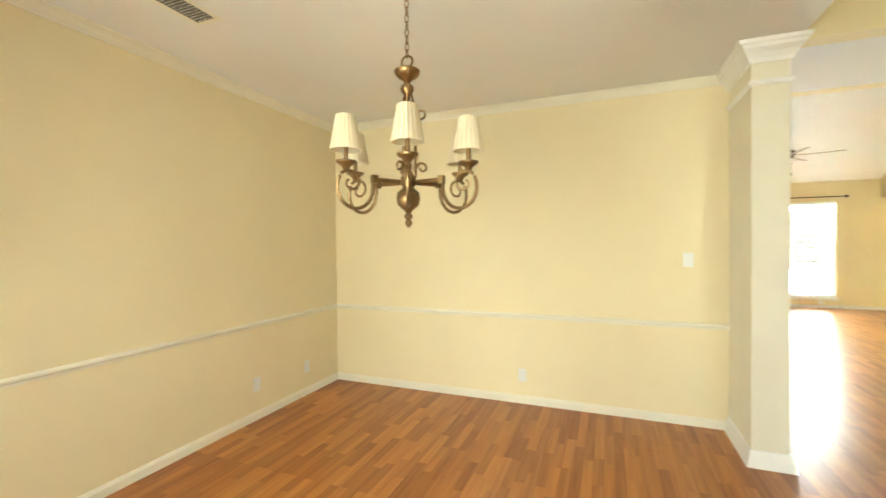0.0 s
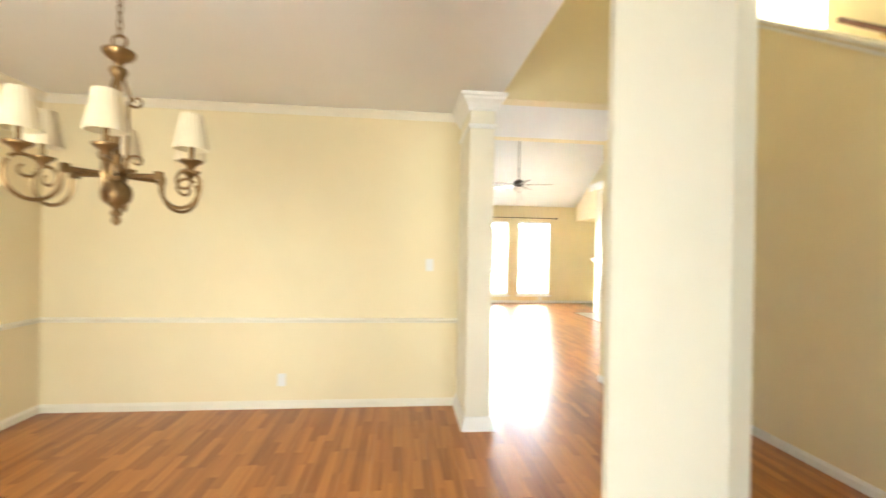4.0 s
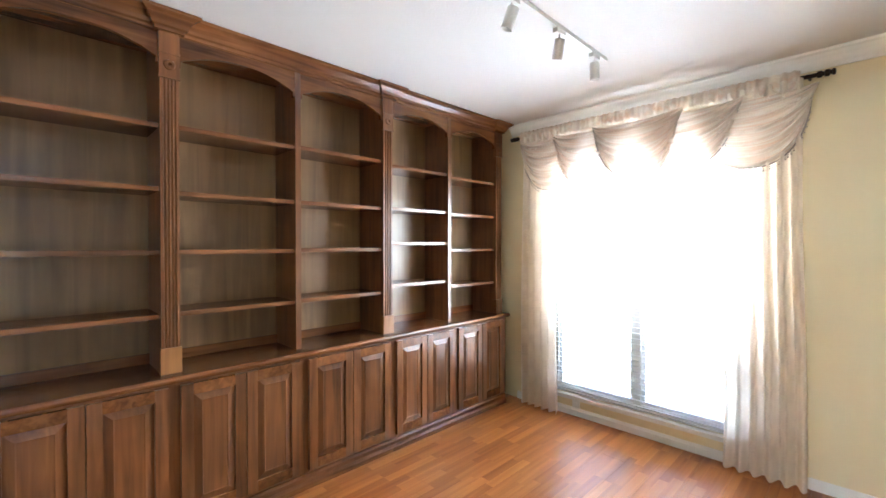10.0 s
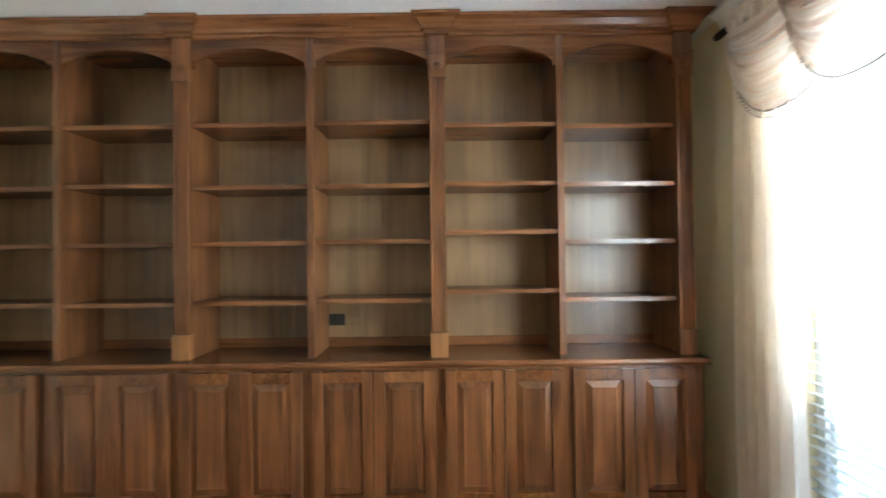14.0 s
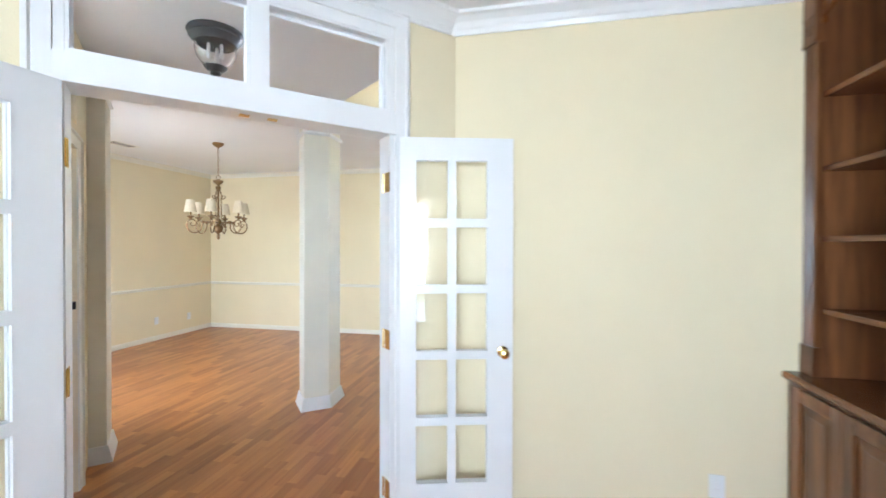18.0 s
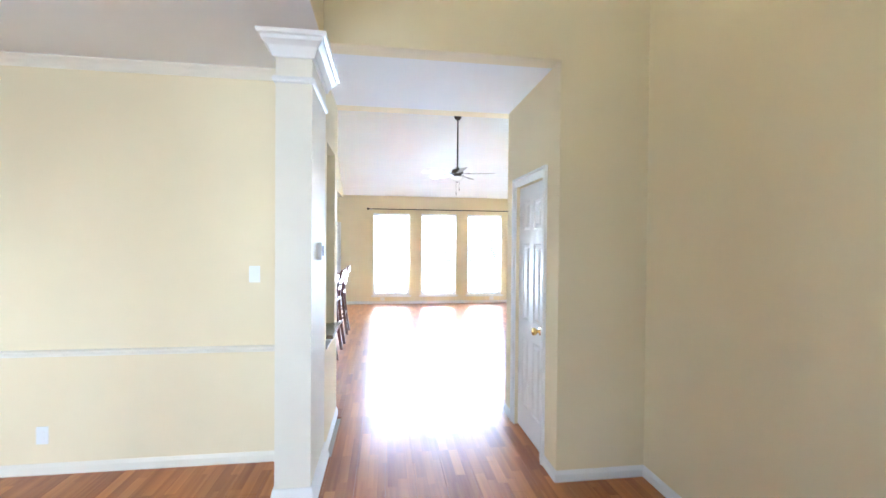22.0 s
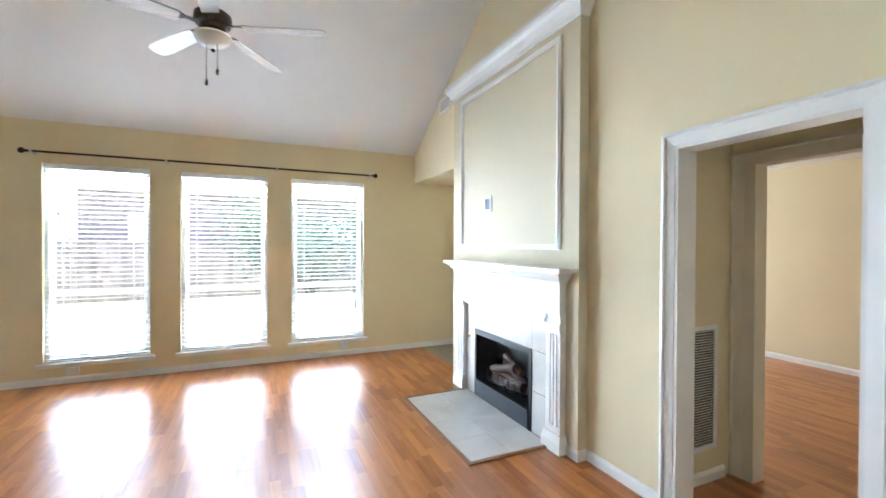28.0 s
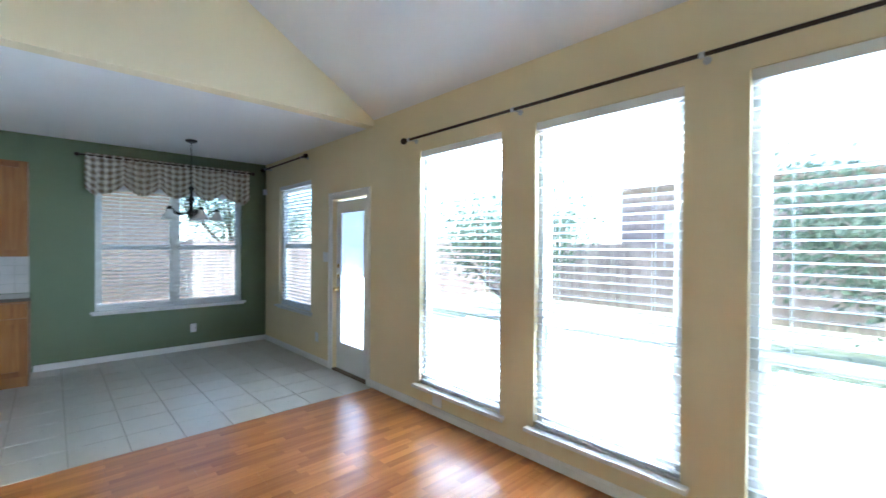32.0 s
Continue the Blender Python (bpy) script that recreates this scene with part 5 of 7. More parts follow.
root = thing("bookcase_counter", "long polished walnut counter along the bookcases", "counter")
bm = bmesh.new()
MXZ = Matrix(((1, 0, 0, 0), (0, 0, 1, 0), (0, 1, 0, 0), (0, 0, 0, 1)))
prism(bm, [(BX - 0.0215, CT - 0.036), (BX - 0.0215, CT - 0.001), (KX - 0.001, CT - 0.001), (KX - 0.001, CT - 0.036)], SB - 0.022, NB, MXZ)
part("top", bm, WALNUT_H, root)
bm = bmesh.new()
prism(bm, [(BX - 0.024, CT - 0.036), (BX - 0.03, CT - 0.03), (BX - 0.034, CT - 0.018), (BX - 0.03, CT - 0.006), (BX - 0.024, CT - 0.001), (BX - 0.022, CT - 0.001), (BX - 0.022, CT - 0.036)], SB - 0.022, NB, MXZ)
part("nosing", bm, WALNUT_H, root)
plate("wall_outlet", (KX, -6.49, 1.05), (-1, 0, 0), "black outlet in the bookcase backing", 0.115, 0.07, plain("black_plastic", (0.012, 0.012, 0.014), 0.35))

# ---- study: track light ----
def track_light():
    root = thing("track_light", "white ceiling track with swivelling cylinder spotlights", "track light")
    bm = bmesh.new()
    box(bm, 1.775, -7.85, H - 0.022, 1.81, -5.35, H - 0.001)
    part("track", bm, PLASTIC, root, bevel=0.003)
    heads = [(-5.50, 30, 40), (-5.95, -20, 30), (-6.38, 60, 35), (-6.84, 200, 20), (-7.28, 140, 25), (-7.70, 90, 5)]
    for y, yaw, tilt in heads:
        h = new("spot_head")
        h.parent = root
        bm = bmesh.new()
        box(bm, 1.778, y - 0.045, H - 0.045, 1.807, y + 0.045, H - 0.022)
        tube(bm, [(1.7925, y, H - 0.045), (1.7925, y, H - 0.085)], 0.006, 8)
        part("stem", bm, PLASTIC, h)
        m = Matrix.Translation((1.7925, y, H - 0.098)) @ Matrix.Rotation(radians(yaw), 4, "Z") @ Matrix.Rotation(radians(tilt), 4, "Y") @ Matrix.Scale(0.84, 4)
        bm = bmesh.new()
        lathe(bm, [(0, 0.035), (0.028, 0.035), (0.034, 0.03), (0.036, -0.085), (0.033, -0.09), (0.029, -0.085), (0.028, -0.05), (0, -0.05)], 20, m)
        part("cylinder", bm, PLASTIC, h, smooth=True)
        bm = bmesh.new()
        lathe(bm, [(0, -0.058), (0.015, -0.06), (0.026, -0.068), (0.024, -0.072), (0, -0.066)], 16, m)
        part("lens", bm, STEEL, h, "silver reflector", True)


track_light()


# ---- windows ----
def window(name, o, along, out, w, h, label, meet=0.5, bars=0, sill=True, depth=0.10, mull=False):
    """A sash window in an opening; o is its lower left corner on the room's wall face; out is into the room."""
    m = frame_m(o, along, out)
    root = thing(name, label, "window", m=m)
    root["kind"] = "structure"
    bm = bmesh.new()
    f = 0.04
    holes = [(f, w - f, f, h - f)]
    pierced(bm, "x", 0, w, -depth, -depth + 0.05, 0, h, holes)
    part("window_frame", bm, PLASTIC, root)
    cols = [(f, w - f)] if not mull else [(f, w / 2 - 0.03), (w / 2 + 0.03, w - f)]
    if mull:
        bm = bmesh.new()
        box(bm, w / 2 - 0.03, -depth - 0.005, f, w / 2 + 0.03, -depth + 0.055, h - f)
        part("mullion", bm, PLASTIC, root)
    for a, b in cols:
        zm = h * meet
        for z0, z1, dy in ((f, zm, 0.0), (zm, h - f, -0.02)):
            bm = bmesh.new()
            pierced(bm, "x", a, b, -depth + 0.008 + dy, -depth + 0.03 + dy, z0, z1, [(a + 0.03, b - 0.03, z0 + 0.03, z1 - 0.03)])
            part("sash", bm, PLASTIC, root)
            bm = bmesh.new()
            box(bm, a + 0.03, -depth + 0.016 + dy, z0 + 0.03, b - 0.03, -depth + 0.020 + dy, z1 - 0.03)
            part("pane", bm, GLASS, root, "clear glass").visible_shadow = False
    if sill:
        bm = bmesh.new()
        box(bm, -0.045, -depth + 0.05, -0.025, w + 0.045, 0.055, 0.0)
        part("sill", bm, WHITE, root, bevel=0.006)
        bm = bmesh.new()
        box(bm, -0.03, 0.001, -0.050, w + 0.03, 0.014, -0.025)
        part("apron", bm, WHITE, root, bevel=0.003)
    return root


def blinds(o, along, out, w, h, label, tilt=12, pitch=0.046, slat=0.05, y=-0.035):
    """Horizontal slat blinds hung in the reveal."""
    root = thing("window_blinds", label, "blinds", "window blinds", m=frame_m(o, along, out))
    bm = bmesh.new()
    box(bm, 0.004, y - 0.028, h - 0.055, w - 0.004, y + 0.028, h - 0.002)
    part("head_rail", bm, SLAT, root, bevel=0.003)
    bm = bmesh.new()
    prof = [(-slat / 2, -0.0015), (0, 0.002), (slat / 2, -0.0015), (slat / 2, 0.0012), (0, 0.0048), (-slat / 2, 0.0012)]
    c, s = math.cos(radians(tilt)), math.sin(radians(tilt))
    lo = [bm.verts.new((0.006, a * c - b * s, a * s + b * c)) for a, b in prof]
    hi = [bm.verts.new((w - 0.006, a * c - b * s, a * s + b * c)) for a, b in prof]
    k = len(prof)
    for i in range(k):
        bm.faces.new((lo[i], hi[i], hi[(i + 1) % k], lo[(i + 1) % k]))
    bm.faces.new(lo)
    bm.faces.new(hi[::-1])
    me = finish(bm, "slat", SLAT)
    z = 0.034
    while z < h - 0.065:
        ob = new("slat", me)
        ob.parent = root
        ob.location = (0, y, z)
        z += pitch
    bm = bmesh.new()
    box(bm, 0.006, y - 0.02, 0.002, w - 0.006, y + 0.02, 0.014)
    part("bottom_rail", bm, SLAT, root, bevel=0.003)
    for x in (w * 0.15, w * 0.5, w * 0.85) if w > 1.2 else (w * 0.17, w * 0.83):
        bm = bmesh.new()
        for dy in (-0.026, 0.026):
            tube(bm, [(x, y + dy, 0.02), (x, y + dy, h - 0.05)], 0.0012, 4)
        part("ladder_cord", bm, SLAT, root)
    return root


X0, X1, Z0, Z1 = STW
window("window_study", (X1, -8.74, Z0), (-1, 0, 0), (0, 1, 0), X1 - X0, Z1 - Z0, "white double sash window of the study", 0.45, mull=True)
blinds((X1, -8.74, Z0), (-1, 0, 0), (0, 1, 0), X1 - X0, Z1 - Z0, "white slat blinds, open, in the study window", 8)

# ---- study: curtains, swags and rod ----
DRAPE = cloth("peach_sheer", (0.93, 0.87, 0.80), 0.66, 220, 0.05)


def swag_mat():
    m, t, b = nodes("striped_swag_fold_shade")
    L = t.links.new
    at = t.nodes.new("ShaderNodeUVMap")
    mp = t.nodes.new("ShaderNodeMapping")
    mp.inputs["Scale"].default_value = (1, 1, 1)
    L(at.outputs[0], mp.inputs["Vector"])
    n = t.nodes.new("ShaderNodeTexNoise")
    n.inputs["Scale"].default_value, n.inputs["Detail"].default_value = 3.0, 2
    sx = t.nodes.new("ShaderNodeSeparateXYZ")
    cx = t.nodes.new("ShaderNodeCombineXYZ")
    L(mp.outputs[0], sx.inputs[0])
    mu = t.nodes.new("ShaderNodeMath")
    mu.operation = "MULTIPLY"
    mu.inputs[1].default_value = 7.0
    L(sx.outputs["X"], mu.inputs[0])
    L(mu.outputs[0], cx.inputs["X"])
    L(sx.outputs["Y"], cx.inputs["Y"])
    L(cx.outputs[0], n.inputs["Vector"])
    # bands mix peach stripes with the shade of the folds, painted into the colour
    r = t.nodes.new("ShaderNodeValToRGB")
    e = r.color_ramp.elements
    e[0].position, e[1].position = 0.34, 0.72
    e[0].color, e[1].color = (0.88, 0.82, 0.75, 1), (0.80, 0.60, 0.47, 1)
    k = r.color_ramp.elements.new(0.52)
    k.color = (0.80, 0.71, 0.63, 1)
    L(n.outputs["Fac"], r.inputs[0])
    L(r.outputs[0], b.inputs["Base Color"])
    b.inputs["Roughness"].default_value, b.inputs["Sheen Weight"].default_value = 0.55, 0.3
    tr = t.nodes.new("ShaderNodeBsdfTranslucent")
    L(r.outputs[0], tr.inputs["Color"])
    mx = t.nodes.new("ShaderNodeMixShader")
    mx.inputs[0].default_value = 0.15
    L(b.outputs[0], mx.inputs[1])
    L(tr.outputs[0], mx.inputs[2])
    L(mx.outputs[0], t.nodes["Material Output"].inputs["Surface"])
    return m


SWAG = swag_mat()


def sheet(name, parent, fn, nu, nv, mat, across=False):
    """A cloth surface from fn(u, v); across: its stripes, which carry fold shade, run from side to side."""
    bm = bmesh.new()
    lay = bm.loops.layers.uv.new("UVMap")
    g = [[bm.verts.new(fn(i / nu, j / nv)) for j in range(nv + 1)] for i in range(nu + 1)]
    for i in range(nu):
        for j in range(nv):
            f = bm.faces.new((g[i][j], g[i + 1][j], g[i + 1][j + 1], g[i][j + 1]))
            for lp, (a, b) in zip(f.loops, ((i, j), (i + 1, j), (i + 1, j + 1), (i, j + 1))):
                lp[lay].uv = (b / nv * 1.6, a / nu * 0.8) if across else (a / nu, b / nv)
    ob = part(name, bm, mat, parent)
    for p in ob.data.polygons:
        p.use_smooth = True
    return ob


def curtain(x0, x1, label, seed):
    """A pleated panel from the rod to just off the floor."""
    root = thing("sheer_curtain", label, "curtain", "study curtains")
    rnd = random.Random(seed)
    ph = [rnd.uniform(0, 6.28) for _ in range(4)]
    yb = -8.645

    def fn(u, v):
        x = x0 + (x1 - x0) * u
        wav = math.sin(u * 2 * math.pi * 5.5 + ph[0] + 0.5 * math.sin(v * 2.4 + ph[1]))
        amp = 0.022 + 0.016 * v
        flare = (u - 0.5) * 0.05 * v
        return (x + flare + 0.010 * math.sin(v * 5 + ph[2]), yb + amp * wav + 0.008 * math.sin(u * 31 + ph[3]), 2.60 - 2.585 * v)

    sheet("drape", root, fn, 72, 30, DRAPE)
    return root


curtain(2.60, 2.97, "sheer peach curtain panel hanging to the floor", 1)
curtain(0.88, 1.28, "sheer peach curtain panel hanging to the floor", 2)


def valance():
    root = thing("swag_valance", "peach striped swag valance with fold shade in its stripes and beaded fringe on a rod", "valance")
    RX0, RX1, z_rod = 0.90, 3.00, 2.605

    def head(u, v):
        x = RX1 + (RX0 - RX1) * u
        a = math.sin(u * 2 * math.pi * 46 + 1.3 * math.sin(u * 23))
        r = 0.026 + 0.009 * a + (0.012 * math.sin(u * 61) if v > 0.8 or v < 0.2 else 0)
        ang = math.pi * (0.08 + 0.98 * v)
        return (x, -8.665 + r * math.sin(ang) * 1.15, z_rod + 0.004 * a + (0.055 * math.cos(ang)))

    sheet("gathered_heading", root, head, 260, 10, SWAG)
    # five swags that overlap towards the middle one
    for cx, proud, seed in ((2.640, 0.012, 1), (1.165, 0.012, 5), (2.275, 0.040, 2), (1.530, 0.040, 4), (1.890, 0.068, 3)):
        rnd = random.Random(seed)
        ph, drop, half = rnd.uniform(0, 6), 0.475 + rnd.uniform(-0.015, 0.02), 0.350 + rnd.uniform(-0.01, 0.01)
        waves = [(rnd.uniform(3.0, 4.2), 0.55), (rnd.uniform(6.5, 8.5), 0.5), (rnd.uniform(11, 14), 0.22)]
        tip = rnd.uniform(-0.05, 0.05)

        def fn(u, v, cx=cx, proud=proud, drop=drop, half=half, ph=ph, waves=waves, tip=tip):
            s = 2 * u - 1
            a = abs(s)
            belly = (1 - a ** 2.6) ** 0.85
            top = 0.035 * (1 - a ** 2)
            side = 0.085 * a ** 3
            x = cx - half * s * (1.0 - 0.10 * v * a ** 4) + tip * v * belly * 0.5
            z = z_rod - 0.050 - top - v ** 0.92 * (side + (drop - 0.035) * belly)
            soft = 0.20 + 0.80 * a ** 1.3 + 0.15 * (1 - v)
            fold = sum(k * math.sin(2 * math.pi * (w * v + 0.22 * s * w * 0.3) + ph * w) for w, k in waves) * 0.025 * soft
            sag = math.sin(math.pi * min(1.0, 0.15 + v * 0.75)) * 0.055 * belly
            return (x, -8.650 + proud + sag + fold, z)

        sheet("swag", root, fn, 44, 96, SWAG, True)
        bm = bmesh.new()
        edge = [Vector(fn(i / 44, 1.0)) for i in range(45)]
        tube(bm, [p + Vector((0, 0.003, -0.002)) for p in edge], 0.005, 5)
        for i in range(1, 44):
            p = edge[i]
            for dz, r in ((0.018, 0.0035), (0.032, 0.0055)):
                bmesh.ops.create_icosphere(bm, subdivisions=1, radius=r, matrix=Matrix.Translation(p + Vector((0, 0.003, -dz))))
        part("bead_fringe", bm, plain("grey_beads", (0.42, 0.38, 0.36), 0.25), root, "grey beaded fringe")
    bm = bmesh.new()
    tube(bm, [(0.80, -8.665, z_rod), (3.06, -8.665, z_rod)], 0.0125, 10)
    part("rod", bm, IRON, root)
    for x, s in ((0.80, -1), (3.06, 1)):
        bm = bmesh.new()
        lathe(bm, [(0, -0.02), (0.02, -0.02), (0.02, 0.0), (0.013, 0.004), (0.013, 0.012), (0.021, 0.016), (0.021, 0.034), (0.013, 0.038), (0.013, 0.046), (0.02, 0.05), (0.018, 0.062), (0, 0.066)], 14, Matrix.Translation((x, -8.665, z_rod)) @ Matrix.Rotation(radians(90 * s), 4, "Y"))
        part("finial", bm, IRON, root, smooth=True)
    for x in (0.86, 2.985):
        bm = bmesh.new()
        tube(bm, [(x, -8.74, z_rod), (x, -8.665, z_rod)], 0.008, 8)
        part("bracket", bm, IRON, root)


valance()

# ---- living room windows ----
for o in (W1, W2, W3):
    w, h = o[1] - o[0], o[3] - o[2]
    window("window_living", (o[0], YN, o[2]), (1, 0, 0), (0, -1, 0), w, h, "tall white sash window in the living room", 0.345)
    blinds((o[0], YN, o[2]), (1, 0, 0), (0, -1, 0), w, h, "white slat blinds, open, in a tall window", 6, 0.052, 0.05)
w, h = NW[1] - NW[0], NW[3] - NW[2]
window("window_nook_back", (NW[0], YN, NW[2]), (1, 0, 0), (0, -1, 0), w, h, "white sash window in the breakfast nook", 0.5)
blinds((NW[0], YN, NW[2]), (1, 0, 0), (0, -1, 0), w, h, "white slat blinds, open, in the nook window", 5)
w, h = NKW[1] - NKW[0], NKW[3] - NKW[2]
window("window_nook_side", (XK, NKW[0], NKW[2]), (0, 1, 0), (1, 0, 0), w, h, "wide double sash window in the green wall", 0.5, mull=True)
blinds((XK, NKW[0], NKW[2]), (0, 1, 0), (1, 0, 0), w, h, "white slat blinds, open, in the nook window", 5)
X0, X1, Z0, Z1 = DW
window("window_dining", (X1, -4.36, Z0), (-1, 0, 0), (0, 1, 0), X1 - X0, Z1 - Z0, "white sash window of the dining room", 0.5, mull=True)


def curtain_rod(a, b, label, brackets, out, wall_d=0.09):
    root = thing("curtain_rod", label, "curtain rod")
    a, b = Vector(a), Vector(b)
    d = (b - a).normalized()
    bm = bmesh.new()
    tube(bm, [a, b], 0.011, 10)
    part("rod", bm, IRON, root)
    for p, s in ((a, -1), (b, 1)):
        bm = bmesh.new()
        lathe(bm, [(0, -0.005), (0.013, -0.005), (0.016, 0.006), (0.012, 0.012), (0.024, 0.022), (0.03, 0.038), (0.026, 0.054), (0.012, 0.064), (0, 0.068)], 14, Matrix.Translation(p) @ Vector((0, 0, 1)).rotation_difference(d * s).to_matrix().to_4x4())
        part("finial", bm, IRON, root, smooth=True)
    for u in brackets:
        p = a + (b - a) * u
        bm = bmesh.new()
        q = p - Vector(out) * wall_d
        tube(bm, [q, p], 0.007, 8)
        lathe(bm, [(0, 0), (0.02, 0), (0.02, 0.006), (0, 0.006)], 10, Matrix.Translation(q) @ Vector((0, 0, 1)).rotation_difference(Vector(out)).to_matrix().to_4x4())
        tube(bm, [p + d * -0.012, p + d * 0.012], 0.016, 10)
        part("bracket", bm, STEEL, root)
    return root


curtain_rod((0.035, YN - 0.09, 2.41), (3.585, YN - 0.09, 2.41), "long dark curtain rod with ball ends over the tall windows", (0.01, 0.335, 0.66, 0.99), (0, -1, 0))
curtain_rod((-3.45, YN - 0.09, 2.585), (-2.06, YN - 0.09, 2.585), "short dark curtain rod over the nook window", (0.06, 0.94), (0, -1, 0))

# ---- back door ----
VINYL = cloth("thin_white_vinyl", (0.86, 0.90, 0.95), 0.7, 160, 0.02)


def back_door():
    root = thing("back_door", "white back door with a tall glass panel and brass knob", "door", m=frame_m((BD[0] + 0.01, YN + 0.045, 0.018), (1, 0, 0), (0, 1, 0)))
    w, h, t = BD[1] - BD[0] - 0.02, 1.96, 0.044
    g = (0.10, w - 0.085, 0.30, 1.83)
    bm = bmesh.new()
    pierced(bm, "x", 0, w, 0, t, 0, h, [g])
    part("leaf", bm, WHITE, root)
    bm = bmesh.new()
    pierced(bm, "x", g[0] - 0.02, g[1] + 0.02, -0.012, 0.0, g[2] - 0.02, g[3] + 0.02, [(g[0] + 0.015, g[1] - 0.015, g[2] + 0.015, g[3] - 0.015)])
    part("glass_frame", bm, WHITE, root, bevel=0.003)
    for y in (0.010, 0.034):
        bm = bmesh.new()
        box(bm, g[0], y - 0.002, g[2], g[1], y + 0.002, g[3])
        part("pane", bm, GLASS, root, "clear glass").visible_shadow = False
    bm = bmesh.new()
    z = g[2] + 0.02
    while z < g[3] - 0.02:
        if z < 1.10:
            box(bm, g[0] + 0.006, 0.0165, z - 0.0004, g[1] - 0.006, 0.0275, z + 0.0004, None)
        else:
            box(bm, g[0] + 0.006, 0.0215, z - 0.0074, g[1] - 0.006, 0.0225, z + 0.0074, None)
        z += 0.016
    ob = part("inner_blind", bm, VINYL, root, "thin white blind slats between the panes, closed in the upper half")
    ob["kind"] = "stuff"
    knob_set(root, 0.055, 0.0, 0.93, (0, -1, 0))
    for z in (1.08, 1.20):
        bm = bmesh.new()
        lathe(bm, [(0, 0), (0.028, 0), (0.026, 0.012), (0.012, 0.016), (0, 0.018)], 16, Matrix.Translation((0.055, 0, z)) @ Matrix.Rotation(radians(90), 4, "X"))
        part("deadbolt", bm, BRASS, root, "brass deadbolt", True)
    for z in (0.25, 1.02, 1.80):
        bm = bmesh.new()
        box(bm, w - 0.012, -0.004, z - 0.05, w + 0.012, 0.0, z + 0.05)
        tube(bm, [(w + 0.002, -0.006, z - 0.05), (w + 0.002, -0.006, z + 0.05)], 0.007, 8)
        part("hinge", bm, STEEL, root, "steel hinge")
    casing([(BD[0], 0.0), (BD[0], BD[3]), (BD[1], BD[3]), (BD[1], 0.0)], m=frame_m((0, YN, 0), (1, 0, 0), (0, -1, 0)), label="white casing round the back door")
    bm = bmesh.new()
    box(bm, BD[0], YN - 0.01, 0.0, BD[1], YN + T, 0.016)
    setting("threshold", bm, DOORWOOD, "dark threshold under the back door", "threshold", 0.003)


back_door()

# ---- east doorway, vestibule and return grille ----
casing([(ED[0], 0.0), (ED[0], ED[3]), (ED[1], ED[3]), (ED[1], 0.0)], m=frame_m((XE, 0, 0), (0, 1, 0), (-1, 0, 0)), label="white casing round the bedroom passage")
bm = bmesh.new()
for a, b in ((ED[0], ED[0] + 0.018), (ED[1] - 0.018, ED[1])):
    box(bm, XE - 0.004, a, 0, XE + T + 0.004, b, ED[3] - 0.018)
box(bm, XE - 0.004, ED[0], ED[3] - 0.018, XE + T + 0.004, ED[1], ED[3])
setting("door_lining", bm, WHITE, "white lining of the bedroom passage", "trim")
casing([(2.77, 0.0), (2.77, 2.0), (3.65, 2.0), (3.65, 0.0)], m=frame_m((4.95, 0, 0), (0, 1, 0), (-1, 0, 0)), label="cream casing round the bedroom door", mat=CREAM)
bm = bmesh.new()
for a, b in ((2.77, 2.738), (3.582, 3.65)):
    box(bm, 4.946, a, 0, 5.064, b, 1.982)
box(bm, 4.946, 2.77, 1.982, 5.064, 3.65, 2.0)
setting("bedroom_door_lining", bm, CREAM, "cream lining of the bedroom door", "trim")
register("return_grille", (4.63, 3.72, 0.59), (1, 0, 0), (0, -1, 0), 0.34, 0.78, 44, "white return air grille in the passage", WHITE, False)
register("wall_vent", (XE, 3.28, 3.105), (0, 1, 0), (-1, 0, 0), 0.37, 0.20, 16, "white air vent high on the living room wall")
register("wall_vent", (XE, 6.62, 3.17), (0, 1, 0), (-1, 0, 0), 0.33, 0.18, 14, "white air vent beside the chimney breast")
register("ceiling_vent", (-1.70, 4.40, HK - 0.001), (1, 0, 0), (0, 0, -1), 0.36, 0.2, 14, "white air vent in the kitchen ceiling")

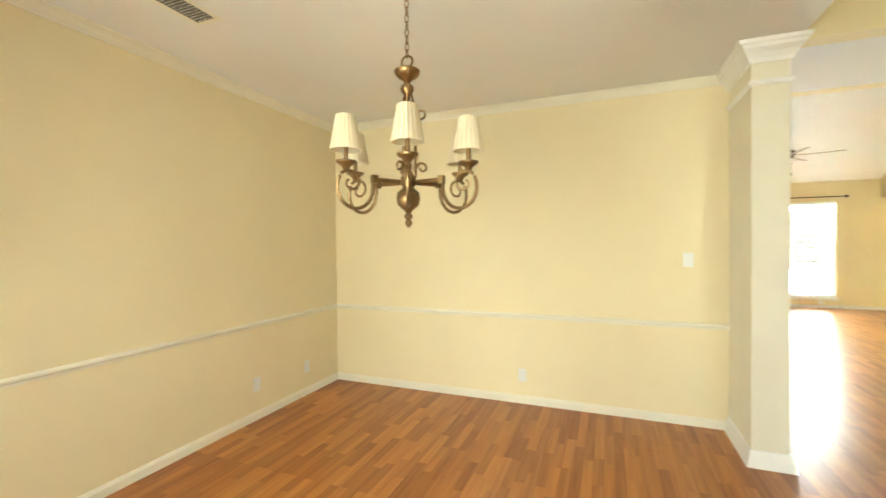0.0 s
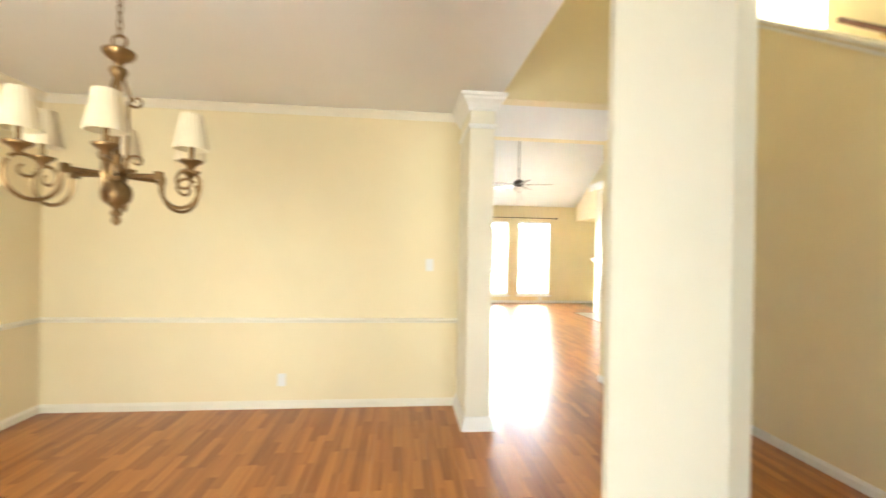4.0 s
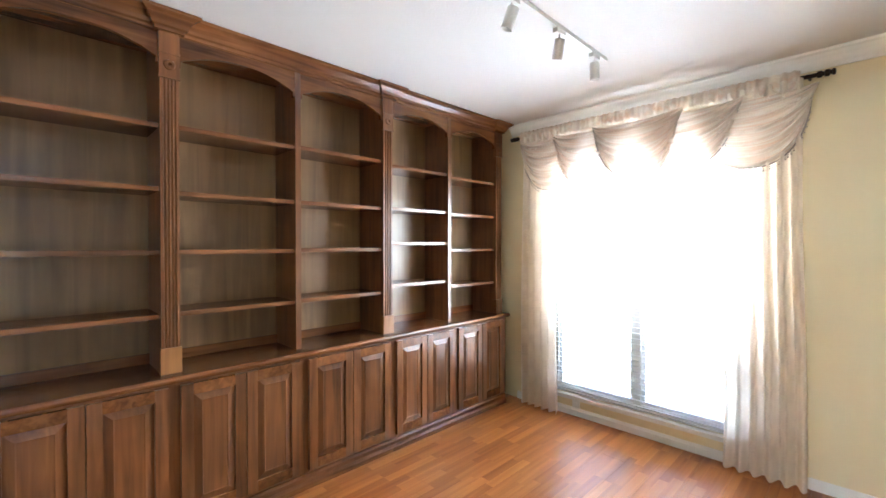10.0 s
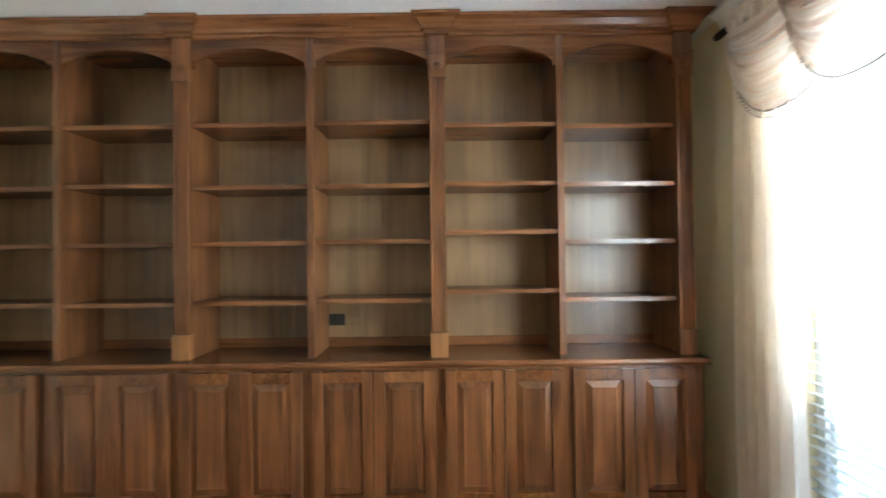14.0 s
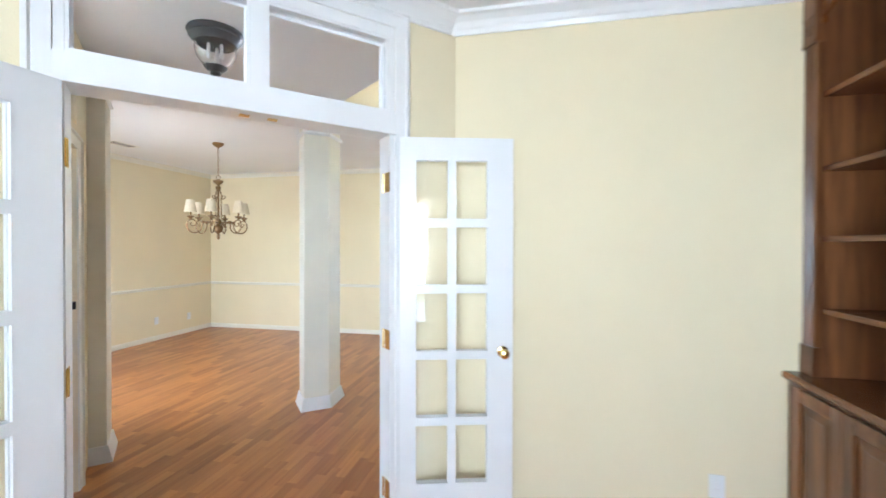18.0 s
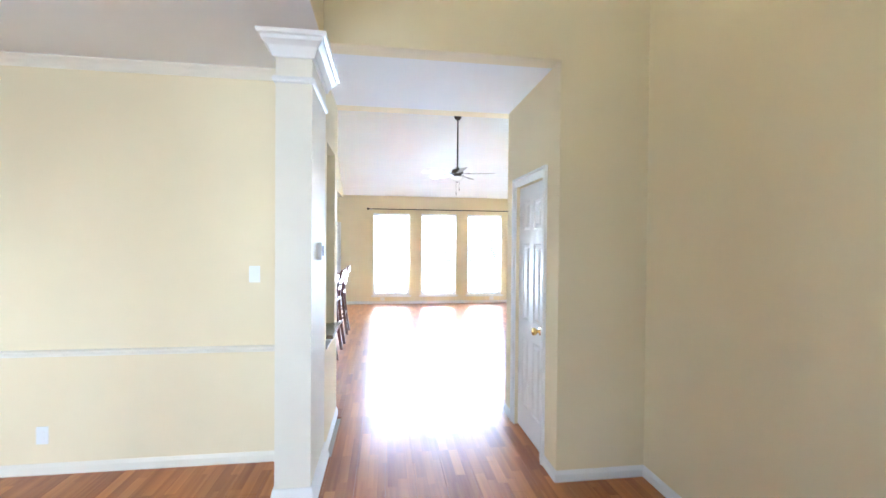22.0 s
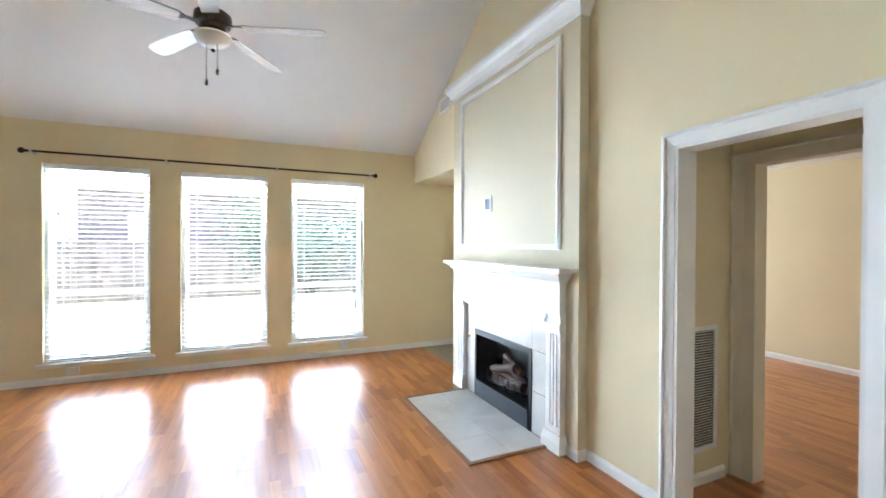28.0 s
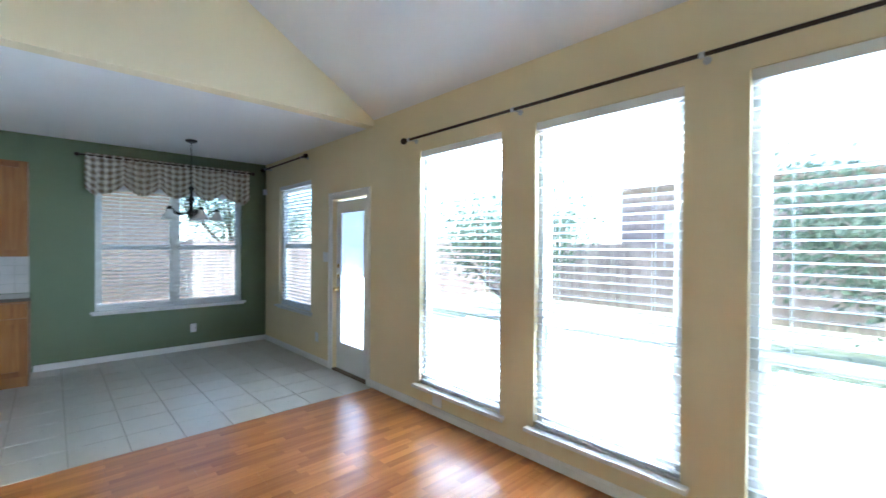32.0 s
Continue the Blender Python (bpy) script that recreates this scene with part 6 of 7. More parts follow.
# ---- fireplace ----
def fireplace():
    FX = 4.14
    Y0, Y1 = 4.235, 6.20       # chimney breast
    M0, M1 = 4.36, 6.03        # mantel
    F0, F1, FZ = 4.74, 5.67, 0.655   # firebox opening
    root = thing("fireplace", "white mantel fireplace with cream tiles and a black gas-log firebox", "fireplace")
    bm = bmesh.new()
    # wall paint darkened in colour to offset strong window light on this face
    CHIM = plain("chimney_paint_dimmed", (0.66, 0.59, 0.43), 0.6, var=0.03, scale=2, bump=0.1, spec=0.3)
    box(bm, FX, Y0, FZ, XE, Y1, 3.08)
    part("chimney_breast", bm, CHIM, root)
    for y0, y1 in ((Y0, F0), (F1, Y1)):
        bm = bmesh.new()
        box(bm, FX, y0, 0.0, XE, y1, FZ)
        part("chimney_leg", bm, CHIM, root)
    # cap cornice
    bm = bmesh.new()
    sweep(bm, [(0, 0), (0.01, 0), (0.014, 0.03), (0.03, 0.04), (0.05, 0.085), (0.075, 0.11), (0.08, 0.135), (0, 0.135)], [(XE, Y1, 3.045), (FX, Y1, 3.045), (FX, Y0, 3.045), (XE, Y0, 3.045)])
    part("cap_cornice", bm, WHITE, root)
    bm = bmesh.new()
    box(bm, FX - 0.085, Y0 - 0.085, 3.18, XE, Y1 + 0.085, 3.21)
    part("cap_top", bm, WHITE, root, bevel=0.004)
    # picture panel
    P0, P1, Q0, Q1, pw = 4.42, 6.01, 1.445, 2.99, 0.042
    for y0, y1, z0, z1 in ((P0, P1, Q1 - pw, Q1), (P0, P1, Q0, Q0 + pw), (P0, P0 + pw, Q0 + pw, Q1 - pw), (P1 - pw, P1, Q0 + pw, Q1 - pw)):
        bm = bmesh.new()
        box(bm, FX - 0.014, y0, z0, FX, y1, z1)
        box(bm, FX - 0.022, y0 + 0.012, z0 + 0.012, FX - 0.012, y1 - 0.012, z1 - 0.012)
        part("panel_moulding", bm, WHITE, root, bevel=0.003)
    # mantel
    bm = bmesh.new()
    box(bm, FX - 0.06, M0, 0.98, FX, M1, 1.22)
    part("mantel_frieze", bm, WHITE, root, bevel=0.003)
    bm = bmesh.new()
    sweep(bm, [(0, 0), (0.012, 0), (0.016, 0.02), (0.034, 0.035), (0.05, 0.06), (0.072, 0.075), (0.076, 0.09), (0, 0.09)], [(FX, M1, 1.20), (FX - 0.06, M1, 1.20), (FX - 0.06, M0, 1.20), (FX, M0, 1.20)])
    part("bed_moulding", bm, WHITE, root)
    bm = bmesh.new()
    box(bm, FX - 0.155, M0 - 0.11, 1.288, FX, M1 + 0.11, 1.318)
    part("mantel_shelf", bm, WHITE, root, bevel=0.007)
    L0, L1 = M0 + 0.16, M1 - 0.17
    bm = bmesh.new()
    box(bm, FX - 0.072, L0 - 0.02, 0.945, FX, L1 + 0.02, 0.98)
    box(bm, FX - 0.066, L0, 0.918, FX, L1, 0.946)
    box(bm, FX - 0.040, L0, 0.895, FX, L1, 0.919)
    part("lower_moulding", bm, WHITE, root, bevel=0.004)
    for y0, y1 in ((M0, L0), (L1, M1)):
        bm = bmesh.new()
        box(bm, FX - 0.05, y0, 0.13, FX, y1, 0.98)
        leg = part("mantel_leg", bm, WHITE, root, bevel=0.002)
        for k in range(3):
            yy = y0 + 0.032 + k * 0.036
            bm = bmesh.new()
            box(bm, FX - 0.056, yy, 0.18, FX - 0.05, yy + 0.022, 0.84)
            part("reed", bm, WHITE, leg, bevel=0.002)
        bm = bmesh.new()
        sweep(bm, [(0, 0), (0.024, 0), (0.024, 0.075), (0.016, 0.095), (0.010, 0.125), (0, 0.13)], [(FX, y1, 0.0), (FX - 0.05, y1, 0.0), (FX - 0.05, y0, 0.0), (FX, y0, 0.0)])
        box(bm, FX - 0.05, y0, 0.0, FX, y1, 0.13)
        part("foot_block", bm, WHITE, root)
        bm = bmesh.new()
        box(bm, FX - 0.062, y0 - 0.005, 0.86, FX, y1 + 0.005, 0.915)
        part("leg_cap", bm, WHITE, root, bevel=0.004)
    # tiles round the firebox
    w3 = (F1 - F0) / 3
    cells = [(a, b, z0, z1) for a, b in ((L0, F0), (F1, L1)) for z0, z1 in ((0.0, 0.33), (0.33, FZ), (FZ, 0.895))]
    cells += [(F0 + w3 * k, F0 + w3 * (k + 1), FZ, 0.895) for k in range(3)]
    for y0, y1, z0, z1 in cells:
        bm = bmesh.new()
        box(bm, FX - 0.012, y0 + 0.002, z0 + 0.002, FX - 0.0, y1 - 0.002, z1 - 0.002)
        part("surround_tile", bm, HEARTHTILE, root, bevel=0.002)
    # firebox
    bm = bmesh.new()
    for a in ((FX - 0.02, F0, FZ - 0.05, FX + 0.02, F1, FZ), (FX - 0.02, F0, 0.0, FX + 0.02, F0 + 0.035, FZ - 0.05), (FX - 0.02, F1 - 0.035, 0.0, FX + 0.02, F1, FZ - 0.05)):
        box(bm, *a)
    part("firebox_frame", bm, BLACK, root, bevel=0.003)
    bm = bmesh.new()
    box(bm, FX - 0.03, F0 + 0.035, 0.0, FX - 0.005, F1 - 0.035, 0.165)
    box(bm, FX - 0.034, F0 + 0.035, 0.152, FX - 0.005, F1 - 0.035, 0.165)
    part("lower_louvre", bm, plain("slate_grey_metal", (0.045, 0.05, 0.06), 0.45, metal=0.3, var=0.15), root, "dark slate metal panel", bevel=0.003)
    bm = bmesh.new()
    for a in ((FX + 0.02, F0, 0.0, FX + 0.24, F0 + 0.02, FZ - 0.005), (FX + 0.02, F1 - 0.02, 0.0, FX + 0.24, F1, FZ - 0.005), (FX + 0.02, F0 + 0.02, FZ - 0.015, FX + 0.24, F1 - 0.02, FZ - 0.005), (FX + 0.23, F0 + 0.02, 0.0, FX + 0.245, F1 - 0.02, FZ - 0.015), (FX + 0.0, F0 + 0.02, 0.0, FX + 0.23, F1 - 0.02, 0.155)):
        box(bm, *a)
    part("firebox_lining", bm, SOOT, root)
    LOG = timber("ceramic_log", (0.035, 0.022, 0.015), (0.13, 0.075, 0.05), 0.85, "Y", bump=0.5)
    rnd = random.Random(3)
    for y0, y1, x, z, r, t in ((4.90, 5.50, 0.14, 0.245, 0.048, 0.02), (4.97, 5.44, 0.07, 0.235, 0.040, -0.02), (5.0, 5.34, 0.13, 0.33, 0.040, 0.06), (5.12, 5.50, 0.09, 0.34, 0.036, -0.05), (5.05, 5.30, 0.11, 0.41, 0.032, 0.05)):
        bm = bmesh.new()
        n = 9
        pts = [(FX + x + rnd.uniform(-0.008, 0.008), y0 + (y1 - y0) * i / n, z + t * (2 * i / n - 1) + rnd.uniform(-0.006, 0.006)) for i in range(n + 1)]
        tube(bm, pts, [r * (0.85 + 0.3 * rnd.random()) for _ in pts], 9)
        part("gas_log", bm, LOG, root, "grey-brown ceramic log", True)
    for k in range(7):
        bm = bmesh.new()
        y = 4.94 + 0.088 * k
        tube(bm, [(FX + 0.015, y, 0.29), (FX + 0.018, y, 0.19), (FX + 0.13, y, 0.185)], 0.007, 6)
        part("grate_bar", bm, BLACK, root)
    # wall plate on the panel
    box_root = thing("cable_box", "white recessed cable box with a dark inside on the chimney panel", "cable box", m=frame_m((FX, 5.45, 1.865), (0, -1, 0), (-1, 0, 0)))
    bm = bmesh.new()
    pierced(bm, "x", -0.065, 0.065, 0.0, 0.010, -0.075, 0.075, [(-0.042, 0.042, -0.05, 0.05)])
    part("cover", bm, PLASTIC, box_root)
    bm = bmesh.new()
    box(bm, -0.042, 0.0, -0.05, 0.042, 0.003, 0.05)
    part("inset", bm, plain("dark_grey_inset", (0.16, 0.17, 0.19), 0.5), box_root, "dark grey inset")
    bm = bmesh.new()
    tube(bm, [(FX - 0.012, 5.77, 0.56), (FX - 0.035, 5.77, 0.56)], 0.014, 10)
    part("gas_key", bm, BRASS, root, "small brass gas key")
    # hearth
    hearth = thing("hearth", "cream tiled hearth flush with the floor boards", "hearth")
    bm = bmesh.new()
    box(bm, 3.455, 4.50, 0.0005, FX - 0.03, 5.81, 0.004)
    part("bed", bm, GROUT, hearth)
    for i in range(2):
        for j in range(4):
            bm = bmesh.new()
            x0, y0 = 3.465 + i * 0.322, 4.51 + j * 0.3225
            box(bm, x0 + 0.003, y0 + 0.003, 0.004, x0 + 0.319, y0 + 0.3195, 0.010)
            part("hearth_tile", bm, HEARTHTILE, hearth, bevel=0.002)
    bm = bmesh.new()
    for a in ((3.43, 4.475, 0.0005, 3.457, 5.835, 0.012), (3.457, 4.475, 0.0005, 4.07, 4.502, 0.012), (3.457, 5.808, 0.0005, 4.07, 5.835, 0.012)):
        box(bm, *a)
    part("wood_edge", bm, OAK, hearth, "wooden edging strip", bevel=0.002)


fireplace()

# ---- ceiling fan ----
def ceiling_fan():
    FXX, FY = 1.868, 5.28
    cz = ceil_z(FY)
    root = thing("ceiling_fan", "dark bronze ceiling fan with five pale blades and light bowl", "ceiling fan", m=pose(FXX, FY, 0))
    bm = bmesh.new()
    lathe(bm, [(0, cz + 0.03), (0.075, cz + 0.02), (0.078, cz - 0.02), (0.065, cz - 0.055), (0.035, cz - 0.085), (0.018, cz - 0.09), (0, cz - 0.09)], 24)
    part("canopy", bm, IRON, root, smooth=True)
    bm = bmesh.new()
    tube(bm, [(0, 0, cz - 0.08), (0, 0, 3.075)], 0.014, 12)
    part("downrod", bm, IRON, root)
    bm = bmesh.new()
    lathe(bm, [(0, 3.095), (0.03, 3.090), (0.045, 3.070), (0.09, 3.055), (0.115, 3.035), (0.12, 2.995), (0.11, 2.970), (0.085, 2.960), (0.08, 2.935), (0.06, 2.920), (0, 2.920)], 28)
    part("motor", bm, IRON, root, smooth=True)
    bm = bmesh.new()
    lathe(bm, [(0, 2.919), (0.06, 2.919), (0.115, 2.900), (0.12, 2.885), (0.10, 2.850), (0.06, 2.820), (0.02, 2.808), (0, 2.807)], 28)
    part("light_bowl", bm, FROST, root, "white frosted glass bowl", True)
    bm = bmesh.new()
    lathe(bm, [(0, 2.808), (0.012, 2.806), (0.014, 2.795), (0.006, 2.787), (0, 2.783)], 12)
    part("finial", bm, IRON, root, smooth=True)
    BLADE = timber("pale_blade", (0.50, 0.46, 0.42), (0.72, 0.69, 0.66), 0.25, "X")
    for k in range(5):
        m = Matrix.Rotation(radians(72 * k + 54), 4, "Z") @ Matrix.Translation((0, 0, 2.960)) @ Matrix.Rotation(radians(12), 4, "X")
        bm = bmesh.new()
        outline = [(0.20, -0.05), (0.30, -0.058), (0.60, -0.068), (0.70, -0.066), (0.745, -0.045), (0.755, 0.0), (0.745, 0.045), (0.70, 0.066), (0.60, 0.068), (0.30, 0.058), (0.20, 0.05)]
        prism(bm, outline, -0.004, 0.004, m)
        part("blade", bm, BLADE, root, "pale wood-finish blade")
        bm = bmesh.new()
        prism(bm, [(0.09, -0.018), (0.16, -0.012), (0.20, -0.035), (0.26, -0.03), (0.27, 0.0), (0.26, 0.03), (0.20, 0.035), (0.16, 0.012), (0.09, 0.018)], 0.004, 0.011, m)
        part("blade_arm", bm, IRON, root)
    for dx, z1 in ((0.03, 2.615), (-0.035, 2.535)):
        bm = bmesh.new()
        tube(bm, [(dx, -0.05, 3.0), (dx, -0.055, z1 + 0.04)], 0.002, 5)
        lathe(bm, [(0, z1), (0.008, z1 + 0.004), (0.009, z1 + 0.025), (0.004, z1 + 0.045), (0, z1 + 0.048)], 10, Matrix.Translation((dx, -0.055, 0)))
        part("pull_chain", bm, IRON, root)


ceiling_fan()

# ---- bar, stools ----
root = thing("bar_counter", "polished dark granite bar counter on the half wall", "counter")
for a in ((-1.00, 1.975, -0.56, 4.44), (-1.00, 4.44, -0.775, 4.70), (-1.00, 4.70, -0.56, 4.97)):
    bm = bmesh.new()
    box(bm, a[0], a[1], 1.032, a[2], a[3], 1.07)
    part("slab", bm, GRANITE, root, bevel=0.006)
bm = bmesh.new()
box(bm, -0.84, 4.69, 0.0, -0.72, 4.93, 1.031)
setting("wall_bar_end", bm, PAINT, "cream end of the bar half wall", "wall")

SEAT = timber("stool_seat", (0.07, 0.028, 0.016), (0.18, 0.078, 0.045), 0.4, "Y")


def bar_stool(m):
    """Local: the sitter faces -x; back legs at +x."""
    root = thing("bar_stool", "dark cherry wooden bar stool with a ladder back", "stool", "stools at the bar", m)
    sh = 0.74
    bm = bmesh.new()
    n = 12
    vs = {}
    for top in (0, 1):
        for i in range(n + 1):
            for j in range(n + 1):
                u, v = -1 + 2 * i / n, -1 + 2 * j / n
                x = u * (0.205 if abs(v) < 0.8 else 0.20)
                y = v * (0.225 if u < 0 else 0.205)
                dish = 0.014 * (1 - u * u) * (1 - v * v)
                vs[top, i, j] = bm.verts.new((x, y, sh - dish if top else sh - 0.035))
    for i in range(n):
        for j in range(n):
            bm.faces.new((vs[1, i, j], vs[1, i + 1, j], vs[1, i + 1, j + 1], vs[1, i, j + 1]))
            bm.faces.new((vs[0, i, j + 1], vs[0, i + 1, j + 1], vs[0, i + 1, j], vs[0, i, j]))
    for i in range(n):
        for a, b, c, d in (((0, i, 0), (0, i + 1, 0), (1, i + 1, 0), (1, i, 0)), ((1, i, n), (1, i + 1, n), (0, i + 1, n), (0, i, n)), ((0, 0, i + 1), (0, 0, i), (1, 0, i), (1, 0, i + 1)), ((0, n, i), (0, n, i + 1), (1, n, i + 1), (1, n, i))):
            bm.faces.new((vs[a], vs[b], vs[c], vs[d]))
    part("seat", bm, SEAT, root, "brown saddle seat", True)
    for y in (-0.17, 0.17):
        bm = bmesh.new()
        box(bm, -0.19, y - 0.012, sh - 0.095, 0.19, y + 0.012, sh - 0.035)
        part("apron", bm, STOOL, root, bevel=0.002)
    for x in (-0.165, 0.16):
        bm = bmesh.new()
        box(bm, x - 0.011, -0.16, sh - 0.095, x + 0.011, 0.16, sh - 0.035)
        part("apron", bm, STOOL, root, bevel=0.002)

    def bar(name, pts, w, d):
        bm = bmesh.new()
        rings = []
        for x, y, z in pts:
            rings.append([bm.verts.new((x + a, y + b, z)) for a, b in ((-d, -w), (d, -w), (d, w), (-d, w))])
        for r, q in zip(rings, rings[1:]):
            for i in range(4):
                bm.faces.new((r[i], r[(i + 1) % 4], q[(i + 1) % 4], q[i]))
        bm.faces.new(rings[0][::-1])
        bm.faces.new(rings[-1])
        return part(name, bm, STOOL, root, bevel=0.004)

    for y in (-0.18, 0.18):
        bar("front_leg", [(-0.205, y * 1.02, 0.0), (-0.18, y, sh - 0.035)], 0.018, 0.018)
        back = [(0.265, y, 0.0), (0.225, y, 0.25), (0.19, y, 0.55), (0.178, y, sh), (0.19, y * 1.01, 0.88), (0.225, y * 1.03, 1.03), (0.275, y * 1.05, 1.16)]
        bar("back_leg", back, 0.017, 0.021)
        bm = bmesh.new()
        box(bm, -0.195, y - 0.011, 0.27, 0.22, y + 0.011, 0.305)
        part("side_stretcher", bm, STOOL, root, bevel=0.003)
        bm = bmesh.new()
        box(bm, -0.19, y - 0.010, 0.42, 0.205, y + 0.010, 0.45)
        part("side_stretcher", bm, STOOL, root, bevel=0.003)
    bm = bmesh.new()
    box(bm, -0.212, -0.175, 0.20, -0.188, 0.175, 0.24)
    part("footrest", bm, STOOL, root, bevel=0.003)
    bm = bmesh.new()
    box(bm, 0.205, -0.175, 0.33, 0.227, 0.175, 0.365)
    part("back_stretcher", bm, STOOL, root, bevel=0.003)
    for z, hgt, x0 in ((0.885, 0.05, 0.192), (0.985, 0.05, 0.212), (1.095, 0.075, 0.25)):
        bm = bmesh.new()
        k = 10
        rings = []
        for i in range(k + 1):
            v = -1 + 2 * i / k
            y = v * 0.178
            bow = 0.028 * (1 - v * v)
            up = 0.012 * (1 - v * v)
            rings.append([bm.verts.new((x0 + bow + a, y, z + b * hgt + (up if b > 0 else 0))) for a, b in ((-0.009, -0.5), (0.009, -0.5), (0.017, 0.5), (-0.001, 0.5))])
        for r, q in zip(rings, rings[1:]):
            for i in range(4):
                bm.faces.new((r[i], r[(i + 1) % 4], q[(i + 1) % 4], q[i]))
        bm.faces.new(rings[0][::-1])
        bm.faces.new(rings[-1])
        part("back_slat", bm, STOOL, root, bevel=0.003)
    return root


first = bar_stool(pose(-0.45, 2.375, 0, 0, 0, 2))
copy_thing(first, pose(-0.45, 3.30, 0, 0, 0, -1))
copy_thing(first, pose(-0.46, 4.29, 0, 0, 0, 1))

# ---- kitchen ----
def oak_cabinet(name, x0, x1, y0, y1, z0, z1, label, face):
    root = thing(name, label, "cabinet")
    bm = bmesh.new()
    box(bm, x0, y0, z0, x1, y1, z1)
    part("body", bm, OAK, root, bevel=0.002)
    n = max(1, round((y1 - y0) / 0.45))
    for i in range(n):
        a, b = y0 + (y1 - y0) * i / n + 0.012, y0 + (y1 - y0) * (i + 1) / n - 0.012
        d = new("cabinet_door")
        d.parent = root
        xf = x1 if face > 0 else x0
        zz = z0 + (0.11 if z0 < 0.1 else 0.015)
        top = z1 - (0.17 if z0 < 0.1 else 0.015)
        s = 0.055
        for q in ((a, zz, a + s, top), (b - s, zz, b, top), (a + s, zz, b - s, zz + s), (a + s, top - s, b - s, top)):
            bm = bmesh.new()
            box(bm, min(xf, xf + 0.02 * face), q[0], q[1], max(xf, xf + 0.02 * face), q[2], q[3])
            part("door_rail", bm, OAK, d, bevel=0.003)
        bm = bmesh.new()
        box(bm, min(xf, xf + 0.012 * face), a + s, zz + s, max(xf, xf + 0.012 * face), b - s, top - s)
        part("door_panel", bm, OAK, d)
        if z0 < 0.1:
            bm = bmesh.new()
            box(bm, min(xf, xf + 0.02 * face), a, z1 - 0.155, max(xf, xf + 0.02 * face), b, z1 - 0.015)
            part("drawer_front", bm, OAK, root, bevel=0.004)
    return root


oak_cabinet("kitchen_wall_cabinet", XK, -3.27, 3.18, 5.06, 1.32, 2.33, "honey oak wall cabinet on the green wall", 1)
oak_cabinet("kitchen_base_cabinet", XK, -3.0, 3.18, 5.07, 0.0, 0.868, "honey oak base cabinet below the counter", 1)
oak_cabinet("kitchen_sink_cabinet", -1.45, -0.86, 0.9, 4.4, 0.0, 0.868, "honey oak sink cabinet behind the bar", -1)
for a in ((XK, 3.18, -2.97, 5.09), (-1.48, 0.9, -0.842, 4.42)):
    root = thing("kitchen_worktop", "dark stone kitchen worktop", "worktop")
    bm = bmesh.new()
    box(bm, a[0], a[1], 0.87, a[2], a[3], 0.905)
    part("slab", bm, GRANITE, root, bevel=0.004)
root = thing("backsplash", "white tile backsplash between worktop and wall cabinet", "backsplash")
for i in range(16):
    for j in range(4):
        bm = bmesh.new()
        y0, z0 = 3.19 + i * 0.117, 0.908 + j * 0.1025
        box(bm, XK + 0.0005, y0 + 0.001, z0 + 0.001, XK + 0.009, y0 + 0.116, z0 + 0.1015)
        part("tile", bm, HEARTHTILE, root)

root = thing("kitchen_faucet", "dark gooseneck kitchen faucet with a side lever", "faucet", m=pose(-1.02, 3.42, 0.905))
bm = bmesh.new()
lathe(bm, [(0, 0), (0.028, 0), (0.028, 0.012), (0.019, 0.02), (0.017, 0.05), (0, 0.052)], 16)
part("base", bm, BLACK, root, smooth=True)
bm = bmesh.new()
pts = [(0, 0, 0.04), (0, 0, 0.24)] + [(-0.10 + 0.10 * math.cos(a), 0, 0.27 + 0.10 * math.sin(a)) for a in [math.pi * i / 10 for i in range(11)]] + [(-0.20, 0, 0.21)]
tube(bm, pts, 0.0115, 10)
part("spout", bm, BLACK, root, smooth=True)
bm = bmesh.new()
tube(bm, [(0, 0.02, 0.05), (0, 0.07, 0.08), (0, 0.10, 0.085)], 0.007, 8)
part("lever", bm, BLACK, root, smooth=True)

# island pendant
def bell(bm, c, r, h, n=24, thick=0.004):
    prof = [(0.022, h), (0.03, h * 0.95), (r * 0.42, h * 0.62), (r * 0.75, h * 0.3), (r, 0.0), (r - thick, 0.001), (r * 0.75 - thick, h * 0.29), (r * 0.42 - thick, h * 0.6), (0.026, h * 0.92), (0.0, h * 0.93)]
    lathe(bm, prof, n, Matrix.Translation(c))


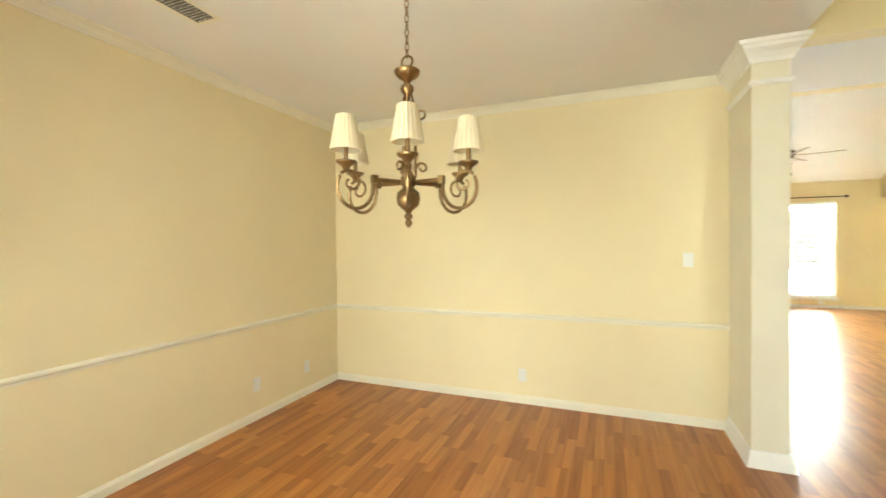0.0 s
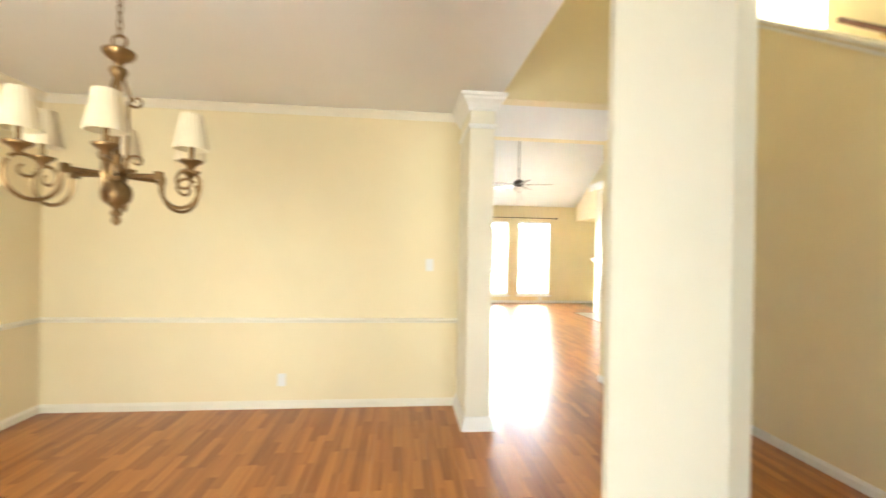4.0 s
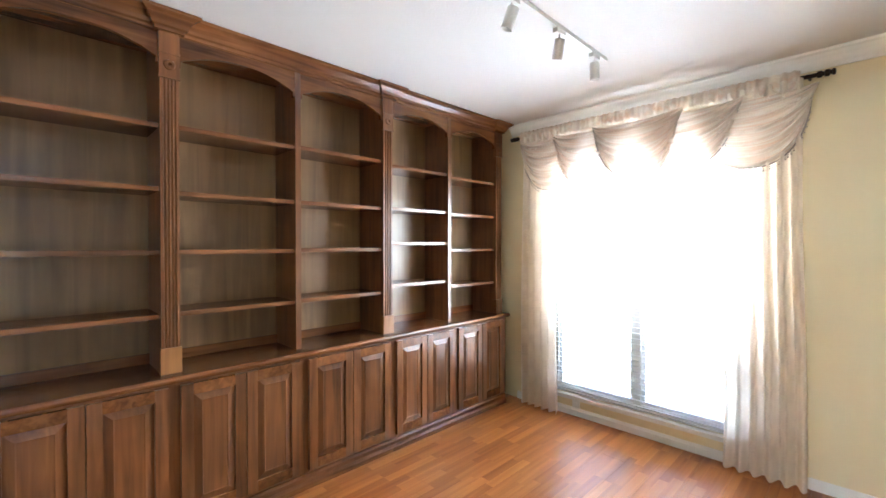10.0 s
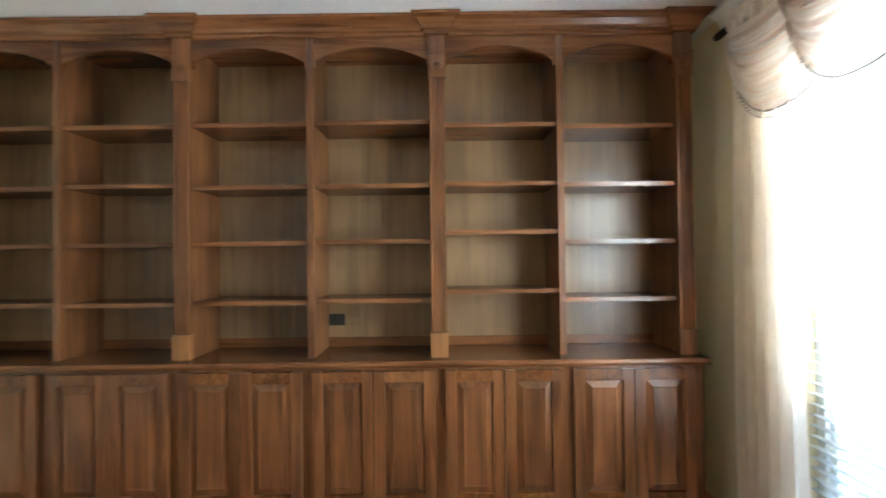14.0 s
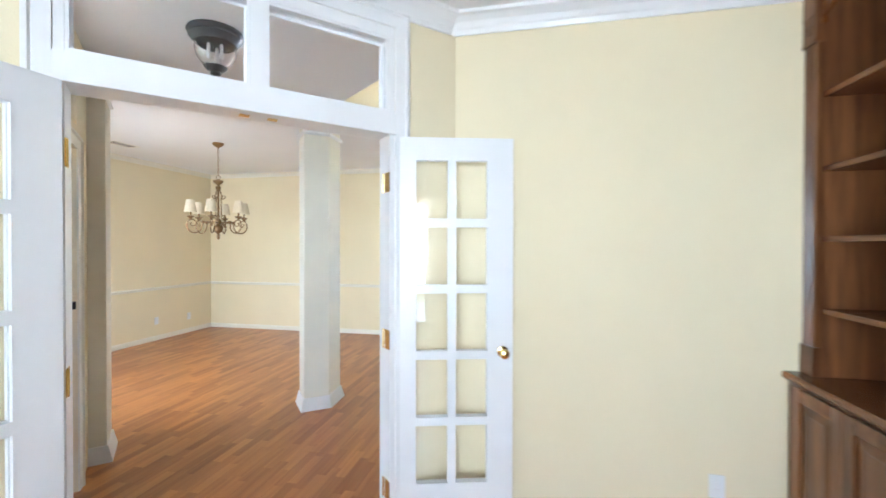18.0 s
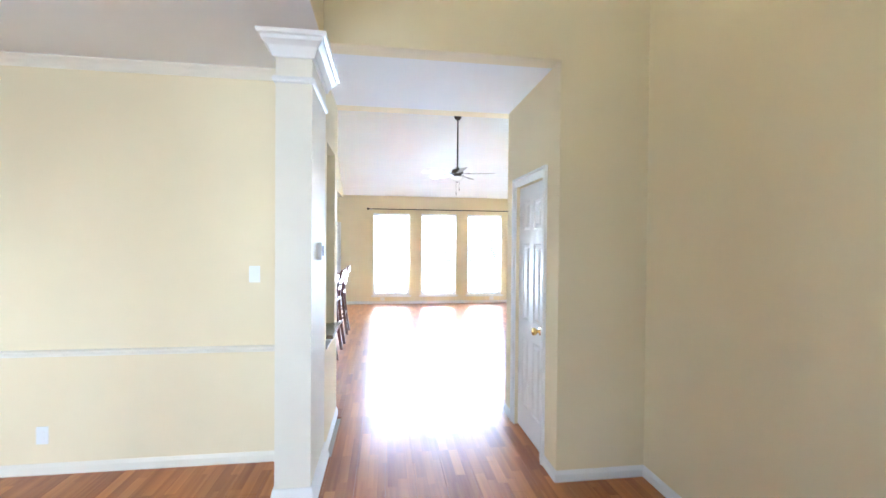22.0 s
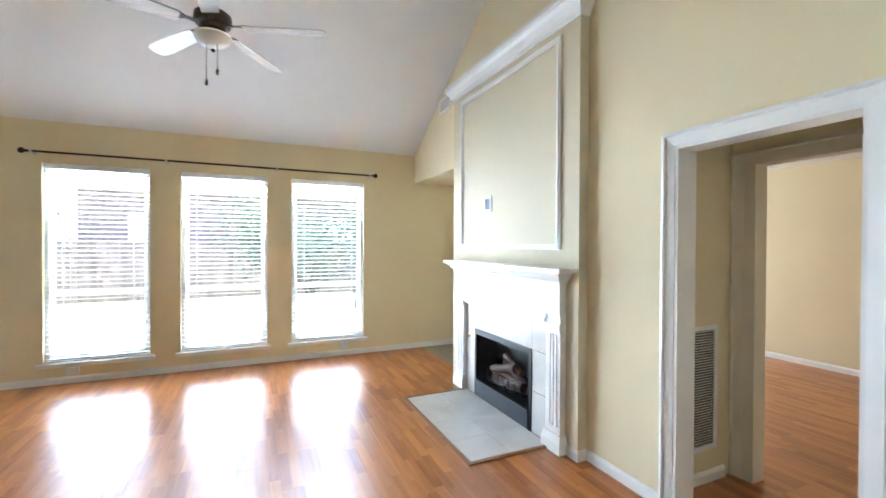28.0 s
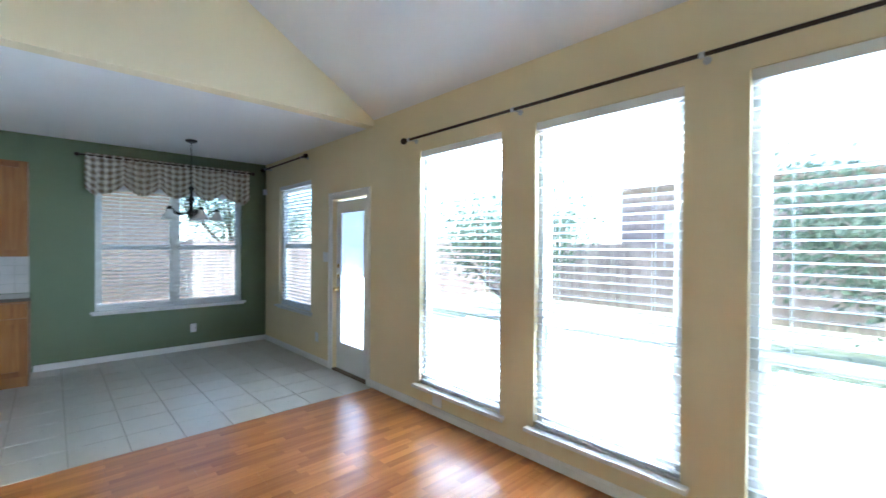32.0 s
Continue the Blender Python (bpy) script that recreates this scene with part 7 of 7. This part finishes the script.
def bar_pendant():
    root = thing("bar_pendant", "dark bronze three-light bar pendant with frosted bell shades on chains", "pendant light", m=pose(-0.925, 3.25, 0))
    bm = bmesh.new()
    prism(bm, [(0.06 * math.cos(a), 0.15 * math.sin(a)) for a in [2 * math.pi * i / 20 for i in range(20)]], HK - 0.03, HK - 0.001)
    part("canopy", bm, IRON, root, bevel=0.004)
    for s in (-1, 1):
        z, k = HK - 0.03, 0
        while z > 2.17:
            u = (HK - z) / (HK - 2.13)
            y = s * (0.04 + 0.20 * u)
            bm = bmesh.new()
            tube(bm, [(0.008 * math.cos(a) * (k % 2), y + 0.008 * math.cos(a) * ((k + 1) % 2), z - 0.017 + 0.019 * math.sin(a)) for a in [2 * math.pi * i / 8 for i in range(9)]], 0.0024, 5)
            part("chain_link", bm, IRON, root)
            z -= 0.032
            k += 1
        bm = bmesh.new()
        scroll(bm, (0.0, 2.135), Matrix.Translation((0, s * 0.24, 0)) @ Matrix.Rotation(radians(90), 4, "Z"), 270, 620, 0.045, 0.012, 0.007)
        part("scroll", bm, IRON, root, smooth=True)
    bm = bmesh.new()
    tube(bm, [(0, -0.33, 2.085), (0, 0.33, 2.085)], 0.013, 10)
    part("cross_bar", bm, IRON, root)
    for y in (-0.29, 0.0, 0.29):
        bm = bmesh.new()
        lathe(bm, [(0, 2.075), (0.016, 2.07), (0.022, 2.05), (0.03, 2.035), (0.03, 2.02), (0, 2.02)], 14, Matrix.Translation((0, y, 0)))
        part("socket_cup", bm, IRON, root, smooth=True)
        bm = bmesh.new()
        bell(bm, (0, y, 1.895), 0.135, 0.135)
        part("shade", bm, FROST, root, "white frosted glass shade", True)


bar_pendant()


def nook_chandelier():
    root = thing("nook_chandelier", "black iron chandelier with five frosted bell shades over the nook", "chandelier", m=pose(-2.63, 6.45, -0.06))
    bm = bmesh.new()
    lathe(bm, [(0, HK + 0.06 - 0.001), (0.065, HK + 0.06 - 0.001), (0.06, HK + 0.06 - 0.02), (0.02, HK + 0.06 - 0.035), (0, HK + 0.06 - 0.036)], 20)
    part("canopy", bm, BLACK, root, smooth=True)
    bm = bmesh.new()
    tube(bm, [(0, 0, HK + 0.06 - 0.03), (0, 0, 2.20)], 0.004, 6)
    part("chain", bm, BLACK, root)
    bm = bmesh.new()
    lathe(bm, [(0, 2.21), (0.02, 2.20), (0.035, 2.18), (0.018, 2.16), (0.02, 2.08), (0.038, 2.05), (0.02, 2.02), (0.022, 1.93), (0.045, 1.90), (0.04, 1.87), (0.012, 1.84), (0, 1.82)], 18)
    part("stem", bm, BLACK, root, smooth=True)
    for k in range(5):
        m = Matrix.Rotation(radians(72 * k + 10), 4, "Z")
        bm = bmesh.new()
        pts = [m @ Vector((0.03 + 0.24 * u, 0, 1.90 - 0.05 * math.sin(math.pi * u) + 0.05 * u)) for u in [i / 8 for i in range(9)]]
        tube(bm, pts, 0.008, 8)
        c = m @ Vector((0.27, 0, 0))
        lathe(bm, [(0, 1.955), (0.016, 1.952), (0.028, 1.93), (0.03, 1.915), (0, 1.915)], 12, Matrix.Translation(c))
        part("arm", bm, BLACK, root, smooth=True)
        bm = bmesh.new()
        bell(bm, (c.x, c.y, 1.815), 0.085, 0.105, 20)
        part("shade", bm, FROST, root, "white frosted glass shade", True)


nook_chandelier()

# nook valance


def plaid():
    m, t, b = nodes("brown_plaid_cloth")
    L = t.links.new
    co = t.nodes.new("ShaderNodeUVMap")
    cs = []
    for ax, sc in (("X", 150.0), ("Y", 40.0)):
        w = t.nodes.new("ShaderNodeTexWave")
        w.bands_direction = ax
        w.inputs["Scale"].default_value = sc / 20
        w.inputs["Distortion"].default_value, w.inputs["Detail"].default_value = 1.2, 2
        L(co.outputs[0], w.inputs["Vector"])
        cs.append(w)
    n = t.nodes.new("ShaderNodeTexNoise")
    n.inputs["Scale"].default_value, n.inputs["Detail"].default_value = 60, 4
    L(co.outputs[0], n.inputs["Vector"])
    a = t.nodes.new("ShaderNodeMath")
    L(cs[0].outputs["Fac"], a.inputs[0])
    L(cs[1].outputs["Fac"], a.inputs[1])
    s = t.nodes.new("ShaderNodeMath")
    s.operation = "MULTIPLY_ADD"
    s.inputs[1].default_value = 0.28
    L(a.outputs[0], s.inputs[0])
    h = t.nodes.new("ShaderNodeMath")
    h.operation = "MULTIPLY"
    h.inputs[1].default_value = 0.55
    L(n.outputs["Fac"], h.inputs[0])
    L(h.outputs[0], s.inputs[2])
    r = t.nodes.new("ShaderNodeValToRGB")
    e = r.color_ramp.elements
    e[0].position, e[1].position = 0.35, 0.72
    e[0].color, e[1].color = (0.27, 0.21, 0.15, 1), (0.76, 0.71, 0.60, 1)
    L(s.outputs[0], r.inputs[0])
    L(r.outputs[0], b.inputs["Base Color"])
    b.inputs["Roughness"].default_value = 0.85
    tr = t.nodes.new("ShaderNodeBsdfTranslucent")
    L(r.outputs[0], tr.inputs["Color"])
    mx = t.nodes.new("ShaderNodeMixShader")
    mx.inputs[0].default_value = 0.25
    L(b.outputs[0], mx.inputs[1])
    L(tr.outputs[0], mx.inputs[2])
    L(mx.outputs[0], t.nodes["Material Output"].inputs["Surface"])
    return m


root = thing("nook_valance", "brown and cream plaid valance with a scalloped hem", "valance")


def nook_cloth(u, v):
    y = 5.53 + 1.87 * u
    sc = abs(math.sin(math.pi * (u * 5.0)))
    drop = 0.36 + 0.12 * sc + (0.06 if u < 0.06 or u > 0.94 else 0)
    wav = math.sin(u * 2 * math.pi * 22 + 0.8 * math.sin(u * 17))
    return (XK + 0.09 + 0.018 * wav * (0.6 + 0.4 * v), y, 2.545 - v * drop)


sheet("cloth", root, nook_cloth, 220, 14, plaid())
bm = bmesh.new()
tube(bm, [(XK + 0.09, 5.46, 2.515), (XK + 0.09, 7.45, 2.515)], 0.011, 8)
for y in (5.46, 7.45):
    bmesh.ops.create_icosphere(bm, subdivisions=2, radius=0.025, matrix=Matrix.Translation((XK + 0.09, y, 2.515)))
for y in (5.58, 7.36):
    tube(bm, [(XK, y, 2.515), (XK + 0.09, y, 2.515)], 0.007, 6)
part("rod", bm, IRON, root)

root = thing("alarm_sensor", "small white motion sensor in the nook corner", "sensor", m=pose(XK + 0.03, YN - 0.02, 2.27))
bm = bmesh.new()
box(bm, -0.025, -0.025, -0.04, 0.025, 0.018, 0.04)
part("case", bm, PLASTIC, root, bevel=0.008)

# ---- outside ----
BRICKS = plain("pinkish_brick", (0.40, 0.28, 0.23), 0.85, var=0.3, scale=9, bump=0.3)
MORTAR = plain("pale_mortar", (0.45, 0.42, 0.38), 0.95, var=0.15, scale=10)
FENCE = timber("grey_fence_board", (0.24, 0.165, 0.135), (0.42, 0.31, 0.26), 0.85, "Z")
BARK = plain("bark", (0.13, 0.10, 0.075), 0.95, var=0.4, scale=8, bump=0.8, fine=30)
ROOF = plain("roof_shingle", (0.34, 0.32, 0.31), 0.95, var=0.3, scale=6, bump=0.5)
bm = bmesh.new()
box(bm, -3.5, YN + T + 0.02, -0.32, 14.0, YN + 4.2, -0.12)
setting("patio", bm, plain("patio_concrete", (0.60, 0.58, 0.54), 0.85, var=0.12, scale=2, bump=0.2), "pale concrete patio behind the house", "pavement")
# added pale slab, throws sunlight up into the front rooms
bm = bmesh.new()
box(bm, -8.0, -14.0, -0.32, 8.0, -9.1, -0.15)
setting("front_bounce_slab", bm, bpy.data.materials["patio_concrete"], "pale concrete slab added before the house to bounce light in", "pavement")


def fence(x0, y0, x1, y1, label):
    root = thing("fence", label, "fence")
    d = Vector((x1 - x0, y1 - y0, 0))
    n = int(d.length / 0.15)
    a = math.atan2(d.y, d.x)
    bm = bmesh.new()
    box(bm, 0, 0, -0.33, 0.14, 0.02, 1.55)
    me = finish(bm, "fence_board", FENCE)
    rnd = random.Random(n)
    for i in range(n):
        p = Vector((x0, y0, 0)) + d * (i / n)
        ob = new("fence_board", me)
        ob.parent = root
        ob.matrix_basis = Matrix.Translation((p.x, p.y, rnd.uniform(-0.02, 0.02))) @ Matrix.Rotation(a, 4, "Z") @ Matrix.Rotation(radians(rnd.uniform(-0.6, 0.6)), 4, "Y")
    for z in (0.1, 1.2):
        bm = bmesh.new()
        box(bm, 0, 0.02, z, d.length, 0.06, z + 0.09, Matrix.Translation((x0, y0, 0)) @ Matrix.Rotation(a, 4, "Z"))
        part("fence_rail", bm, FENCE, root)


fence(-7.7, 17.5, 14.0, 17.5, "weathered wooden board fence across the yard")
fence(-7.75, 7.3, -7.75, 17.5, "weathered wooden board fence beside the yard")


def tree(x, y, h, seed, label, low=0.42):
    rnd = random.Random(seed)
    root = thing("tree", label, "tree", "yard trees", m=pose(x, y, -0.35))
    bm = bmesh.new()
    tips = []

    def limb(p, d, length, r, depth):
        pts, rs = [p], [r]
        q = p
        for i in range(4):
            d = (d + Vector((rnd.uniform(-0.18, 0.18), rnd.uniform(-0.18, 0.18), rnd.uniform(-0.02, 0.16)))).normalized()
            q = q + d * (length / 4)
            pts.append(q)
            rs.append(r * (1 - 0.14 * (i + 1)))
        tube(bm, pts, rs, 7)
        if depth:
            for _ in range(5):
                a = rnd.uniform(0, 6.28)
                nd = (d * 0.6 + Vector((math.cos(a), math.sin(a), rnd.uniform(-0.1, 0.7)))).normalized()
                limb(pts[rnd.choice((1, 2, 3, 4))], nd, (h * 0.27 if depth == 2 else length * 0.62) * rnd.uniform(0.7, 1.1), r * 0.45, depth - 1)
        else:
            tips.extend(pts[1:])

    limb(Vector((0, 0, 0)), Vector((0, 0, 1)), h * low, h * 0.022, 2)
    part("trunk", bm, BARK, root, smooth=True)
    verts, faces = [], []
    for p in tips:
        for _ in range(60):
            c = p + Vector((rnd.gauss(0, 0.42), rnd.gauss(0, 0.42), rnd.gauss(0.1, 0.34))) * (h / 7)
            u = Vector((rnd.gauss(0, 1), rnd.gauss(0, 1), rnd.gauss(0, 1))).normalized()
            v = u.orthogonal().normalized()
            w = u.cross(v)
            s = rnd.uniform(0.035, 0.075)
            k = len(verts)
            verts += [c - v * s, c + w * s * 0.5, c + v * s, c - w * s * 0.5]
            faces.append((k, k + 1, k + 2, k + 3))
    me = bpy.data.meshes.new("crown")
    me.from_pydata([tuple(v) for v in verts], [], faces)
    me.materials.append(LEAF)
    ob = new("crown", me)
    ob.parent = root
    ob["kind"] = "stuff"


LEAF = cloth("green_leaves", (0.105, 0.14, 0.085), 0.45, 30, 0.4)
tree(-3.6, 13.8, 6.5, 1, "leafy green yard tree behind the patio", 0.2)
tree(3.5, 13.6, 7.0, 2, "leafy green yard tree near the fence", 0.2)
tree(5.6, 15.2, 7.0, 3, "leafy green yard tree near the fence", 0.2)
tree(-10.6, 9.6, 6.5, 4, "leafy green tree behind the side fence", 0.3)
tree(0.4, 21.5, 9.5, 5, "tall leafy tree beyond the fence")


def brick_wall(root, o, along, out, w, h, win):
    """Courses of single bricks; those past the nearest stretch are joined."""
    m = frame_m(o, along, out)
    bm = bmesh.new()
    pierced(bm, "x", 0, w, -0.2, -0.012, 0, h, win, m)
    part("wall", bm, MORTAR, root)
    bl, bh = 0.22, 0.075
    one = bmesh.new()
    box(one, 0.005, -0.012, 0.005, bl - 0.005, 0.0, bh - 0.005)
    me = finish(one, "brick", BRICKS)
    rest = bmesh.new()
    rows = int(h / bh)
    count = 0
    for r in range(rows):
        x = -bl / 2 if r % 2 else 0.0
        while x + bl <= w + 0.01:
            z = r * bh
            if x >= 0 and not any(a - 0.2 < x < b and c - 0.07 < z < d for a, b, c, d in win):
                if count < 300 and 3.0 < x < 7.4 and 1.1 < z < 2.6:
                    ob = new("brick", me)
                    ob.parent = root
                    ob.matrix_basis = m @ Matrix.Translation((x, 0, z))
                    count += 1
                else:
                    box(rest, x + 0.005, -0.012, z + 0.005, x + bl - 0.005, 0.0, z + bh - 0.005, m)
            x += bl
    ob = part("brick_courses", rest, BRICKS, root)
    ob["kind"] = "stuff"


root = thing("neighbour_house", "pinkish brick neighbour house with an unseen grey shingle roof that shades it", "house")
brick_wall(root, (-7.4, 1.5, -0.35), (0, 1, 0), (1, 0, 0), 5.75, 3.2, [])
# unseen roof, its eave drawn out to keep sun off the bricks
bm = bmesh.new()
prism(bm, [(-6.75, 2.75), (-12.0, 5.6), (-17.0, 2.75)], 1.2, 7.55, Matrix(((1, 0, 0, 0), (0, 0, 1, 0), (0, 1, 0, 0), (0, 0, 0, 1))))
part("roof", bm, ROOF, root)
bm = bmesh.new()
box(bm, -16.6, 1.5, -0.35, -7.62, 7.24, 2.75)
part("core", bm, BRICKS, root)
bm = bmesh.new()
box(bm, -6.85, 1.2, 2.70, -6.72, 7.55, 2.86)
part("fascia", bm, WHITE, root)

root = thing("far_house", "far brick house with a grey hipped roof beyond the fence", "house")
bm = bmesh.new()
box(bm, -2.9, 18.6, -0.4, 9.5, 27.0, 3.4)
part("wall", bm, BRICKS, root)
bm = bmesh.new()
eave = [bm.verts.new(p) for p in ((-3.3, 18.2, 3.4), (9.9, 18.2, 3.4), (9.9, 27.4, 3.4), (-3.3, 27.4, 3.4))]
ridge = [bm.verts.new(p) for p in ((-2.0, 22.8, 6.6), (8.6, 22.8, 6.6))]
for f in ((eave[0], eave[1], ridge[1], ridge[0]), (eave[2], eave[3], ridge[0], ridge[1]), (eave[3], eave[0], ridge[0]), (eave[1], eave[2], ridge[1]), tuple(eave[::-1])):
    bm.faces.new(f)
part("roof", bm, ROOF, root)
bm = bmesh.new()
box(bm, -3.34, 18.16, 3.28, 9.94, 18.2, 3.44)
part("fascia", bm, WHITE, root)
for x in (-1.6, 4.5):
    bm = bmesh.new()
    box(bm, x, 18.55, 0.8, x + 1.4, 18.62, 2.5)
    part("window", bm, WHITE, root)

# ---- floor boards and tiles ----
def boards():
    rects = [(XD, 2.2, -5.7, 0.0), (0.0, 1.55, -0.2, 0.9), (XB - 0.03, 4.3, 0.7, YN), (-0.05, 3.7, -8.8, -4.2), (XE, 4.95, 0.8, 3.9), (4.9, 8.4, 2.3, 8.0)]
    base = bpy.data.objects["floor"]
    random.seed(4)
    wide, long, k = 0.195, 1.26, 0
    x = XD
    while x < 8.4:
        mid = x + wide / 2
        spans = sorted((r[2], r[3]) for r in rects if r[0] - 0.02 < mid < r[1] + 0.02)
        merged = []
        for s, e in spans:
            if merged and s <= merged[-1][1]:
                merged[-1][1] = max(merged[-1][1], e)
            else:
                merged.append([s, e])
        for s, e in merged:
            y = s - random.random() * long
            while y < e:
                a, b = max(s, y), min(e, y + long)
                y += long
                if b - a < 0.03:
                    continue
                bm = bmesh.new()
                left = XB + 0.008 if a > 0.5 and x < XB + 0.008 < x + wide else x + 0.0005
                box(bm, left, a + 0.0006, -0.012, x + wide - 0.0005, b - 0.0006, 0.0)
                ob = new("floor_board", finish(bm, "floor_board", LAMINATE))
                ob.parent = base
        x += wide


def tiles():
    base = bpy.data.objects["floor"]
    s = 0.335
    bm = bmesh.new()
    g = 0.004
    box(bm, g, g, -0.012, s - g, s - g, 0.0)
    me = finish(bm, "floor_tile", TILE, bevel=0.0025)
    y = YN - s
    while y > 0.3:
        x = XB + 0.005 - s
        while x > XK - s:
            ob = new("floor_tile", me)
            ob.parent = base
            ob.location = (x, y, 0.0)
            x -= s
        y -= s


boards()
tiles()
